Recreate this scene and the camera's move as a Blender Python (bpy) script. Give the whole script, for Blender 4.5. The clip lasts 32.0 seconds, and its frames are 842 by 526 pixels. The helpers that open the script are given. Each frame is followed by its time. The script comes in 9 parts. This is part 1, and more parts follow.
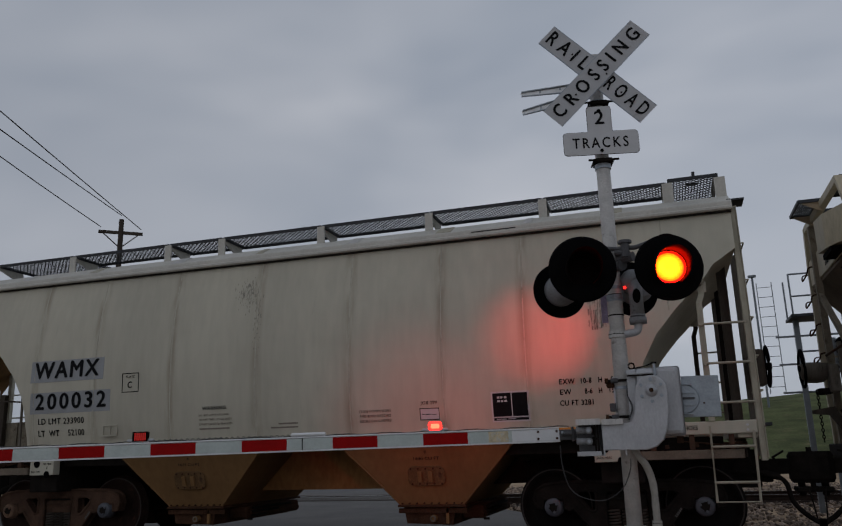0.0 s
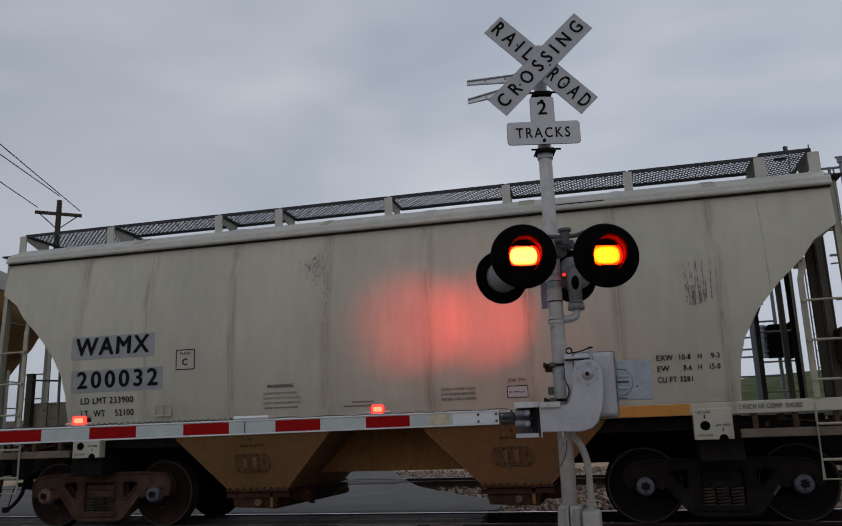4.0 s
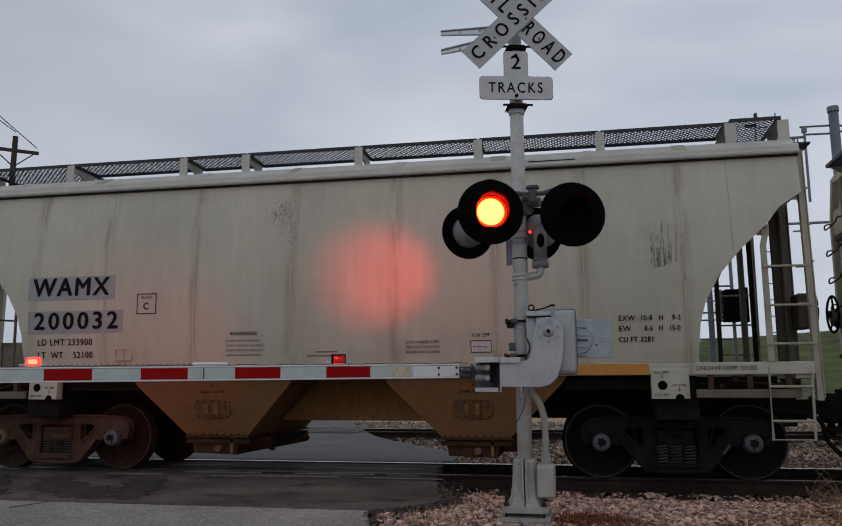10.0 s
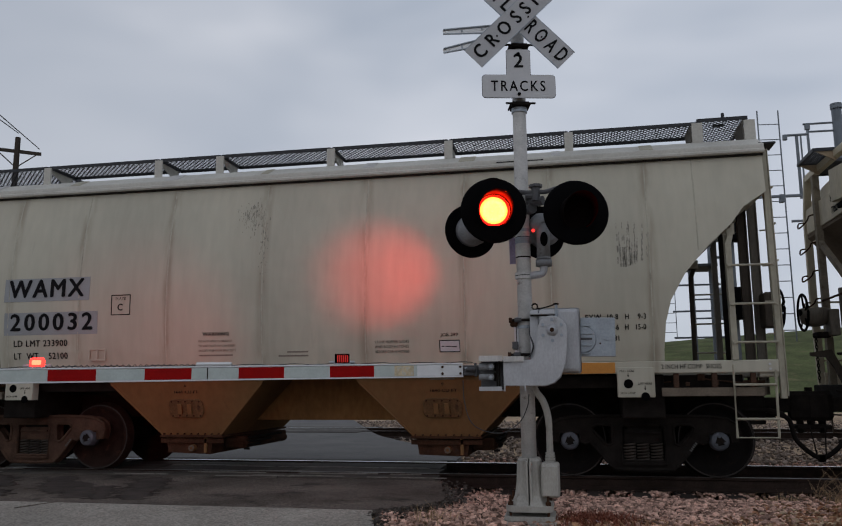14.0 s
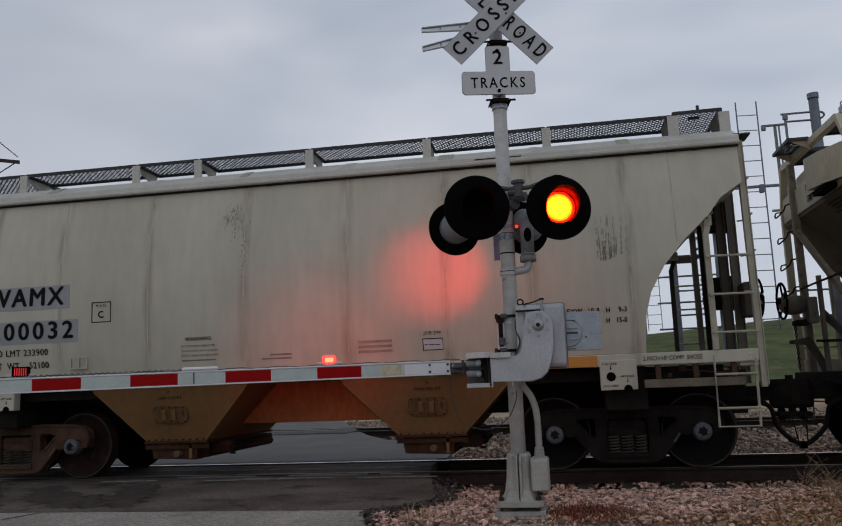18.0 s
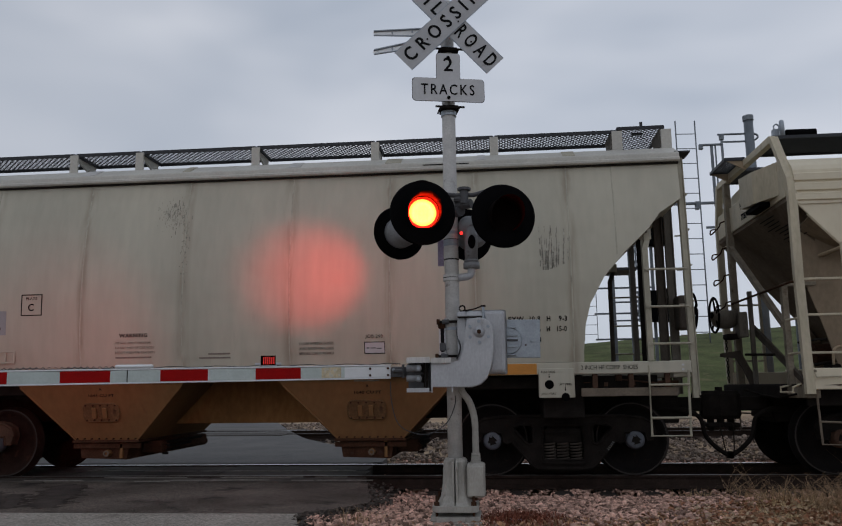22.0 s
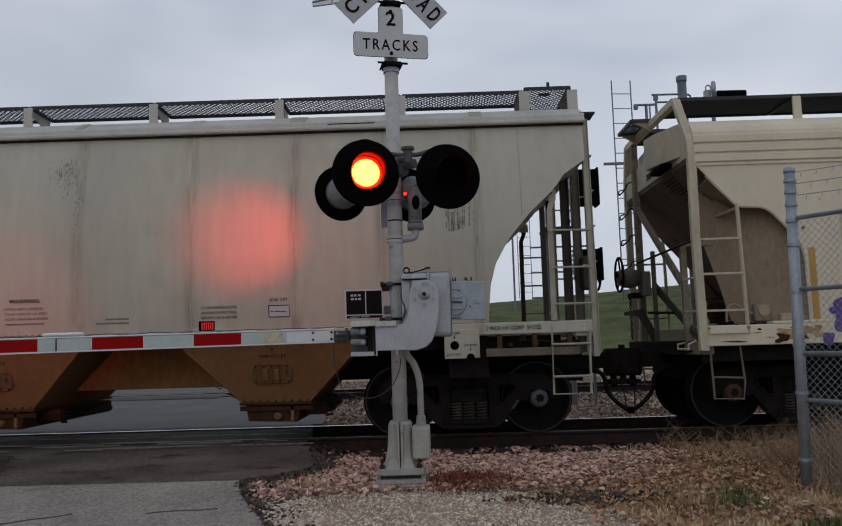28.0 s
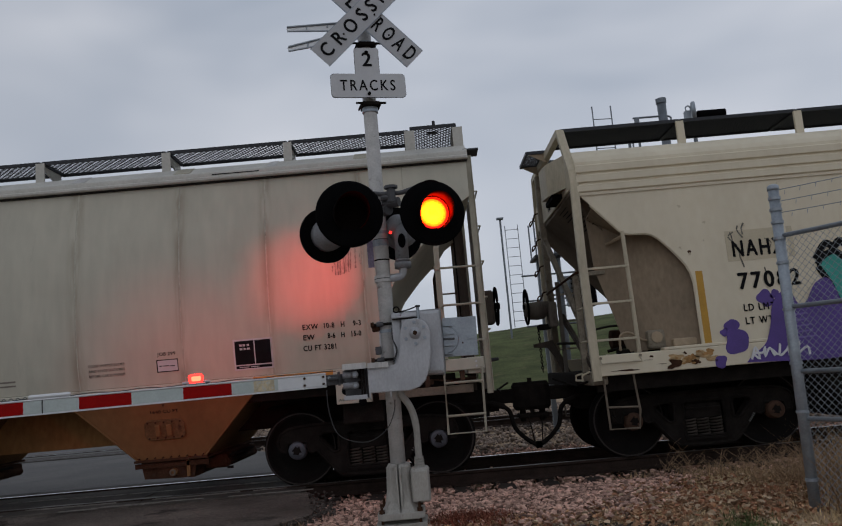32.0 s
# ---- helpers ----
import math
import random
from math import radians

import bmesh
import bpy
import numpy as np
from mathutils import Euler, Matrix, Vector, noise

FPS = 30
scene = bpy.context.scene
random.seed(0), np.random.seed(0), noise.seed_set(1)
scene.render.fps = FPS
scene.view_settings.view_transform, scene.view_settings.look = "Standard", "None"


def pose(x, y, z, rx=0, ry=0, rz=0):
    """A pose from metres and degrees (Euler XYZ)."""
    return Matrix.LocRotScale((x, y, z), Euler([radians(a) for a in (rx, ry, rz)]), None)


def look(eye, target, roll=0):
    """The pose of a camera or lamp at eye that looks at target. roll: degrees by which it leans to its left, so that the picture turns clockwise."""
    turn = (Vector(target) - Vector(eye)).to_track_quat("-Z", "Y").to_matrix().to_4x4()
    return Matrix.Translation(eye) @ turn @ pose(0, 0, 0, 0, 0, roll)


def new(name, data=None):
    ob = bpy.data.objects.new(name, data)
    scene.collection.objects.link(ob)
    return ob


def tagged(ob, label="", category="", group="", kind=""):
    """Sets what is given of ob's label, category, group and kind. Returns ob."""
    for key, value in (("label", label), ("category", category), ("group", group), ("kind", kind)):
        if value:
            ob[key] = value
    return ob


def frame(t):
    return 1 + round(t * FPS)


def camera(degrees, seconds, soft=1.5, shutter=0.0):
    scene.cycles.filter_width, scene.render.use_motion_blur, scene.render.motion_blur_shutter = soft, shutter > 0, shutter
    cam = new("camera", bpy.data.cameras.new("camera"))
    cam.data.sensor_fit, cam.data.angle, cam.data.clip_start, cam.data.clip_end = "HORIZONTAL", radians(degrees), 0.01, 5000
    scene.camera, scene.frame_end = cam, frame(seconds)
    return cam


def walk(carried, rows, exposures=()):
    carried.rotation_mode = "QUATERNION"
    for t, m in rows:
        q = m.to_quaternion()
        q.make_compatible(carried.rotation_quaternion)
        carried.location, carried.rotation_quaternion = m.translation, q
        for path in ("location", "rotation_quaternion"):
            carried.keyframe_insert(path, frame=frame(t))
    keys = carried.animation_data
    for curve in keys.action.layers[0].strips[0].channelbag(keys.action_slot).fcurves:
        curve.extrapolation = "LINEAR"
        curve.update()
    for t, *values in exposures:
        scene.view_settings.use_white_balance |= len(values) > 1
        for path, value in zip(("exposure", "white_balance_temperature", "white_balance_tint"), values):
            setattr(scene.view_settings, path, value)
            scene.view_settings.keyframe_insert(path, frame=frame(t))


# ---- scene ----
cam = camera(57.25, 32.0, soft=1.15, shutter=0.4)
PATH = [
    (0.0, 0.403, -7.032, 1.160, 103.81, 1.60, 17.91),
    (0.5, 0.438, -7.069, 1.153, 102.26, 1.53, 16.35),
    (1.0, 0.425, -7.052, 1.158, 100.37, 1.76, 15.10),
    (1.5, 0.428, -7.060, 1.158, 100.43, 1.70, 15.01),
    (2.0, 0.441, -7.062, 1.157, 100.53, 1.85, 14.74),
    (2.5, 0.441, -7.070, 1.149, 101.22, 2.19, 14.71),
    (3.0, 0.451, -7.087, 1.145, 102.11, 2.22, 14.56),
    (3.5, 0.450, -7.095, 1.138, 102.67, 2.00, 14.27),
    (5.5, 0.447, -7.104, 1.126, 102.49, 1.51, 12.86),
    (6.0, 0.432, -7.081, 1.118, 101.38, 1.41, 12.42),
    (6.5, 0.432, -7.064, 1.130, 100.83, 1.19, 12.25),
    (7.0, 0.430, -7.062, 1.125, 100.19, 0.87, 11.93),
    (7.5, 0.426, -7.061, 1.131, 99.88, 0.67, 11.70),
    (8.0, 0.433, -7.070, 1.134, 99.69, 0.60, 11.51),
    (8.5, 0.435, -7.078, 1.134, 99.57, 0.48, 11.34),
    (9.0, 0.432, -7.054, 1.136, 99.52, 0.44, 11.14),
    (9.5, 0.432, -7.060, 1.130, 99.32, 0.30, 11.00),
    (10.0, 0.427, -7.059, 1.131, 99.19, 0.21, 10.92),
    (10.5, 0.426, -7.067, 1.132, 99.08, 0.22, 10.84),
    (11.0, 0.420, -7.063, 1.131, 99.07, 0.25, 10.75),
    (11.5, 0.423, -7.069, 1.136, 99.06, 0.30, 10.78),
    (12.0, 0.424, -7.068, 1.139, 99.03, 0.35, 10.86),
    (12.5, 0.416, -7.068, 1.138, 99.02, 0.36, 10.97),
    (13.0, 0.420, -7.069, 1.156, 98.98, 0.40, 11.05),
    (13.5, 0.416, -7.060, 1.134, 99.13, 0.39, 11.11),
    (14.0, 0.418, -7.053, 1.133, 99.12, 0.42, 11.13),
    (14.5, 0.415, -7.052, 1.139, 99.00, 0.47, 11.08),
    (16.5, 0.422, -7.065, 1.137, 98.64, 0.77, 10.50),
    (17.0, 0.418, -7.059, 1.135, 98.82, 1.21, 10.38),
    (17.5, 0.426, -7.066, 1.132, 98.90, 1.74, 10.36),
    (18.0, 0.424, -7.052, 1.131, 99.01, 2.08, 10.29),
    (18.5, 0.422, -7.054, 1.127, 99.17, 2.19, 10.15),
    (19.0, 0.436, -7.042, 1.108, 99.34, 2.00, 10.21),
    (19.5, 0.417, -7.044, 1.128, 99.18, 2.04, 10.03),
    (20.0, 0.417, -7.053, 1.128, 99.07, 1.66, 10.12),
    (20.5, 0.404, -7.030, 1.131, 99.11, 1.53, 10.19),
    (21.0, 0.405, -7.027, 1.131, 99.04, 1.40, 10.31),
    (21.5, 0.406, -7.045, 1.130, 98.98, 0.96, 8.75),
    (22.0, 0.402, -7.056, 1.132, 99.19, 0.76, 5.68),
    (22.5, 0.399, -7.070, 1.122, 99.56, 0.48, 5.61),
    (23.0, 0.390, -7.082, 1.109, 99.88, 0.84, 5.15),
    (23.5, 0.403, -7.080, 1.120, 100.17, 0.83, 4.74),
    (24.0, 0.407, -7.077, 1.119, 100.32, 0.90, 4.45),
    (24.5, 0.413, -7.090, 1.116, 100.39, 1.10, 4.01),
    (25.0, 0.412, -7.065, 1.127, 100.20, 1.24, 3.68),
    (25.5, 0.395, -7.064, 1.137, 98.51, -0.19, 2.83),
    (27.5, 0.323, -6.970, 1.165, 98.22, 1.26, 1.09),
    (28.0, 0.301, -6.936, 1.182, 95.99, 1.68, 0.81),
    (28.5, 0.286, -6.965, 1.176, 96.64, 3.02, -0.73),
    (29.0, 0.272, -6.935, 1.172, 95.45, 9.43, -4.96),
    (29.5, 0.278, -6.925, 1.173, 95.47, 7.58, -4.15),
    (30.0, 0.292, -6.868, 1.176, 93.99, 5.17, -3.73),
    (30.5, 0.311, -6.856, 1.185, 93.84, 2.79, -3.96),
    (31.0, 0.334, -6.849, 1.184, 92.67, 3.42, -2.38),
    (31.5, 0.347, -6.849, 1.212, 97.83, 4.40, -0.60),
    (32.0, 0.350, -6.880, 1.234, 98.40, 4.93, 0.74),
]
walk(cam, [(r[0], pose(*r[1:])) for r in PATH], exposures=[(0.0, -0.42, 6590, 12.5), (0.6, -0.04, 6590, 12.5), (1.0, 0.08, 6590, 12.5), (2.0, 0.08, 6590, 12.5), (3.0, -0.12, 6590, 12.5), (5.0, -0.08, 6590, 12.5), (7.0, 0.03, 6590, 12.5), (26.0, 0.03, 6590, 12.5), (28.2, 0.14, 6590, 12.5), (29.0, 0.36, 6590, 12.5), (30.0, 0.37, 6590, 12.5), (31.0, 0.34, 6590, 12.5), (31.6, 0.03, 6590, 12.5), (32.0, -0.09, 6590, 12.5)])

# ---- world and lights ----
world = bpy.data.worlds.new("overcast_sky")
scene.world = world
world.use_nodes = True


def build_sky():
    nt = world.node_tree
    nt.nodes.clear()
    n, l = nt.nodes.new, nt.links.new
    out, bg = n("ShaderNodeOutputWorld"), n("ShaderNodeBackground")
    sky = n("ShaderNodeTexSky")
    sky.sky_type, sky.sun_disc = "NISHITA", False
    sky.sun_elevation, sky.sun_rotation = radians(24), radians(200)
    co, mp = n("ShaderNodeTexCoord"), n("ShaderNodeMapping")
    mp.inputs["Scale"].default_value = (1.0, 1.0, 2.6)
    l(co.outputs["Generated"], mp.inputs["Vector"])
    big = n("ShaderNodeTexNoise")
    big.inputs["Scale"].default_value, big.inputs["Detail"].default_value = 1.7, 3.0
    big.inputs["Roughness"].default_value, big.inputs["Distortion"].default_value = 0.55, 0.3
    l(mp.outputs["Vector"], big.inputs["Vector"])
    ramp = n("ShaderNodeValToRGB")
    ramp.color_ramp.elements[0].position, ramp.color_ramp.elements[1].position = 0.3, 0.72
    ramp.color_ramp.elements[0].color = (0.33, 0.39, 0.475, 1)
    ramp.color_ramp.elements[1].color = (0.59, 0.632, 0.695, 1)
    l(big.outputs["Fac"], ramp.inputs["Fac"])
    # an overcast sky is brightest overhead
    sep, up = n("ShaderNodeSeparateXYZ"), n("ShaderNodeMapRange")
    l(co.outputs["Generated"], sep.inputs["Vector"])
    l(sep.outputs["Z"], up.inputs["Value"])
    for k, v in (("From Min", 0.5), ("From Max", 1.0), ("To Min", 1.0), ("To Max", 0.9)):
        up.inputs[k].default_value = v
    # and its cloud is thicker to the west
    west, thick = n("ShaderNodeMapRange"), n("ShaderNodeMath")
    west.interpolation_type = "SMOOTHSTEP"
    l(sep.outputs["X"], west.inputs["Value"])
    for k, v in (("From Min", -0.75), ("From Max", 0.1), ("To Min", 0.88), ("To Max", 1.0)):
        west.inputs[k].default_value = v
    thick.operation = "MULTIPLY"
    l(up.outputs["Result"], thick.inputs[0])
    l(west.outputs["Result"], thick.inputs[1])
    mul = n("ShaderNodeVectorMath")
    mul.operation = "SCALE"
    l(ramp.outputs["Color"], mul.inputs[0])
    l(thick.outputs["Value"], mul.inputs["Scale"])
    air = n("ShaderNodeVectorMath")
    air.operation = "SCALE"
    air.inputs["Scale"].default_value = 0.006
    l(sky.outputs["Color"], air.inputs[0])
    both = n("ShaderNodeVectorMath")
    l(mul.outputs["Vector"], both.inputs[0])
    l(air.outputs["Vector"], both.inputs[1])
    l(both.outputs["Vector"], bg.inputs["Color"])
    bg.inputs["Strength"].default_value = 1.0
    l(bg.outputs["Background"], out.inputs["Surface"])


build_sky()
sun = new("sun", bpy.data.lights.new("sun", "SUN"))
sun.data.energy, sun.data.angle, sun.data.color = 0.12, radians(70), (1.0, 0.97, 0.93)
sun.matrix_world = look((-4, -12, 14), (0, 2, 2))


# ---- materials ----
def material(name, base, rough=0.7, metal=0.0, vary=0.15, scale=3.0, fine=60.0, bump=0.15, other=None, streak=1.0, spot=0.0, random_tint=0.0, coord="Object", wave=0.0, speck=0.0, speck_scale=90.0):
    """A surface with large blotches, fine grain and a little relief. other: the colour of its stains; spot: how much of it they cover."""
    m = bpy.data.materials.new(name)
    m.use_nodes = True
    nt = m.node_tree
    n, l = nt.nodes.new, nt.links.new
    bsdf = nt.nodes["Principled BSDF"]
    co, mp = n("ShaderNodeTexCoord"), n("ShaderNodeMapping")
    mp.inputs["Scale"].default_value = (1, 1, 1 / streak)
    l(co.outputs[coord], mp.inputs["Vector"])
    big, small = n("ShaderNodeTexNoise"), n("ShaderNodeTexNoise")
    for tex, sc, det in ((big, scale, 5.0), (small, fine, 3.0)):
        tex.inputs["Scale"].default_value, tex.inputs["Detail"].default_value = sc, det
        l(mp.outputs["Vector"], tex.inputs["Vector"])
    dark = tuple(c * (1 - vary) for c in base)
    light = tuple(min(1, c * (1 + vary)) for c in base)
    ramp = n("ShaderNodeValToRGB")
    ramp.color_ramp.elements[0].position, ramp.color_ramp.elements[1].position = 0.3, 0.7
    ramp.color_ramp.elements[0].color, ramp.color_ramp.elements[1].color = (*dark, 1), (*light, 1)
    l(big.outputs["Fac"], ramp.inputs["Fac"])
    grain = n("ShaderNodeMix")
    grain.data_type, grain.blend_type = "RGBA", "OVERLAY"
    grain.inputs["Factor"].default_value = min(1.0, vary * 1.6)
    l(ramp.outputs["Color"], grain.inputs["A"])
    l(small.outputs["Fac"], grain.inputs["B"])
    colour = grain.outputs["Result"]
    if other:
        stain, cut, mix = n("ShaderNodeTexNoise"), n("ShaderNodeMapRange"), n("ShaderNodeMix")
        stain.inputs["Scale"].default_value, stain.inputs["Detail"].default_value = scale * 1.7, 8.0
        stain.inputs["Roughness"].default_value = 0.65
        l(mp.outputs["Vector"], stain.inputs["Vector"])
        l(stain.outputs["Fac"], cut.inputs["Value"])
        cut.inputs["From Min"].default_value, cut.inputs["From Max"].default_value = 0.72 - 0.4 * spot, 0.82 - 0.3 * spot
        mix.data_type = "RGBA"
        l(cut.outputs["Result"], mix.inputs["Factor"])
        l(colour, mix.inputs["A"])
        mix.inputs["B"].default_value = (*other, 1)
        colour = mix.outputs["Result"]
    if speck:
        # single stones of the mix, lighter and darker
        cell, one, lift, dots_ = n("ShaderNodeTexVoronoi"), n("ShaderNodeSeparateColor"), n("ShaderNodeMapRange"), n("ShaderNodeVectorMath")
        cell.inputs["Scale"].default_value = speck_scale
        l(co.outputs[coord], cell.inputs["Vector"])
        l(cell.outputs["Color"], one.inputs["Color"])
        l(one.outputs["Red"], lift.inputs["Value"])
        lift.inputs["To Min"].default_value, lift.inputs["To Max"].default_value = 1 - speck, 1 + speck
        dots_.operation = "SCALE"
        l(colour, dots_.inputs[0])
        l(lift.outputs["Result"], dots_.inputs["Scale"])
        colour = dots_.outputs["Vector"]
    if random_tint:
        info, shift, scaled = n("ShaderNodeObjectInfo"), n("ShaderNodeMapRange"), n("ShaderNodeVectorMath")
        if random_tint < 0:
            info = n("ShaderNodeNewGeometry")
            l(info.outputs["Random Per Island"], shift.inputs["Value"])
        else:
            l(info.outputs["Random"], shift.inputs["Value"])
        shift.inputs["To Min"].default_value, shift.inputs["To Max"].default_value = 1 - abs(random_tint), 1 + abs(random_tint)
        scaled.operation = "SCALE"
        l(colour, scaled.inputs[0])
        l(shift.outputs["Result"], scaled.inputs["Scale"])
        colour = scaled.outputs["Vector"]
    l(colour, bsdf.inputs["Base Color"])
    wear = n("ShaderNodeMapRange")
    wear.inputs["To Min"].default_value, wear.inputs["To Max"].default_value = max(0.03, rough - 0.12), min(1, rough + 0.1)
    l(big.outputs["Fac"], wear.inputs["Value"])
    l(wear.outputs["Result"], bsdf.inputs["Roughness"])
    bsdf.inputs["Metallic"].default_value = metal
    bsdf.inputs["Specular IOR Level"].default_value = 0.5 if rough < 0.7 else (0.25 if rough < 0.8 else (0.12 if rough < 0.9 else 0.04))
    if bump:
        bp = n("ShaderNodeBump")
        bp.inputs["Strength"].default_value, bp.inputs["Distance"].default_value = bump, 0.01
        l(small.outputs["Fac"], bp.inputs["Height"])
        if wave:
            # slow waves of thin sheet metal
            slow, dent = n("ShaderNodeTexNoise"), n("ShaderNodeBump")
            slow.inputs["Scale"].default_value, slow.inputs["Detail"].default_value = 1.4, 2.0
            l(co.outputs[coord], slow.inputs["Vector"])
            dent.inputs["Strength"].default_value, dent.inputs["Distance"].default_value = 1.0, wave
            l(slow.outputs["Fac"], dent.inputs["Height"])
            l(dent.outputs["Normal"], bp.inputs["Normal"])
        l(bp.outputs["Normal"], bsdf.inputs["Normal"])
    return m


def glowing(name, colour, strength, dots=0.0, core=None):
    m = bpy.data.materials.new(name)
    m.use_nodes = True
    nt = m.node_tree
    bsdf = nt.nodes["Principled BSDF"]
    bsdf.inputs["Base Color"].default_value = (0.15, 0.01, 0.01, 1)
    bsdf.inputs["Emission Color"].default_value = (*colour, 1)
    bsdf.inputs["Emission Strength"].default_value = strength
    if dots:
        n, l = nt.nodes.new, nt.links.new
        co, vor, cut = n("ShaderNodeTexCoord"), n("ShaderNodeTexVoronoi"), n("ShaderNodeMapRange")
        vor.inputs["Scale"].default_value, vor.inputs["Randomness"].default_value = dots, 0.25
        l(co.outputs["Object"], vor.inputs["Vector"])
        l(vor.outputs["Distance"], cut.inputs["Value"])
        for k, v in (("From Min", 0.15), ("From Max", 0.6), ("To Min", strength * 1.25), ("To Max", strength * 0.6)):
            cut.inputs[k].default_value = v
        l(cut.outputs["Result"], bsdf.inputs["Emission Strength"])
        if core:
            # hotter in the middle of the lens
            far, ramp = n("ShaderNodeVectorMath"), n("ShaderNodeMapRange")
            far.operation = "LENGTH"
            l(co.outputs["Object"], far.inputs[0])
            l(far.outputs["Value"], ramp.inputs["Value"])
            ramp.inputs["From Min"].default_value, ramp.inputs["From Max"].default_value = 0.085, 0.135
            mix = n("ShaderNodeMix")
            mix.data_type = "RGBA"
            l(ramp.outputs["Result"], mix.inputs["Factor"])
            mix.inputs["A"].default_value, mix.inputs["B"].default_value = (*core, 1), (*colour, 1)
            l(mix.outputs["Result"], bsdf.inputs["Emission Color"])
    return m


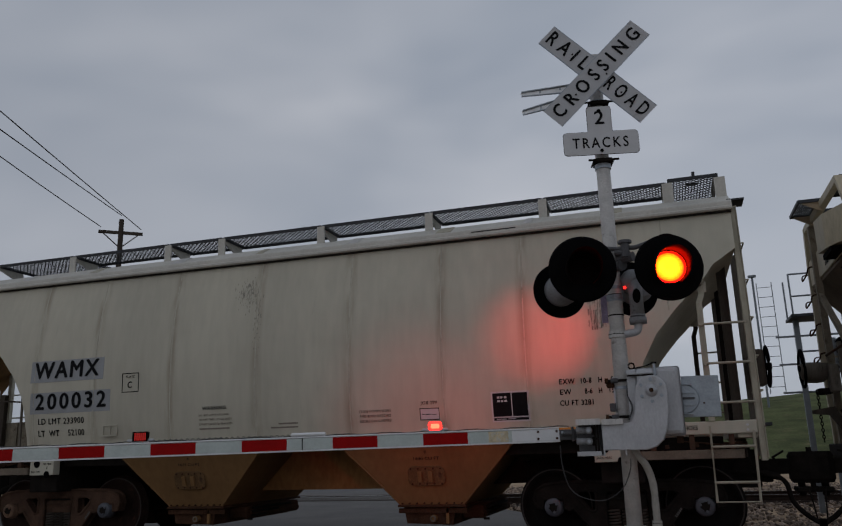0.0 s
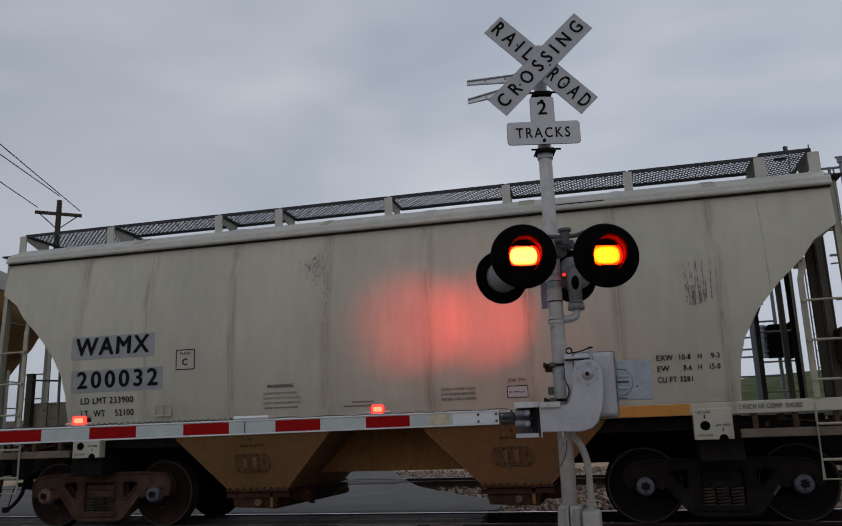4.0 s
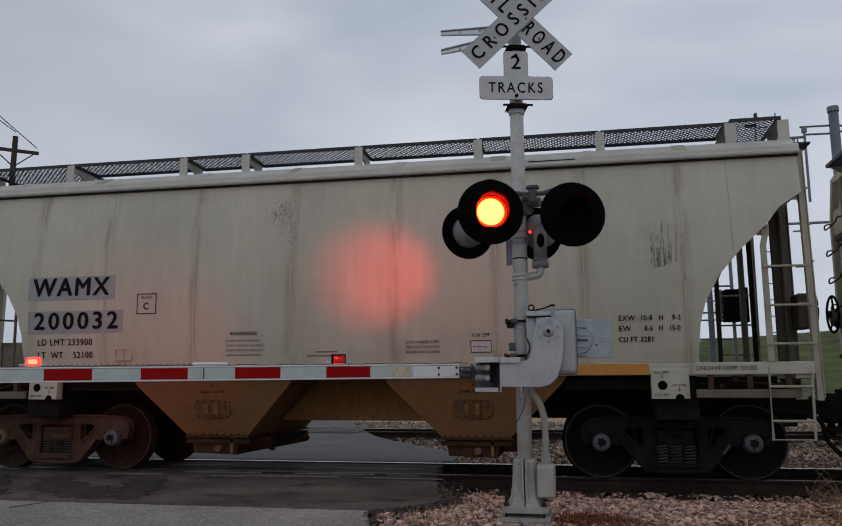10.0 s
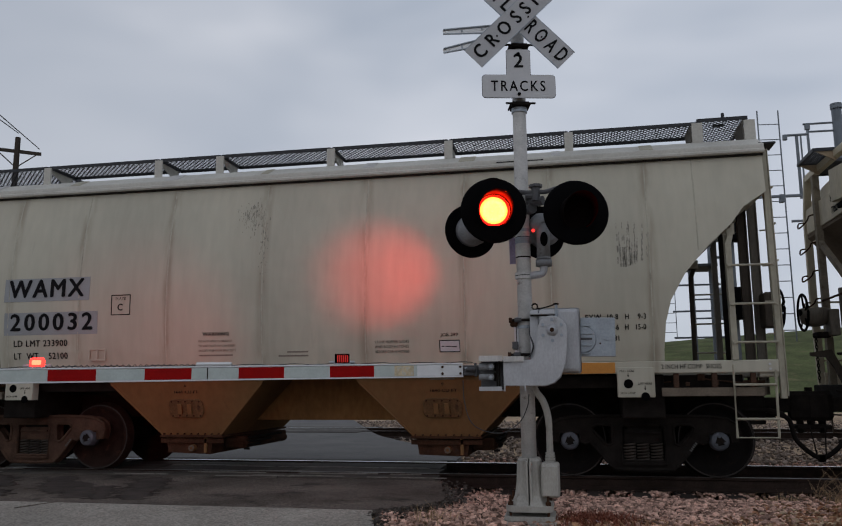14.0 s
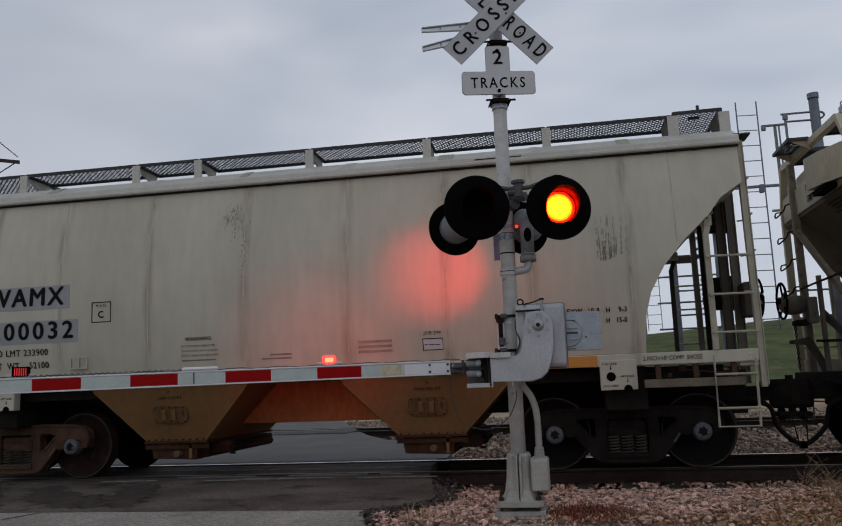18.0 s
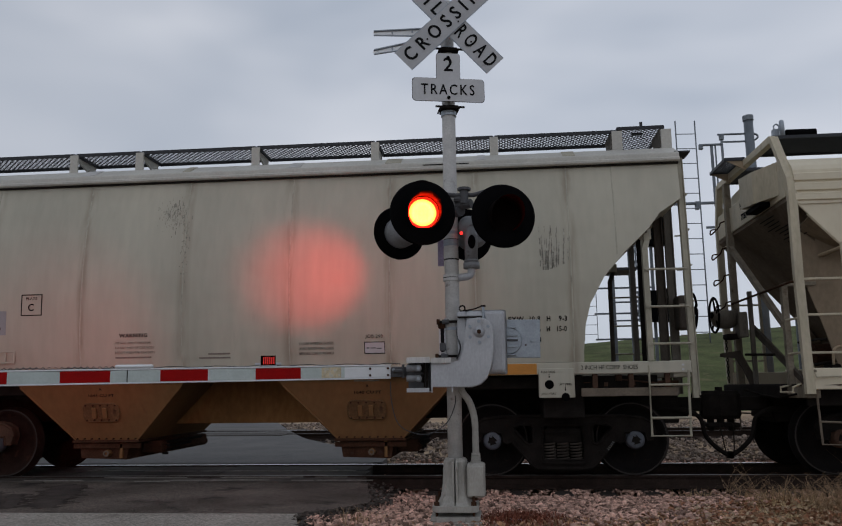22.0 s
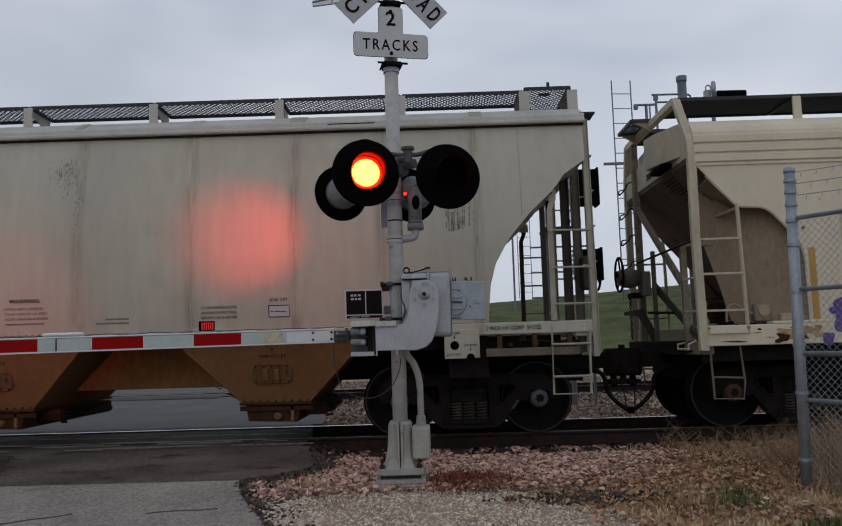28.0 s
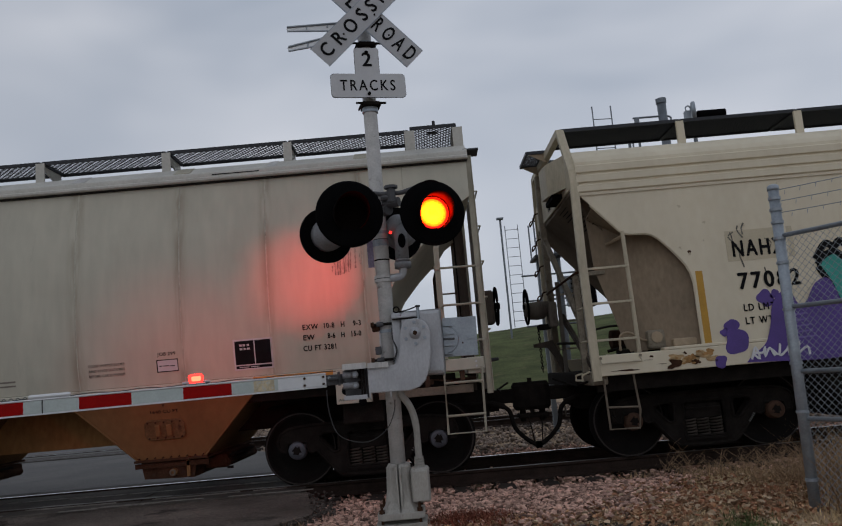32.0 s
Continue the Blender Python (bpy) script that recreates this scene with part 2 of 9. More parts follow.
M = {
    "hopper_paint": material("hopper_paint", (0.445, 0.42, 0.34), 0.64, vary=0.08, scale=1.1, fine=9, bump=0.04, other=(0.335, 0.318, 0.255), streak=6, spot=0.16, wave=0.05),
    "roof_paint": material("roof_paint", (0.47, 0.455, 0.41), 0.6, vary=0.12, scale=2, fine=30, bump=0.06, other=(0.30, 0.28, 0.24), spot=0.22),
    "chute_paint": material("chute_paint", (0.184, 0.103, 0.046), 0.9, vary=0.12, scale=1.6, fine=14, bump=0.06, other=(0.10, 0.06, 0.032), streak=2, spot=0.25),
    "cream_paint": material("cream_paint", (0.64, 0.57, 0.43), 0.55, vary=0.07, scale=1.2, fine=12, bump=0.05, other=(0.36, 0.25, 0.14), streak=2, spot=0.06),
    # darker cream, with the shade of the end recess put into the colour
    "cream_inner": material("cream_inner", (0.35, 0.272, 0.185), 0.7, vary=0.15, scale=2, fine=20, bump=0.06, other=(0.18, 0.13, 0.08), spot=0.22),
    "rusty_steel": material("rusty_steel", (0.055, 0.028, 0.017), 0.92, vary=0.35, scale=6, fine=60, bump=0.3, other=(0.05, 0.035, 0.03), spot=0.35),
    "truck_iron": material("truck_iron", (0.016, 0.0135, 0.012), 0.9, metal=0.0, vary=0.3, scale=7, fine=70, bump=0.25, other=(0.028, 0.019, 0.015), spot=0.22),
    "wheel_steel": material("wheel_steel", (0.008, 0.0065, 0.006), 0.85, metal=0.0, vary=0.3, scale=8, fine=60, bump=0.15, other=(0.022, 0.013, 0.010), spot=0.3),
    "cap_steel": material("cap_steel", (0.085, 0.093, 0.11), 0.6, metal=0.2, vary=0.2, scale=20, bump=0.1, other=(0.08, 0.07, 0.07), spot=0.3),
    "grating": material("grating", (0.035, 0.037, 0.042), 0.6, metal=0.5, vary=0.2, scale=8, bump=0.05),
    "rail_side": material("rail_side", (0.03, 0.02, 0.016), 0.85, vary=0.3, scale=6, fine=50, bump=0.2),
    "rail_head": material("rail_head", (0.55, 0.55, 0.55), 0.22, metal=1.0, vary=0.1, scale=20, bump=0.02),
    "rail_dull": material("rail_dull", (0.10, 0.09, 0.085), 0.5, metal=0.6, vary=0.2, scale=12, bump=0.05, other=(0.05, 0.04, 0.035), spot=0.4),
    "timber": material("timber", (0.04, 0.033, 0.029), 0.9, vary=0.3, scale=4, fine=40, bump=0.5, random_tint=0.25),
    "asphalt": material("asphalt", (0.118, 0.098, 0.085), 0.9, vary=0.42, scale=0.9, fine=150, bump=0.7, other=(0.032, 0.028, 0.026), spot=0.45, speck=0.38, speck_scale=75),
    "wet_asphalt": material("wet_asphalt", (0.085, 0.078, 0.072), 0.7, vary=0.35, scale=0.9, fine=110, bump=0.5, other=(0.03, 0.03, 0.033), spot=0.3),
    "hood_paint": material("hood_paint", (0.006, 0.004, 0.004), 0.95, vary=0.2, scale=8, bump=0.02),
    "concrete": material("concrete", (0.30, 0.272, 0.24), 0.92, vary=0.2, scale=1.1, fine=120, bump=0.6, other=(0.13, 0.115, 0.10), spot=0.3, speck=0.3, speck_scale=60),
    "panel": material("panel", (0.075, 0.065, 0.057), 0.85, vary=0.3, scale=2.5, fine=80, bump=0.3, other=(0.03, 0.03, 0.032), spot=0.35, random_tint=0.15),
    "soil": material("soil", (0.35, 0.255, 0.172), 0.95, vary=0.3, scale=0.9, fine=40, bump=0.8, other=(0.07, 0.075, 0.03), spot=0.15),
    "stone_pink": material("stone_pink", (0.43, 0.272, 0.215), 0.9, vary=0.3, scale=9, fine=80, bump=0.4, random_tint=-0.75),
    "stone_grey": material("stone_grey", (0.56, 0.475, 0.395), 0.9, vary=0.25, scale=9, fine=80, bump=0.3, random_tint=-0.42),
    "dry_grass": material("dry_grass", (0.50, 0.37, 0.215), 0.9, vary=0.2, scale=3, bump=0, random_tint=-0.45),
    "dead_leaf": material("dead_leaf", (0.37, 0.22, 0.13), 0.85, vary=0.25, scale=6, bump=0, random_tint=-0.5),
    "hill_grass": material("hill_grass", (0.085, 0.098, 0.042), 0.95, vary=0.35, scale=0.5, fine=9, bump=0.8, other=(0.15, 0.13, 0.07), spot=0.38),
    "galvanised": material("galvanised", (0.30, 0.335, 0.37), 0.5, metal=0.55, vary=0.15, scale=9, fine=60, bump=0.08),
    "silver_paint": material("silver_paint", (0.385, 0.392, 0.41), 0.5, metal=0.3, vary=0.12, scale=6, fine=70, bump=0.08, other=(0.22, 0.21, 0.20), streak=2, spot=0.2),
    "mast_paint": material("mast_paint", (0.47, 0.46, 0.445), 0.6, metal=0.12, vary=0.14, scale=9, fine=70, bump=0.1, other=(0.19, 0.165, 0.145), streak=6, spot=0.3),
    "cast_grey": material("cast_grey", (0.33, 0.315, 0.285), 0.72, vary=0.16, scale=7, fine=80, bump=0.15, other=(0.15, 0.125, 0.10), streak=3, spot=0.3),
    "bell_grey": material("bell_grey", (0.20, 0.205, 0.215), 0.6, metal=0.2, vary=0.15, scale=12, fine=70, bump=0.06, other=(0.09, 0.085, 0.08), spot=0.28),
    "black_paint": material("black_paint", (0.003, 0.003, 0.0034), 0.95, vary=0.2, scale=8, bump=0.04),
    "sign_white": material("sign_white", (0.50, 0.505, 0.52), 0.5, vary=0.05, scale=6, bump=0.02, other=(0.42, 0.42, 0.42), spot=0.12),
    "blade_white": material("blade_white", (0.40, 0.405, 0.42), 0.5, vary=0.07, scale=5, bump=0.02, other=(0.30, 0.30, 0.30), spot=0.2),
    "patch_cream": material("patch_cream", (0.50, 0.435, 0.31), 0.6, vary=0.1, scale=3, bump=0.03, other=(0.36, 0.30, 0.21), spot=0.25),
    "lettering": material("lettering", (0.008, 0.008, 0.009), 0.85, vary=0.2, scale=12, bump=0),
    "small_print": material("small_print", (0.07, 0.067, 0.06), 0.7, vary=0.2, scale=12, bump=0),
    "patch_grey": material("patch_grey", (0.27, 0.28, 0.29), 0.6, vary=0.08, scale=3, bump=0.02),
    "arm_red": material("arm_red", (0.27, 0.004, 0.004), 0.85, vary=0.1, scale=8, bump=0.02),
    "arm_white": material("arm_white", (0.42, 0.47, 0.45), 0.4, vary=0.08, scale=8, bump=0.02),
    "arm_metal": material("arm_metal", (0.62, 0.63, 0.64), 0.4, metal=0.4, vary=0.06, scale=6, bump=0.03),
    "orange": material("orange", (0.50, 0.21, 0.03), 0.6, vary=0.1, scale=6, bump=0.03),
    "mustard": material("mustard", (0.46, 0.25, 0.03), 0.6, vary=0.1, scale=6, bump=0.03),
    "purple": material("purple", (0.085, 0.045, 0.23), 0.55, vary=0.15, scale=3, bump=0),
    "teal": material("teal", (0.03, 0.30, 0.25), 0.55, vary=0.15, scale=3, bump=0),
    "spray_white": material("spray_white", (0.6, 0.6, 0.62), 0.6, vary=0.1, scale=4, bump=0),
    "pole_wood": material("pole_wood", (0.06, 0.05, 0.042), 0.9, vary=0.2, scale=3, bump=0.2, streak=6),
    "wire": material("wire", (0.03, 0.03, 0.032), 0.6, vary=0.1, bump=0),
    "hedge": material("hedge", (0.07, 0.06, 0.045), 0.95, vary=0.3, scale=2, bump=0, random_tint=-0.3),
    "rubber": material("rubber", (0.014, 0.012, 0.011), 0.92, vary=0.2, scale=8, bump=0.1),
    "lens_lit": glowing("lens_lit", (1.0, 0.0035, 0.0003), 55.0, dots=85, core=(1.0, 0.055, 0.009)),
    "lens_amber": glowing("lens_amber", (1.0, 0.0035, 0.0003), 55.0, dots=60, core=(1.0, 0.034, 0.0008)),
    "lens_back": glowing("lens_back", (1.0, 0.05, 0.03), 45.0),
    "arm_lamp_lit": glowing("arm_lamp_lit", (1.0, 0.0075, 0.0034), 80.0),
    "arm_lamp_bar": glowing("arm_lamp_bar", (1.0, 0.03, 0.02), 0.4),
    "arm_lamp_glass": glowing("arm_lamp_glass", (1.0, 0.012, 0.008), 9.0),
    "pilot_lit": glowing("pilot_lit", (1.0, 0.02, 0.015), 3.0),
    "lens_rim": glowing("lens_rim", (1.0, 0.006, 0.002), 4.0),
}


def stain_seams(m, xs, half, colour, most):
    """Brown runs along upright seams at xs, broken up by streaky noise."""
    nt = m.node_tree
    n, l = nt.nodes.new, nt.links.new
    bsdf = nt.nodes["Principled BSDF"]
    old = bsdf.inputs["Base Color"].links[0].from_socket
    co, sep, span, ramp = n("ShaderNodeTexCoord"), n("ShaderNodeSeparateXYZ"), n("ShaderNodeMapRange"), n("ShaderNodeValToRGB")
    l(co.outputs["Object"], sep.inputs["Vector"])
    l(sep.outputs["X"], span.inputs["Value"])
    span.inputs["From Min"].default_value, span.inputs["From Max"].default_value = -6.0, 6.0
    l(span.outputs["Result"], ramp.inputs["Fac"])
    el = ramp.color_ramp.elements
    el[0].color = el[1].color = (0, 0, 0, 1)
    for x in xs:
        for d, v in ((-half, 0.0), (0.0, 1.0), (half, 0.0)):
            e = el.new((x + d + 6.0) / 12.0)
            e.color = (v, v, v, 1)
    mp, tex, cut, mul, mix = n("ShaderNodeMapping"), n("ShaderNodeTexNoise"), n("ShaderNodeMapRange"), n("ShaderNodeMath"), n("ShaderNodeMix")
    mp.inputs["Scale"].default_value = (9, 9, 0.9)
    l(co.outputs["Object"], mp.inputs["Vector"])
    l(mp.outputs["Vector"], tex.inputs["Vector"])
    tex.inputs["Scale"].default_value, tex.inputs["Detail"].default_value = 1.0, 6.0
    l(tex.outputs["Fac"], cut.inputs["Value"])
    for k, v in (("From Min", 0.38), ("From Max", 0.62), ("To Min", 0.0), ("To Max", most)):
        cut.inputs[k].default_value = v
    mul.operation = "MULTIPLY"
    l(ramp.outputs["Color"], mul.inputs[0])
    l(cut.outputs["Result"], mul.inputs[1])
    mix.data_type = "RGBA"
    l(mul.outputs["Value"], mix.inputs["Factor"])
    l(old, mix.inputs["A"])
    mix.inputs["B"].default_value = (*colour, 1)
    l(mix.outputs["Result"], bsdf.inputs["Base Color"])


stain_seams(M["hopper_paint"], (-4.37, -3.27, -1.95, -0.58, 0.83, 2.12, 3.20, 4.38), 0.11, (0.22, 0.175, 0.12), 0.75)


# ---- building blocks ----
def part(name, bm, mat, parent=None, label="", smooth=False):
    me = bpy.data.meshes.new(name)
    bmesh.ops.recalc_face_normals(bm, faces=bm.faces)
    if smooth:
        for f in bm.faces:
            f.smooth = True
    bm.to_mesh(me)
    bm.free()
    me.materials.append(M[mat] if isinstance(mat, str) else mat)
    ob = new(name, me)
    ob.parent = parent
    if label:
        ob["label"] = label
    return ob


def like(ob, parent, m):
    """Another piece on the same mesh."""
    twin = new(ob.name.split(".")[0], ob.data)
    twin.parent = parent
    twin.matrix_basis = m
    if "label" in ob:
        twin["label"] = ob["label"]
    return twin


def thing(name, label, category, m=None, group="", kind=""):
    ob = new(name)
    ob.empty_display_size = 0.1
    if m is not None:
        ob.matrix_basis = m
    return tagged(ob, label, category, group, kind)


def box(bm, x0, x1, y0, y1, z0, z1, bevel=0.0):
    r = bmesh.ops.create_cube(bm, size=1, matrix=Matrix.Translation(((x0 + x1) / 2, (y0 + y1) / 2, (z0 + z1) / 2)) @ Matrix.Diagonal((x1 - x0, y1 - y0, z1 - z0, 1)))
    if bevel:
        es = {e for v in r["verts"] for e in v.link_edges}
        bmesh.ops.bevel(bm, geom=list(es), offset=bevel, segments=2, affect="EDGES", profile=0.5)
    return bm


def slab(x0, x1, y0, y1, z0, z1, bevel=0.0):
    return box(bmesh.new(), x0, x1, y0, y1, z0, z1, bevel)


def rod(bm, a, b, r, n=10, r2=None):
    a, b = Vector(a), Vector(b)
    d = b - a
    m = Matrix.Translation((a + b) / 2) @ d.to_track_quat("Z", "Y").to_matrix().to_4x4()
    bmesh.ops.create_cone(bm, cap_ends=True, segments=n, radius1=r, radius2=r if r2 is None else r2, depth=d.length, matrix=m)
    return bm


def bar(a, b, r, n=10, r2=None):
    return rod(bmesh.new(), a, b, r, n, r2)


def pipe(pts, r, n=8, bm=None):
    """A bent tube along points, with rounded joints."""
    bm = bm or bmesh.new()
    pts = [Vector(p) for p in pts]
    rings = []
    for i, p in enumerate(pts):
        d = (pts[min(i + 1, len(pts) - 1)] - pts[max(i - 1, 0)]).normalized()
        q = d.to_track_quat("Z", "Y")
        rings.append([bm.verts.new(p + q @ Vector((r * math.cos(2 * math.pi * k / n), r * math.sin(2 * math.pi * k / n), 0))) for k in range(n)])
    for a, b in zip(rings, rings[1:]):
        for k in range(n):
            bm.faces.new((a[k], a[(k + 1) % n], b[(k + 1) % n], b[k]))
    bm.faces.new(rings[0][::-1])
    bm.faces.new(rings[-1])
    return bm


def curve_points(pts, steps=6):
    """A smooth run through points (Catmull-Rom)."""
    pts = [Vector(p) for p in pts]
    out = []
    for i in range(len(pts) - 1):
        p0, p1, p2, p3 = pts[max(i - 1, 0)], pts[i], pts[i + 1], pts[min(i + 2, len(pts) - 1)]
        for k in range(steps):
            t = k / steps
            out.append(0.5 * (2 * p1 + (p2 - p0) * t + (2 * p0 - 5 * p1 + 4 * p2 - p3) * t * t + (3 * p1 - p0 - 3 * p2 + p3) * t ** 3))
    return out + [pts[-1]]


def plate(pts, axis, a, b, bm=None):
    """A flat outline drawn out along an axis from a to b. Points are (x, z) for axis y, (y, z) for axis x, (x, y) for axis z."""
    bm = bm or bmesh.new()
    put = {"y": lambda p, d: (p[0], d, p[1]), "x": lambda p, d: (d, p[0], p[1]), "z": lambda p, d: (p[0], p[1], d)}[axis]
    lo, hi = [bm.verts.new(put(p, a)) for p in pts], [bm.verts.new(put(p, b)) for p in pts]
    bm.faces.new(lo), bm.faces.new(hi[::-1])
    for i in range(len(pts)):
        j = (i + 1) % len(pts)
        bm.faces.new((lo[i], hi[i], hi[j], lo[j]))
    return bm


def ring(r0, r1, y0, y1, n=40, bm=None):
    """A tube about the y axis."""
    bm = bm or bmesh.new()
    loops = [[bm.verts.new((r * math.cos(2 * math.pi * k / n), y, r * math.sin(2 * math.pi * k / n))) for k in range(n)] for r, y in ((r0, y0), (r1, y0), (r1, y1), (r0, y1))]
    for a in range(4):
        p, q = loops[a], loops[(a + 1) % 4]
        for k in range(n):
            bm.faces.new((p[k], p[(k + 1) % n], q[(k + 1) % n], q[k]))
    return bm


def lathe(profile, n=36, bm=None, caps=True):
    """Spun about the y axis from (radius, y) pairs."""
    bm = bm or bmesh.new()
    loops = [[bm.verts.new((r * math.cos(2 * math.pi * k / n), y, r * math.sin(2 * math.pi * k / n))) for k in range(n)] for r, y in profile]
    for p, q in zip(loops, loops[1:]):
        for k in range(n):
            bm.faces.new((p[k], p[(k + 1) % n], q[(k + 1) % n], q[k]))
    if caps:
        bm.faces.new(loops[0]), bm.faces.new(loops[-1])
    return bm


def words(text, size, mat, parent, m, name="lettering", wide=1.0, weight=0.0, label="", space=1.0):
    """Lettering as a thin raised mesh; m carries it from its own xy plane to its place. weight: how far its strokes are thickened, in metres."""
    cu = bpy.data.curves.new(name, "FONT")
    cu.body, cu.size, cu.extrude, cu.offset = text, size, 0.001, 0.0
    cu.align_x, cu.align_y, cu.resolution_u, cu.space_character = "CENTER", "CENTER", 3, space
    tmp = new("tmp", cu)
    me = bpy.data.meshes.new_from_object(tmp.evaluated_get(bpy.context.evaluated_depsgraph_get()))
    bpy.data.objects.remove(tmp)
    me.materials.clear()
    me.materials.append(M[mat])
    if weight:
        bold = bmesh.new()
        for dx, dy in ((-1, 0), (1, 0), (0, -0.7), (0, 0.7)):
            start = len(bold.verts)
            bold.from_mesh(me)
            bold.verts.ensure_lookup_table()
            for v in bold.verts[start:]:
                v.co += Vector((dx * weight, dy * weight, 0.0002 * (dx + 2 * dy)))
        bold.to_mesh(me)
        bold.free()
    ob = new(name, me)
    ob.parent = parent
    ob.matrix_basis = m @ Matrix.Diagonal((wide, 1, 1, 1))
    if label:
        ob["label"] = label
    return ob


def raw(name, verts, faces, mat, kind="", label="", category="", parent=None):
    me = bpy.data.meshes.new(name)
    me.from_pydata(verts, [], faces)
    me.materials.append(M[mat])
    ob = new(name, me)
    ob.parent = parent
    return tagged(ob, label, category, kind=kind)

# ---- ground, road and tracks ----
TRACK, FAR_TRACK = 4.08, 13.8


def smooth_step(a, b, v):
    t = max(0.0, min(1.0, (v - a) / (b - a)))
    return t * t * (3 - 2 * t)


def ground_z(x, y):
    z = -0.06 - 0.058 * max(0.0, -0.3 - max(y, -9.0)) - 0.05 * max(0.0, min(1.9, y - 0.3))
    z -= 0.03 * (1 - smooth_step(-1.3, -0.4, x)) + 0.05 * smooth_step(1.6, 3.0, x) * (1 - smooth_step(0.5, 2.0, y))
    z -= 0.12 * smooth_step(2.0, 2.7, y) * (1 - smooth_step(60, 70, y))
    hill = smooth_step(19, 62, y) * smooth_step(-18, 3, x)
    return z + (4.46 + 0.066 * max(-20.0, min(60.0, x))) * hill


def axis(near, far, step):
    v, s, out = 0.0, step, [0.0]
    while v < far:
        if v > near:
            s *= 1.18
        v += s
        out.append(v)
    return [-a for a in out[:0:-1]] + out


def build_ground():
    xs, ys = axis(14, 700, 0.5), axis(16, 700, 0.5)
    verts = [(x, y, ground_z(x, y) + 0.02 * noise.noise((x * 1.3, y * 1.3, 0))) for y in ys for x in xs]
    w = len(xs)
    faces = [(j * w + i, j * w + i + 1, (j + 1) * w + i + 1, (j + 1) * w + i) for j in range(len(ys) - 1) for i in range(w - 1)]
    ob = raw("ground", verts, faces, "soil", "structure", "bare brown soil with thin dry grass", "ground")
    ob.data.materials.append(M["hill_grass"])
    for f in ob.data.polygons:
        f.use_smooth = True
        if f.center.y > 25:
            f.material_index = 1
    return ob


ground = build_ground()

road = thing("road", "worn road over the tracks, concrete apron and dark asphalt", "road", kind="structure")


def sheet(name, pts, z0, z1, mat, parent, label="", slope=0.0):
    """A slab of road with an outline in plan; slope lowers it towards the viewer."""
    bm = plate(pts, "z", z0, z1)
    for v in bm.verts:
        v.co.z -= slope * max(0.0, 0.4 - v.co.y)
    return part(name, bm, mat, parent, label)


apron_edge = curve_points([(0.9, -8.0, 0), (0.35, -5.2, 0), (-0.56, -2.34, 0), (-0.70, -1.90, 0), (-0.98, -1.1, 0), (-1.36, -0.2, 0), (-1.54, 0.42, 0)], 4)
sheet("concrete_apron", [(-14, 0.5), (-14, -8.0)] + [(p.x + 0.02 * noise.noise(p * 3), p.y) for p in apron_edge], -0.6, -0.035, "concrete", road, "worn pale concrete apron, cracked", 0.05)
sheet("concrete_apron", [(-14, -8.002), (-14, -60), (3.2, -60), (0.9, -8.002)], -0.9, -0.457, "concrete", road, "worn pale concrete roadway")
strip_edge = curve_points([(-1.54, 0.42, 0), (-1.2, 0.75, 0), (-0.98, 1.15, 0), (-1.02, 1.6, 0), (-1.12, 2.0, 0), (-1.27, 2.8, 0)], 4)
sheet("asphalt_strip", [(-14, 2.86), (-14, 0.505)] + [(p.x + 0.03 * noise.noise(p * 4), p.y) for p in strip_edge], -0.5, -0.03, "asphalt", road, "dark patched asphalt strip")
far_edge = curve_points([(-1.46, 5.35, 0), (-1.70, 7.0, 0), (-3.1, 9.3, 0), (-3.7, 10.4, 0), (-4.9, 13.1, 0), (-9.5, 26, 0), (-20, 55, 0)], 4)
sheet("asphalt_beyond", [(-40, 55), (-14, 5.35)] + [(p.x, p.y) for p in far_edge], -0.5, -0.02, "wet_asphalt", road, "wet grey asphalt road beyond the track")
# cracks and repairs in the apron
for k, (x, y, a, n) in enumerate(((-3.6, -1.2, 0.5, 9), (-5.2, 0.1, 1.0, 8), (-2.0, -0.7, 0.15, 5), (-2.6, -2.0, -0.3, 7))):
    pts = [(x + 0.14 * i * math.cos(a) + 0.04 * noise.noise((i * 2.1, k, 0)), y + 0.14 * i * math.sin(a) + 0.05 * noise.noise((i * 2.3, k, 5)), 0) for i in range(n)]
    part("crack", pipe([(p[0], p[1], -0.033 - 0.05 * max(0, 0.4 - p[1])) for p in pts], 0.006, 5), "asphalt", road)

# damp streaks that wheels have left on the strip
def damp_streak(a, b, half, seed):
    rnd = np.random.RandomState(seed)
    a, b = Vector((*a, 0)), Vector((*b, 0))
    d = (b - a).normalized()
    side = Vector((-d.y, d.x, 0))
    n = 64
    left, right = [], []
    for i in range(n + 1):
        p = a + (b - a) * (i / n)
        w = half * (0.55 + 0.5 * noise.noise((i * 0.16, seed, 0))) * min(1, 0.3 + 3 * i / n, 0.3 + 3 * (n - i) / n)
        left.append(p + side * (w + 0.09 * rnd.rand() * (i % 3)))
        right.append(p - side * (w + 0.09 * rnd.rand() * ((i + 1) % 3)))
    ring_ = [(p.x, p.y) for p in left + right[::-1]]
    part("damp_patch", plate(ring_, "z", -0.029, -0.0268 + 0.0007 * (seed - 40)), "damp_asphalt", road, "dark damp streak on the asphalt")


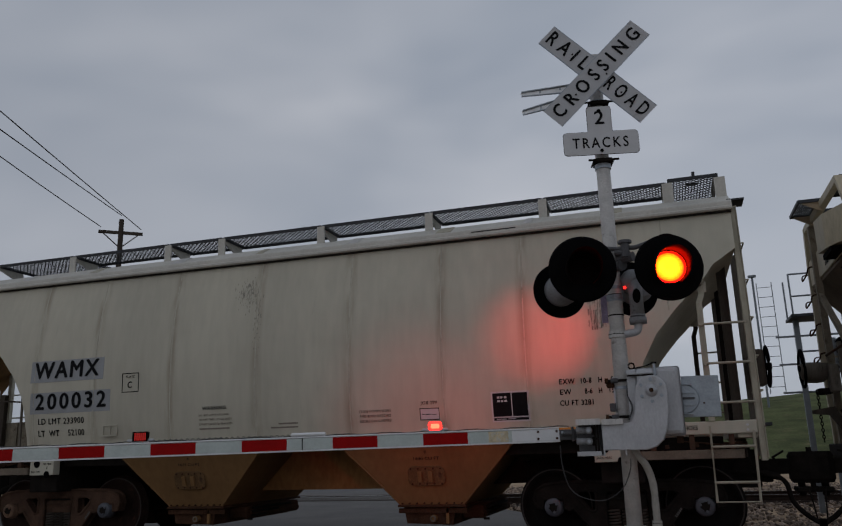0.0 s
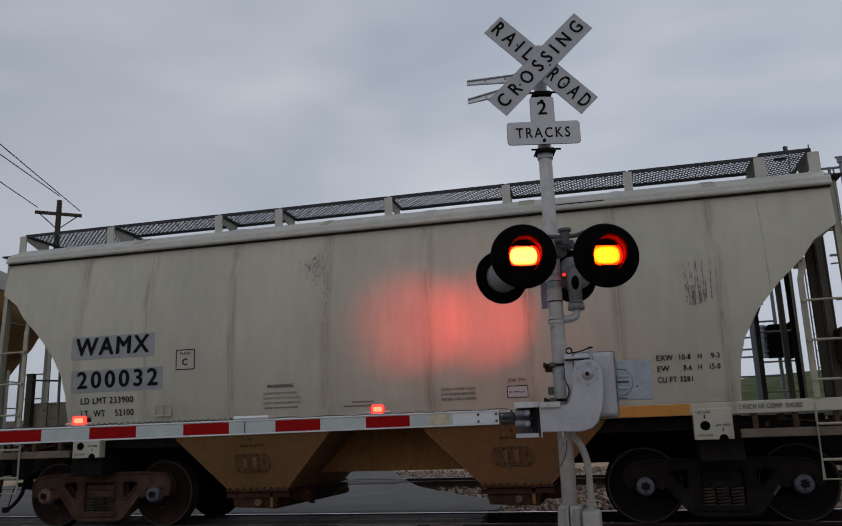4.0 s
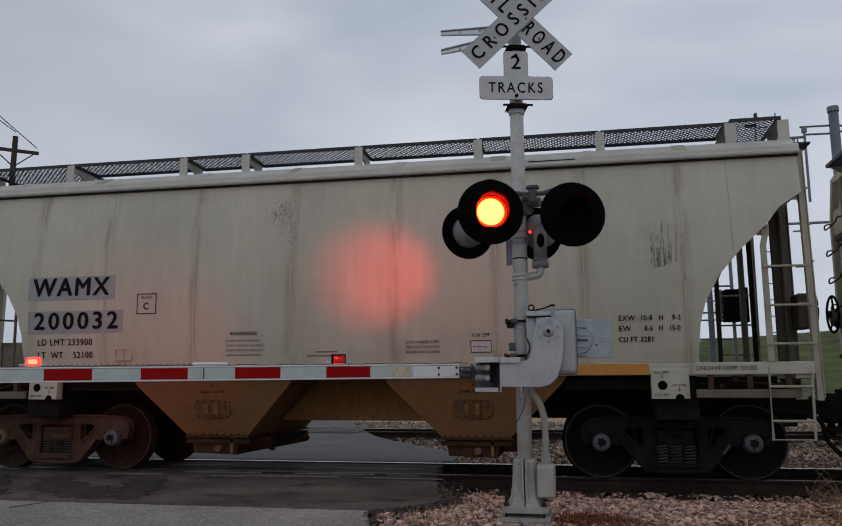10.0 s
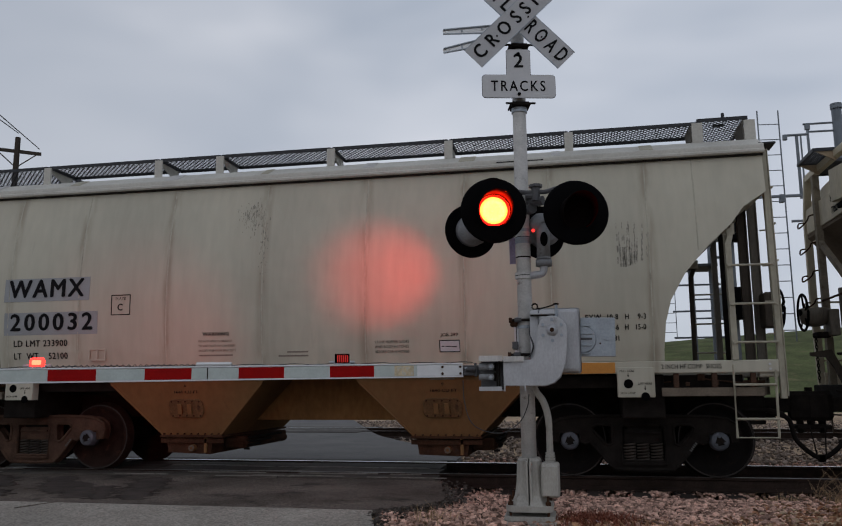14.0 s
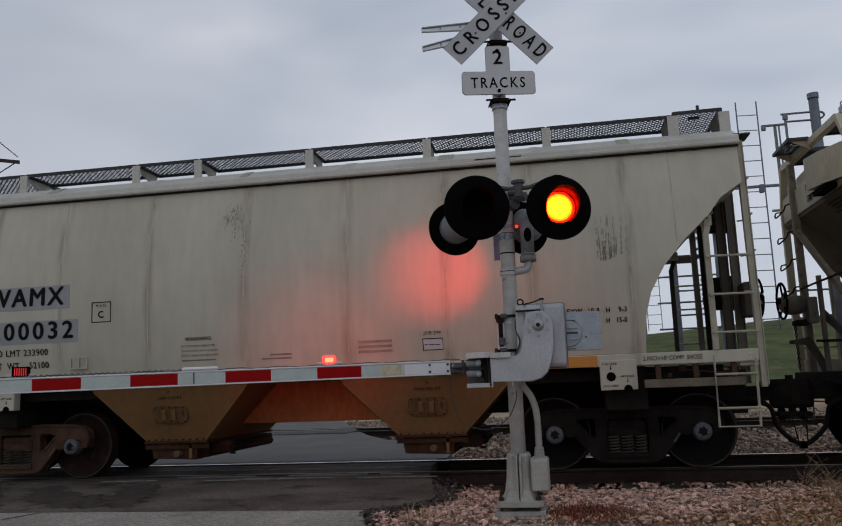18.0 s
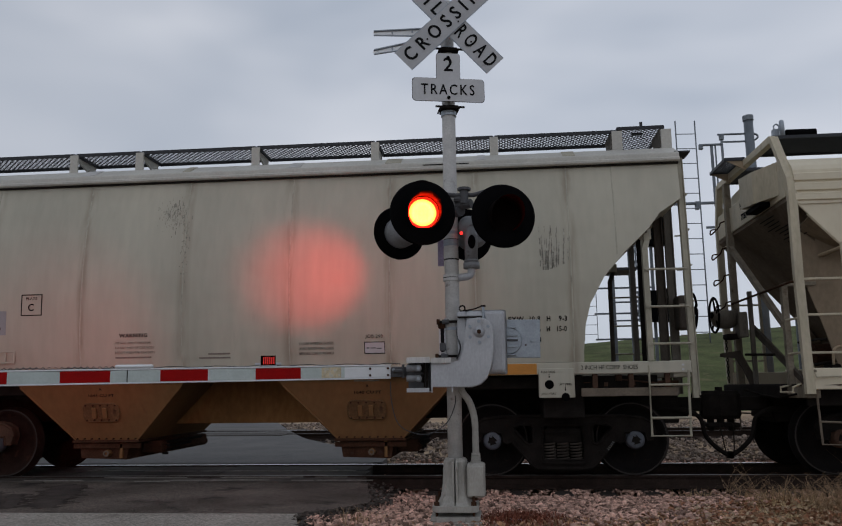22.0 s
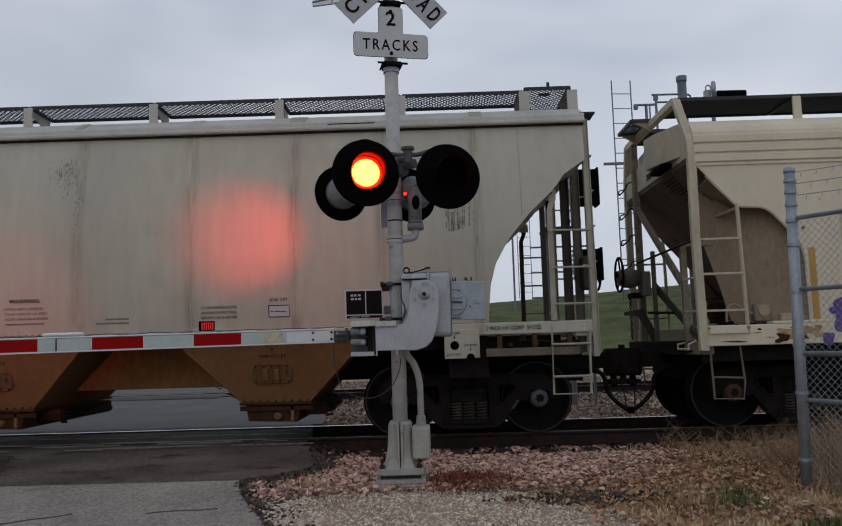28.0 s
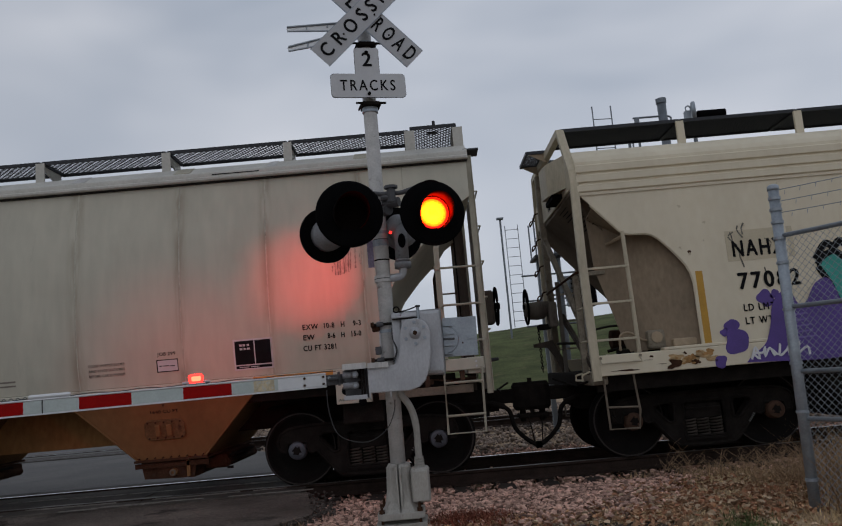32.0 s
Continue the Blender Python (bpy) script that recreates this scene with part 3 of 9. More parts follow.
M["damp_asphalt"] = material("damp_asphalt", (0.058, 0.047, 0.042), 0.88, vary=0.35, scale=4, fine=120, bump=0.4, other=(0.06, 0.056, 0.054), spot=0.3)
for k, (a, b, w) in enumerate((((-4.95, 0.72), (-5.75, 2.0), 0.24), ((-5.5, 1.1), (-6.4, 2.62), 0.26), ((-4.25, 0.68), (-4.75, 1.7), 0.22), ((-4.45, 1.3), (-5.1, 2.6), 0.26), ((-4.62, 0.66), (-5.2, 1.7), 0.10), ((-6.4, 1.5), (-7.7, 2.7), 0.20), ((-8.2, 0.9), (-9.6, 2.6), 0.22), ((-5.9, 0.7), (-6.3, 1.2), 0.08))):
    damp_streak(a, b, w, 40 + k)

# crossing panels between and beside the rails, laid end to end
for y0, y1 in ((2.87, 3.27), (3.44, 4.06), (4.075, 4.70), (4.88, 5.34)):
    for k in range(6):
        x1 = -1.36 - 2.12 * k - 0.12 * (y0 - 2.87)
        part("crossing_panel", slab(x1 - 2.10, x1, y0, y1, -0.2, -0.012 - 0.006 * random.random(), 0.008), "panel", road)
M["worn_edge"] = material("worn_edge", (0.20, 0.185, 0.165), 0.85, vary=0.3, scale=8, fine=90, bump=0.3, other=(0.08, 0.07, 0.06), spot=0.45)
rnd_worn = np.random.RandomState(61)
for k in range(34):
    y = (2.90, 3.24, 3.47, 4.03, 4.10)[k % 5] + 0.05 * rnd_worn.randn() * (k % 2)
    x, half = -1.7 - 7.5 * rnd_worn.rand() ** 1.3, 0.15 + 0.5 * rnd_worn.rand()
    top = [(x - half + 2 * half * i / 14, y + 0.004 + 0.022 * rnd_worn.rand() * math.sin(math.pi * (i + 0.5) / 15)) for i in range(15)]
    low = [(x - half + 2 * half * i / 14, y - 0.004 - 0.022 * rnd_worn.rand() * math.sin(math.pi * (i + 0.5) / 15)) for i in range(15)]
    part("worn_strip", plate(top + low[::-1], "z", -0.02, -0.0095 + 0.0001 * k), "worn_edge", road, "pale worn strip of a crossing panel")
for y0 in (FAR_TRACK - 1.3, FAR_TRACK - 0.64, FAR_TRACK + 0.85):
    part("crossing_panel", slab(-16, -5.1, y0, y0 + 0.5, -0.2, 0.0, 0.01), "panel", road)


def rail_mesh(x0, x1):
    web = [(-0.07, -0.172), (0.07, -0.172), (0.07, -0.16), (0.012, -0.13), (0.012, -0.045), (0.036, -0.032), (0.036, -0.004), (-0.036, -0.004), (-0.036, -0.032), (-0.012, -0.045), (-0.012, -0.13), (-0.07, -0.16)]
    return plate(web, "x", x0, x1)


def build_track(name, y, label, x_ties):
    tr = thing(name, label, "railway track", pose(0, y, 0), kind="structure")
    for side in (-0.7535, 0.7535):
        r = part("rail", rail_mesh(-120, 160), "rail_side", tr)
        r.location.y = side
        top = part("rail_head", slab(-120, 160, -0.03, 0.03, -0.004, 0.0), "rail_head" if side > 0 else "rail_dull", tr, "worn running surface")
        top.location.y = side
    tie = None
    for x in x_ties:
        m = pose(x + 0.03 * (random.random() - 0.5), 0, 0, 0, 0, 1.5 * (random.random() - 0.5))
        if tie is None:
            tie = part("sleeper", slab(-0.11, 0.11, -1.3, 1.3, -0.36, -0.174, 0.012), "timber", tr)
            tie.matrix_basis = m
            spike = part("tie_plate", slab(-0.09, 0.09, -0.17, 0.17, -0.174, -0.165, 0.003), "rail_side", tr)
            spike.matrix_basis = m @ pose(0, -0.7535, 0)
        else:
            like(tie, tr, m)
            like(spike, tr, m @ pose(0, -0.7535, 0))
    return tr


build_track("track_near", TRACK, "rusty steel rails on dark timber sleepers in gravel", [-1.0 + 0.54 * k for k in range(28)])
build_track("track_far", FAR_TRACK, "second pair of rusty rails in grey gravel", [-4.6 + 0.56 * k for k in range(34)])


# ---- loose stone and grass ----
M["stone_brown"] = material("stone_brown", (0.235, 0.187, 0.155), 0.9, vary=0.3, scale=9, fine=80, bump=0.3, random_tint=-0.6)
def scatter_stones(name, mat, label, places, lo, hi, seed):
    rnd = np.random.RandomState(seed)
    t = (1 + 5 ** 0.5) / 2
    ico = np.array([(-1, t, 0), (1, t, 0), (-1, -t, 0), (1, -t, 0), (0, -1, t), (0, 1, t), (0, -1, -t), (0, 1, -t), (t, 0, -1), (t, 0, 1), (-t, 0, -1), (-t, 0, 1)]) / 1.9
    tri = np.array([(0, 11, 5), (0, 5, 1), (0, 1, 7), (0, 7, 10), (0, 10, 11), (1, 5, 9), (5, 11, 4), (11, 10, 2), (10, 7, 6), (7, 1, 8), (3, 9, 4), (3, 4, 2), (3, 2, 6), (3, 6, 8), (3, 8, 9), (4, 9, 5), (2, 4, 11), (6, 2, 10), (8, 6, 7), (9, 8, 1)])
    n = len(places)
    shape = ico[None] * (0.7 + 0.6 * rnd.rand(n, 12, 1))
    size = (lo + (hi - lo) * rnd.rand(n, 1, 1) ** 1.6) * (0.6 + 0.7 * rnd.rand(n, 1, 3)) * np.array([1, 1, 0.75])
    a = rnd.rand(n) * 2 * np.pi
    c, s = np.cos(a)[:, None], np.sin(a)[:, None]
    v = shape * size
    v = np.stack([v[..., 0] * c - v[..., 1] * s, v[..., 0] * s + v[..., 1] * c, v[..., 2]], -1) + np.array(places)[:, None]
    f = tri[None] + 12 * np.arange(n)[:, None, None]
    return raw(name, v.reshape(-1, 3).tolist(), f.reshape(-1, 3).tolist(), mat, "stuff", label, "gravel")


def on_road(x, y):
    if y < 0.42:
        return x < -1.54 - 0.348 * (y - 0.42) + 0.06
    if y < 2.86:
        return x < -1.0 + 0.1 * noise.noise((x * 2, y * 2, 0))
    if y < 5.4:
        return x < -1.36
    return x < -1.5 - 0.42 * max(0, y - 6.5)


def grass_edge(y):
    """Where the gravel ends and the dry grass begins."""
    return 1.75 + 0.5 * y + 0.5 * noise.noise((0.0, y * 0.9, 3.0)) if y > -0.6 else 1.25 - 0.25 * (y + 0.6) + 0.5 * noise.noise((0.0, y * 0.9, 3.0))


rnd = np.random.RandomState(3)
pink, grey, bed, far_bed = [], [], [], []
while len(pink) < 16000:
    x, y = -1.6 + 7.5 * rnd.rand(), -0.9 + 3.9 * rnd.rand()
    if on_road(x, y) or (x > grass_edge(y) + 0.9 * rnd.rand() - 0.3) or (y < -0.45 + 0.35 * rnd.rand()) or x * x + y * y < 0.03:
        continue
    pink.append((x, y, ground_z(x, y) + 0.015 + 0.035 * rnd.rand()))
while len(grey) < 30000:
    x, y = -1.7 + 3.9 * rnd.rand(), -4.2 + 4.0 * rnd.rand()
    if on_road(x, y) or x > grass_edge(y) + 0.4 * rnd.rand() or y > -0.15:
        continue
    grey.append((x, y, ground_z(x, y) + 0.002 + 0.005 * rnd.rand()))
while len(bed) < 15000:
    x, y = -1.5 + 13 * rnd.rand(), 2.3 + 5.4 * rnd.rand()
    if on_road(x, y):
        continue
    bed.append((x, y, -0.2 - 0.03 * rnd.rand() + 0.035 * rnd.rand()))
while len(far_bed) < 19000:
    x, y = -11 + 26 * rnd.rand(), 7.0 + 16.0 * rnd.rand() ** 1.3
    if on_road(x, y):
        continue
    far_bed.append((x, y, -0.24 + 0.1 * rnd.rand()))
scatter_stones("ballast", "stone_pink", "loose pinkish crushed stone beside the track", pink, 0.010, 0.033, 1)
scatter_stones("gravel", "stone_grey", "small grey gravel round the signal's foot", grey, 0.004, 0.0135, 2)
scatter_stones("track_bed", "stone_pink", "coarse crushed stone between the sleepers", bed, 0.014, 0.036, 4)
scatter_stones("far_ballast", "stone_brown", "pale crushed stone round the far track", far_bed, 0.02, 0.052, 5)


def scatter_blades(name, mat, label, places, tall, seed, lean=0.5, wide=0.004):
    rnd = np.random.RandomState(seed)
    n = len(places)
    p = np.array(places)
    a, h = rnd.rand(n) * 2 * np.pi, tall * (0.35 + 0.8 * rnd.rand(n))
    d = np.stack([np.cos(a), np.sin(a), np.zeros(n)], 1)
    side = np.stack([-np.sin(a), np.cos(a), np.zeros(n)], 1) * wide * (0.6 + rnd.rand(n, 1))
    up = np.stack([np.zeros(n), np.zeros(n), h], 1)
    out = d * (h * lean * rnd.rand(n))[:, None]
    v = np.stack([p - side, p + side, p + 0.55 * up + 0.3 * out + 0.8 * side, p + 0.55 * up + 0.3 * out - 0.8 * side, p + up + out], 1)
    b = 5 * np.arange(n)[:, None]
    f = [tuple(r) for r in (b + np.array([0, 1, 2, 3])).tolist()] + [tuple(r) for r in (b + np.array([3, 2, 4])).tolist()]
    return raw(name, v.reshape(-1, 3).tolist(), f, mat, "stuff", label, "grass")


turf, tufts = [], []
while len(turf) < 60000:
    x, y = 0.6 + 7.5 * rnd.rand(), -4.4 + 6.8 * rnd.rand()
    if x < grass_edge(y) + 0.5 * rnd.rand() or (x > 6.5 and y < -2):
        continue
    turf.append((x, y, ground_z(x, y) - 0.01))
for cx, cy, r, n in ((3.4, 2.0, 0.5, 500), (4.6, 1.7, 0.7, 900), (3.9, 1.0, 0.5, 400), (5.8, 1.6, 0.9, 1100), (2.25, -1.0, 0.25, 160), (7.4, 1.2, 1.0, 1500), (-2.2, 8.9, 0.3, 200), (2.6, 2.4, 0.3, 160), (-0.95, 0.05, 0.16, 50), (-0.8, -0.2, 0.2, 40), (-0.5, -0.75, 0.12, 30)):
    for k in range(n):
        x, y = cx + r * rnd.randn() * 0.5, cy + r * rnd.randn() * 0.35
        tufts.append((x, y, ground_z(x, y) - 0.01))
M["dull_weed"] = material("dull_weed", (0.36, 0.24, 0.14), 0.9, vary=0.25, scale=3, bump=0, random_tint=-0.5)
scatter_blades("dry_turf", "dry_grass", "matted dry yellow-brown grass", turf, 0.055, 6, 1.9, 0.005)
scatter_blades("grass_tufts", "dull_weed", "taller tufts of dry grass stalks", tufts, 0.17, 7, 1.5, 0.0028)


def scatter_leaves(name, mat, label, places, lo, hi, seed):
    rnd = np.random.RandomState(seed)
    verts, faces = [], []
    for k, p in enumerate(places):
        m = Matrix.Translation(p) @ Euler((rnd.randn() * 0.5, rnd.randn() * 0.5, rnd.rand() * 6.3)).to_matrix().to_4x4()
        s = lo + (hi - lo) * rnd.rand() ** 1.5
        c = 0.1 + 0.4 * rnd.rand()
        b = len(verts)
        for q in ((-1, 0, c * 0.5), (-0.4, 0.55, 0.15 + c), (0.3, 0.6, 0.2 + c), (1, 0, 0.05 + c * 0.6), (0.3, -0.55, 0.2 + c), (-0.4, -0.6, 0.1 + c), (0, 0, -0.08)):
            verts.append(tuple(m @ (Vector(q) * s)))
        faces += [(b + 6, b + i, b + (i + 1) % 6) for i in range(6)]
    return raw(name, verts, faces, mat, "stuff", label, "leaves")


def litter(n, seed, cx=2.7, cy=0.1):
    """Places for leaves: thick where the wind has driven them against the ballast and fence."""
    r, out = np.random.RandomState(seed), []
    while len(out) < n:
        x, y = 0.8 + 6 * r.rand(), -3.6 + 5.4 * r.rand()
        drift = math.exp(-((x - cx) / 1.5) ** 2 - ((y - cy) / 0.95) ** 2)
        clump = 0.5 + 0.9 * noise.noise((x * 2.2, y * 2.2, 9))
        if x > grass_edge(y) - 0.35 and r.rand() < (0.10 + 0.9 * drift) * clump:
            out.append((x, y, ground_z(x, y) + 0.02 + 0.03 * r.rand()))
    return out


M["tan_leaf"] = material("tan_leaf", (0.52, 0.39, 0.27), 0.85, vary=0.2, scale=6, bump=0, random_tint=-0.35)
M["rust_leaf"] = material("rust_leaf", (0.30, 0.145, 0.085), 0.85, vary=0.25, scale=6, bump=0, random_tint=-0.5)
M["olive_blade"] = material("olive_blade", (0.28, 0.19, 0.09), 0.9, vary=0.25, scale=4, bump=0, random_tint=-0.45)
weed_leaves = []
for k in range(700):
    x, y = 0.62 + 0.26 * rnd.randn(), -0.10 + 0.12 * rnd.randn()
    weed_leaves.append((x, y, ground_z(x, y) + 0.03 + 0.02 * rnd.rand()))
scatter_leaves("fallen_leaves", "dead_leaf", "scattered dead brown leaves on the dry grass", litter(3600, 8) + weed_leaves, 0.012, 0.036, 8)
scatter_leaves("tan_leaves", "tan_leaf", "pale curled leaves on the dry grass", litter(1500, 18), 0.014, 0.042, 18)
scatter_leaves("rust_leaves", "rust_leaf", "rust-brown leaves drifted along the ballast", litter(2600, 28, 2.2, 0.5), 0.012, 0.036, 28)
olive = []
while len(olive) < 16000:
    x, y = 0.6 + 6.5 * rnd.rand(), -4.4 + 6.4 * rnd.rand()
    if x > grass_edge(y) + 0.3 * rnd.rand() and noise.noise((x * 1.1, y * 1.1, 4)) + 0.35 * noise.noise((x * 4, y * 4, 2)) > 0.12:
        olive.append((x, y, ground_z(x, y) - 0.01))
scatter_blades("olive_grass", "olive_blade", "patches of dull olive-brown grass", olive, 0.06, 33, 1.7, 0.005)
dark_places = []
while len(dark_places) < 900:
    x, y = 1.60 + 0.28 * rnd.randn(), -0.62 + 0.09 * rnd.randn()
    dark_places.append((x, y, ground_z(x, y) + 0.008 + 0.01 * rnd.rand()))


def build_bush(x, y, seed, n=46, tall=0.75, wide=0.12):
    """A bare twiggy shrub: fine bent stems that fork and droop."""
    rnd = np.random.RandomState(seed)
    bush = thing("dry_bush", "bare twiggy dry weed bush beside the track", "bush", pose(x, y, ground_z(x, y) - 0.02))
    bm = bmesh.new()
    for k in range(n):
        a, lean, h = rnd.rand() * 6.28, 0.1 + 0.6 * rnd.rand(), tall * (0.35 + 0.65 * rnd.rand())
        p = Vector((wide * rnd.randn(), wide * rnd.randn(), 0))
        pts, tilt = [p.copy()], lean
        for j in range(4):
            a += 0.35 * rnd.randn()
            tilt += 0.22 * rnd.rand()
            p = p + Vector((tilt * math.cos(a), tilt * math.sin(a), max(0.15, 1.1 - 0.5 * tilt))) * h * 0.26
            pts.append(p.copy())
        pipe(pts, 0.0016, 3, bm)
        for j in range(5):
            i = 1 + rnd.randint(3)
            q = pts[i].lerp(pts[i + 1], rnd.rand())
            b = a + 1.2 * rnd.randn()
            l = (0.05 + 0.10 * rnd.rand()) * tall / 0.6
            pipe([q, q + Vector((0.6 * math.cos(b), 0.6 * math.sin(b), 0.7)) * l * 0.6, q + Vector((math.cos(b), math.sin(b), 0.8)) * l], 0.0012, 3, bm)
    part("stem", bm, "dry_twig", bush)


M["dry_twig"] = material("dry_twig", (0.33, 0.22, 0.135), 0.9, vary=0.3, scale=8, bump=0)
for bx, by, seed, n, tall, wide in ((3.15, 2.3, 3, 26, 0.50, 0.14), (3.8, 2.25, 4, 34, 0.42, 0.2), (4.45, 1.9, 5, 130, 0.42, 0.22), (4.95, 1.65, 6, 150, 0.40, 0.25), (5.5, 1.7, 7, 110, 0.40, 0.25), (3.75, 1.05, 8, 120, 0.36, 0.20), (4.1, 0.75, 9, 140, 0.42, 0.20)):
    build_bush(bx, by, seed, n, tall, wide)

# dark crumbs of broken asphalt along the edge of the road
M["stone_dark"] = material("stone_dark", (0.075, 0.063, 0.055), 0.9, vary=0.3, scale=9, fine=80, bump=0.3, random_tint=-0.5)
crumbs = []
rnd_edge = np.random.RandomState(77)
for edge in (apron_edge, strip_edge):
    for k in range(1300 if edge is apron_edge else 420):
        i = rnd_edge.randint(len(edge) - 1)
        p = edge[i].lerp(edge[i + 1], rnd_edge.rand())
        if p.y < -4.5:
            continue
        off = 0.16 * abs(rnd_edge.randn()) - 0.03
        x, y = p.x + off, p.y + 0.05 * rnd_edge.randn() + (0.3 * off if edge is apron_edge else -0.4 * off)
        crumbs.append((x, y, max(ground_z(x, y), -0.045 - 0.05 * max(0.0, 0.4 - y)) + 0.004))
scatter_stones("dark_gravel", "stone_dark", "patch of dark gravel between stone and grass", dark_places, 0.008, 0.028, 79)
scatter_stones("road_edge_crumbs", "stone_dark", "dark crumbs of gravel and asphalt along the road edge", crumbs, 0.006, 0.026, 78)

# a low patch of withered red-brown weed by the mast, and green tufts in the grass
M["red_weed"] = material("red_weed", (0.19, 0.065, 0.042), 0.9, vary=0.3, scale=8, bump=0, random_tint=-0.5)
M["green_blade"] = material("green_blade", (0.10, 0.125, 0.05), 0.9, vary=0.3, scale=8, bump=0, random_tint=-0.4)
rnd_weed = np.random.RandomState(91)
weed_places, green_places = [], []
for k in range(2600):
    x, y = 0.57 + 0.16 * rnd_weed.randn(), 0.02 + 0.17 * rnd_weed.randn()
    weed_places.append((x, y, ground_z(x, y) + 0.035))
for cx, cy, n in ((2.62, -0.82, 700), (3.0, -1.4, 250), (2.7, -0.5, 200)):
    for k in range(n):
        x, y = cx + 0.11 * rnd_weed.randn(), cy + 0.08 * rnd_weed.randn()
        green_places.append((x, y, ground_z(x, y) - 0.005))
scatter_blades("red_weeds", "red_weed", "withered red-brown weed by the signal foot", weed_places, 0.055, 92, 1.4, 0.004)
scatter_blades("green_tufts", "green_blade", "small green tufts in the dry grass", green_places, 0.09, 93, 0.9, 0.004)

scrap = bmesh.new()
for k, (dx, dy, a) in enumerate(((0, 0, 20), (0.05, 0.01, -35), (0.09, -0.015, 60))):
    bmesh.ops.create_grid(scrap, x_segments=4, y_segments=3, size=0.028, matrix=Matrix.Translation((0.50 + dx, -0.13 + dy, ground_z(0.5, -0.13) + 0.05)) @ Euler((0.4, 0.3, radians(a))).to_matrix().to_4x4())
for v in scrap.verts:
    v.co += Vector((0, 0, 0.016 * noise.noise(v.co * 60)))
M["scrap_film"] = material("scrap_film", (0.36, 0.40, 0.52), 0.4, vary=0.35, scale=40, bump=0.1, other=(0.06, 0.08, 0.20), spot=0.35)
tagged(part("litter_scrap", scrap, "scrap_film"), "crumpled blue and white plastic scrap on the gravel", "litter")

# ---- crossing signal with its gate ----
TURN = 13.0
signal = thing("crossing_signal", "silver crossing signal mast with crossbuck and red flashing lamps", "crossing signal")


part("mast", lathe([(0.066, 0.1), (0.066, 2.9), (0.064, 2.95), (0.062, 4.85), (0.0, 4.86)], 24), "mast_paint", signal, "weathered silver-painted steel tube", True).matrix_basis = pose(0, 0, 0, 90)
for z in (1.33, 1.66, 2.44, 2.47, 2.55, 3.70, 3.73, 4.36):
    part("clamp_band", ring(0.063, 0.074, -0.014, 0.014, 24), "galvanised", signal).matrix_basis = pose(0, 0, z, 90)


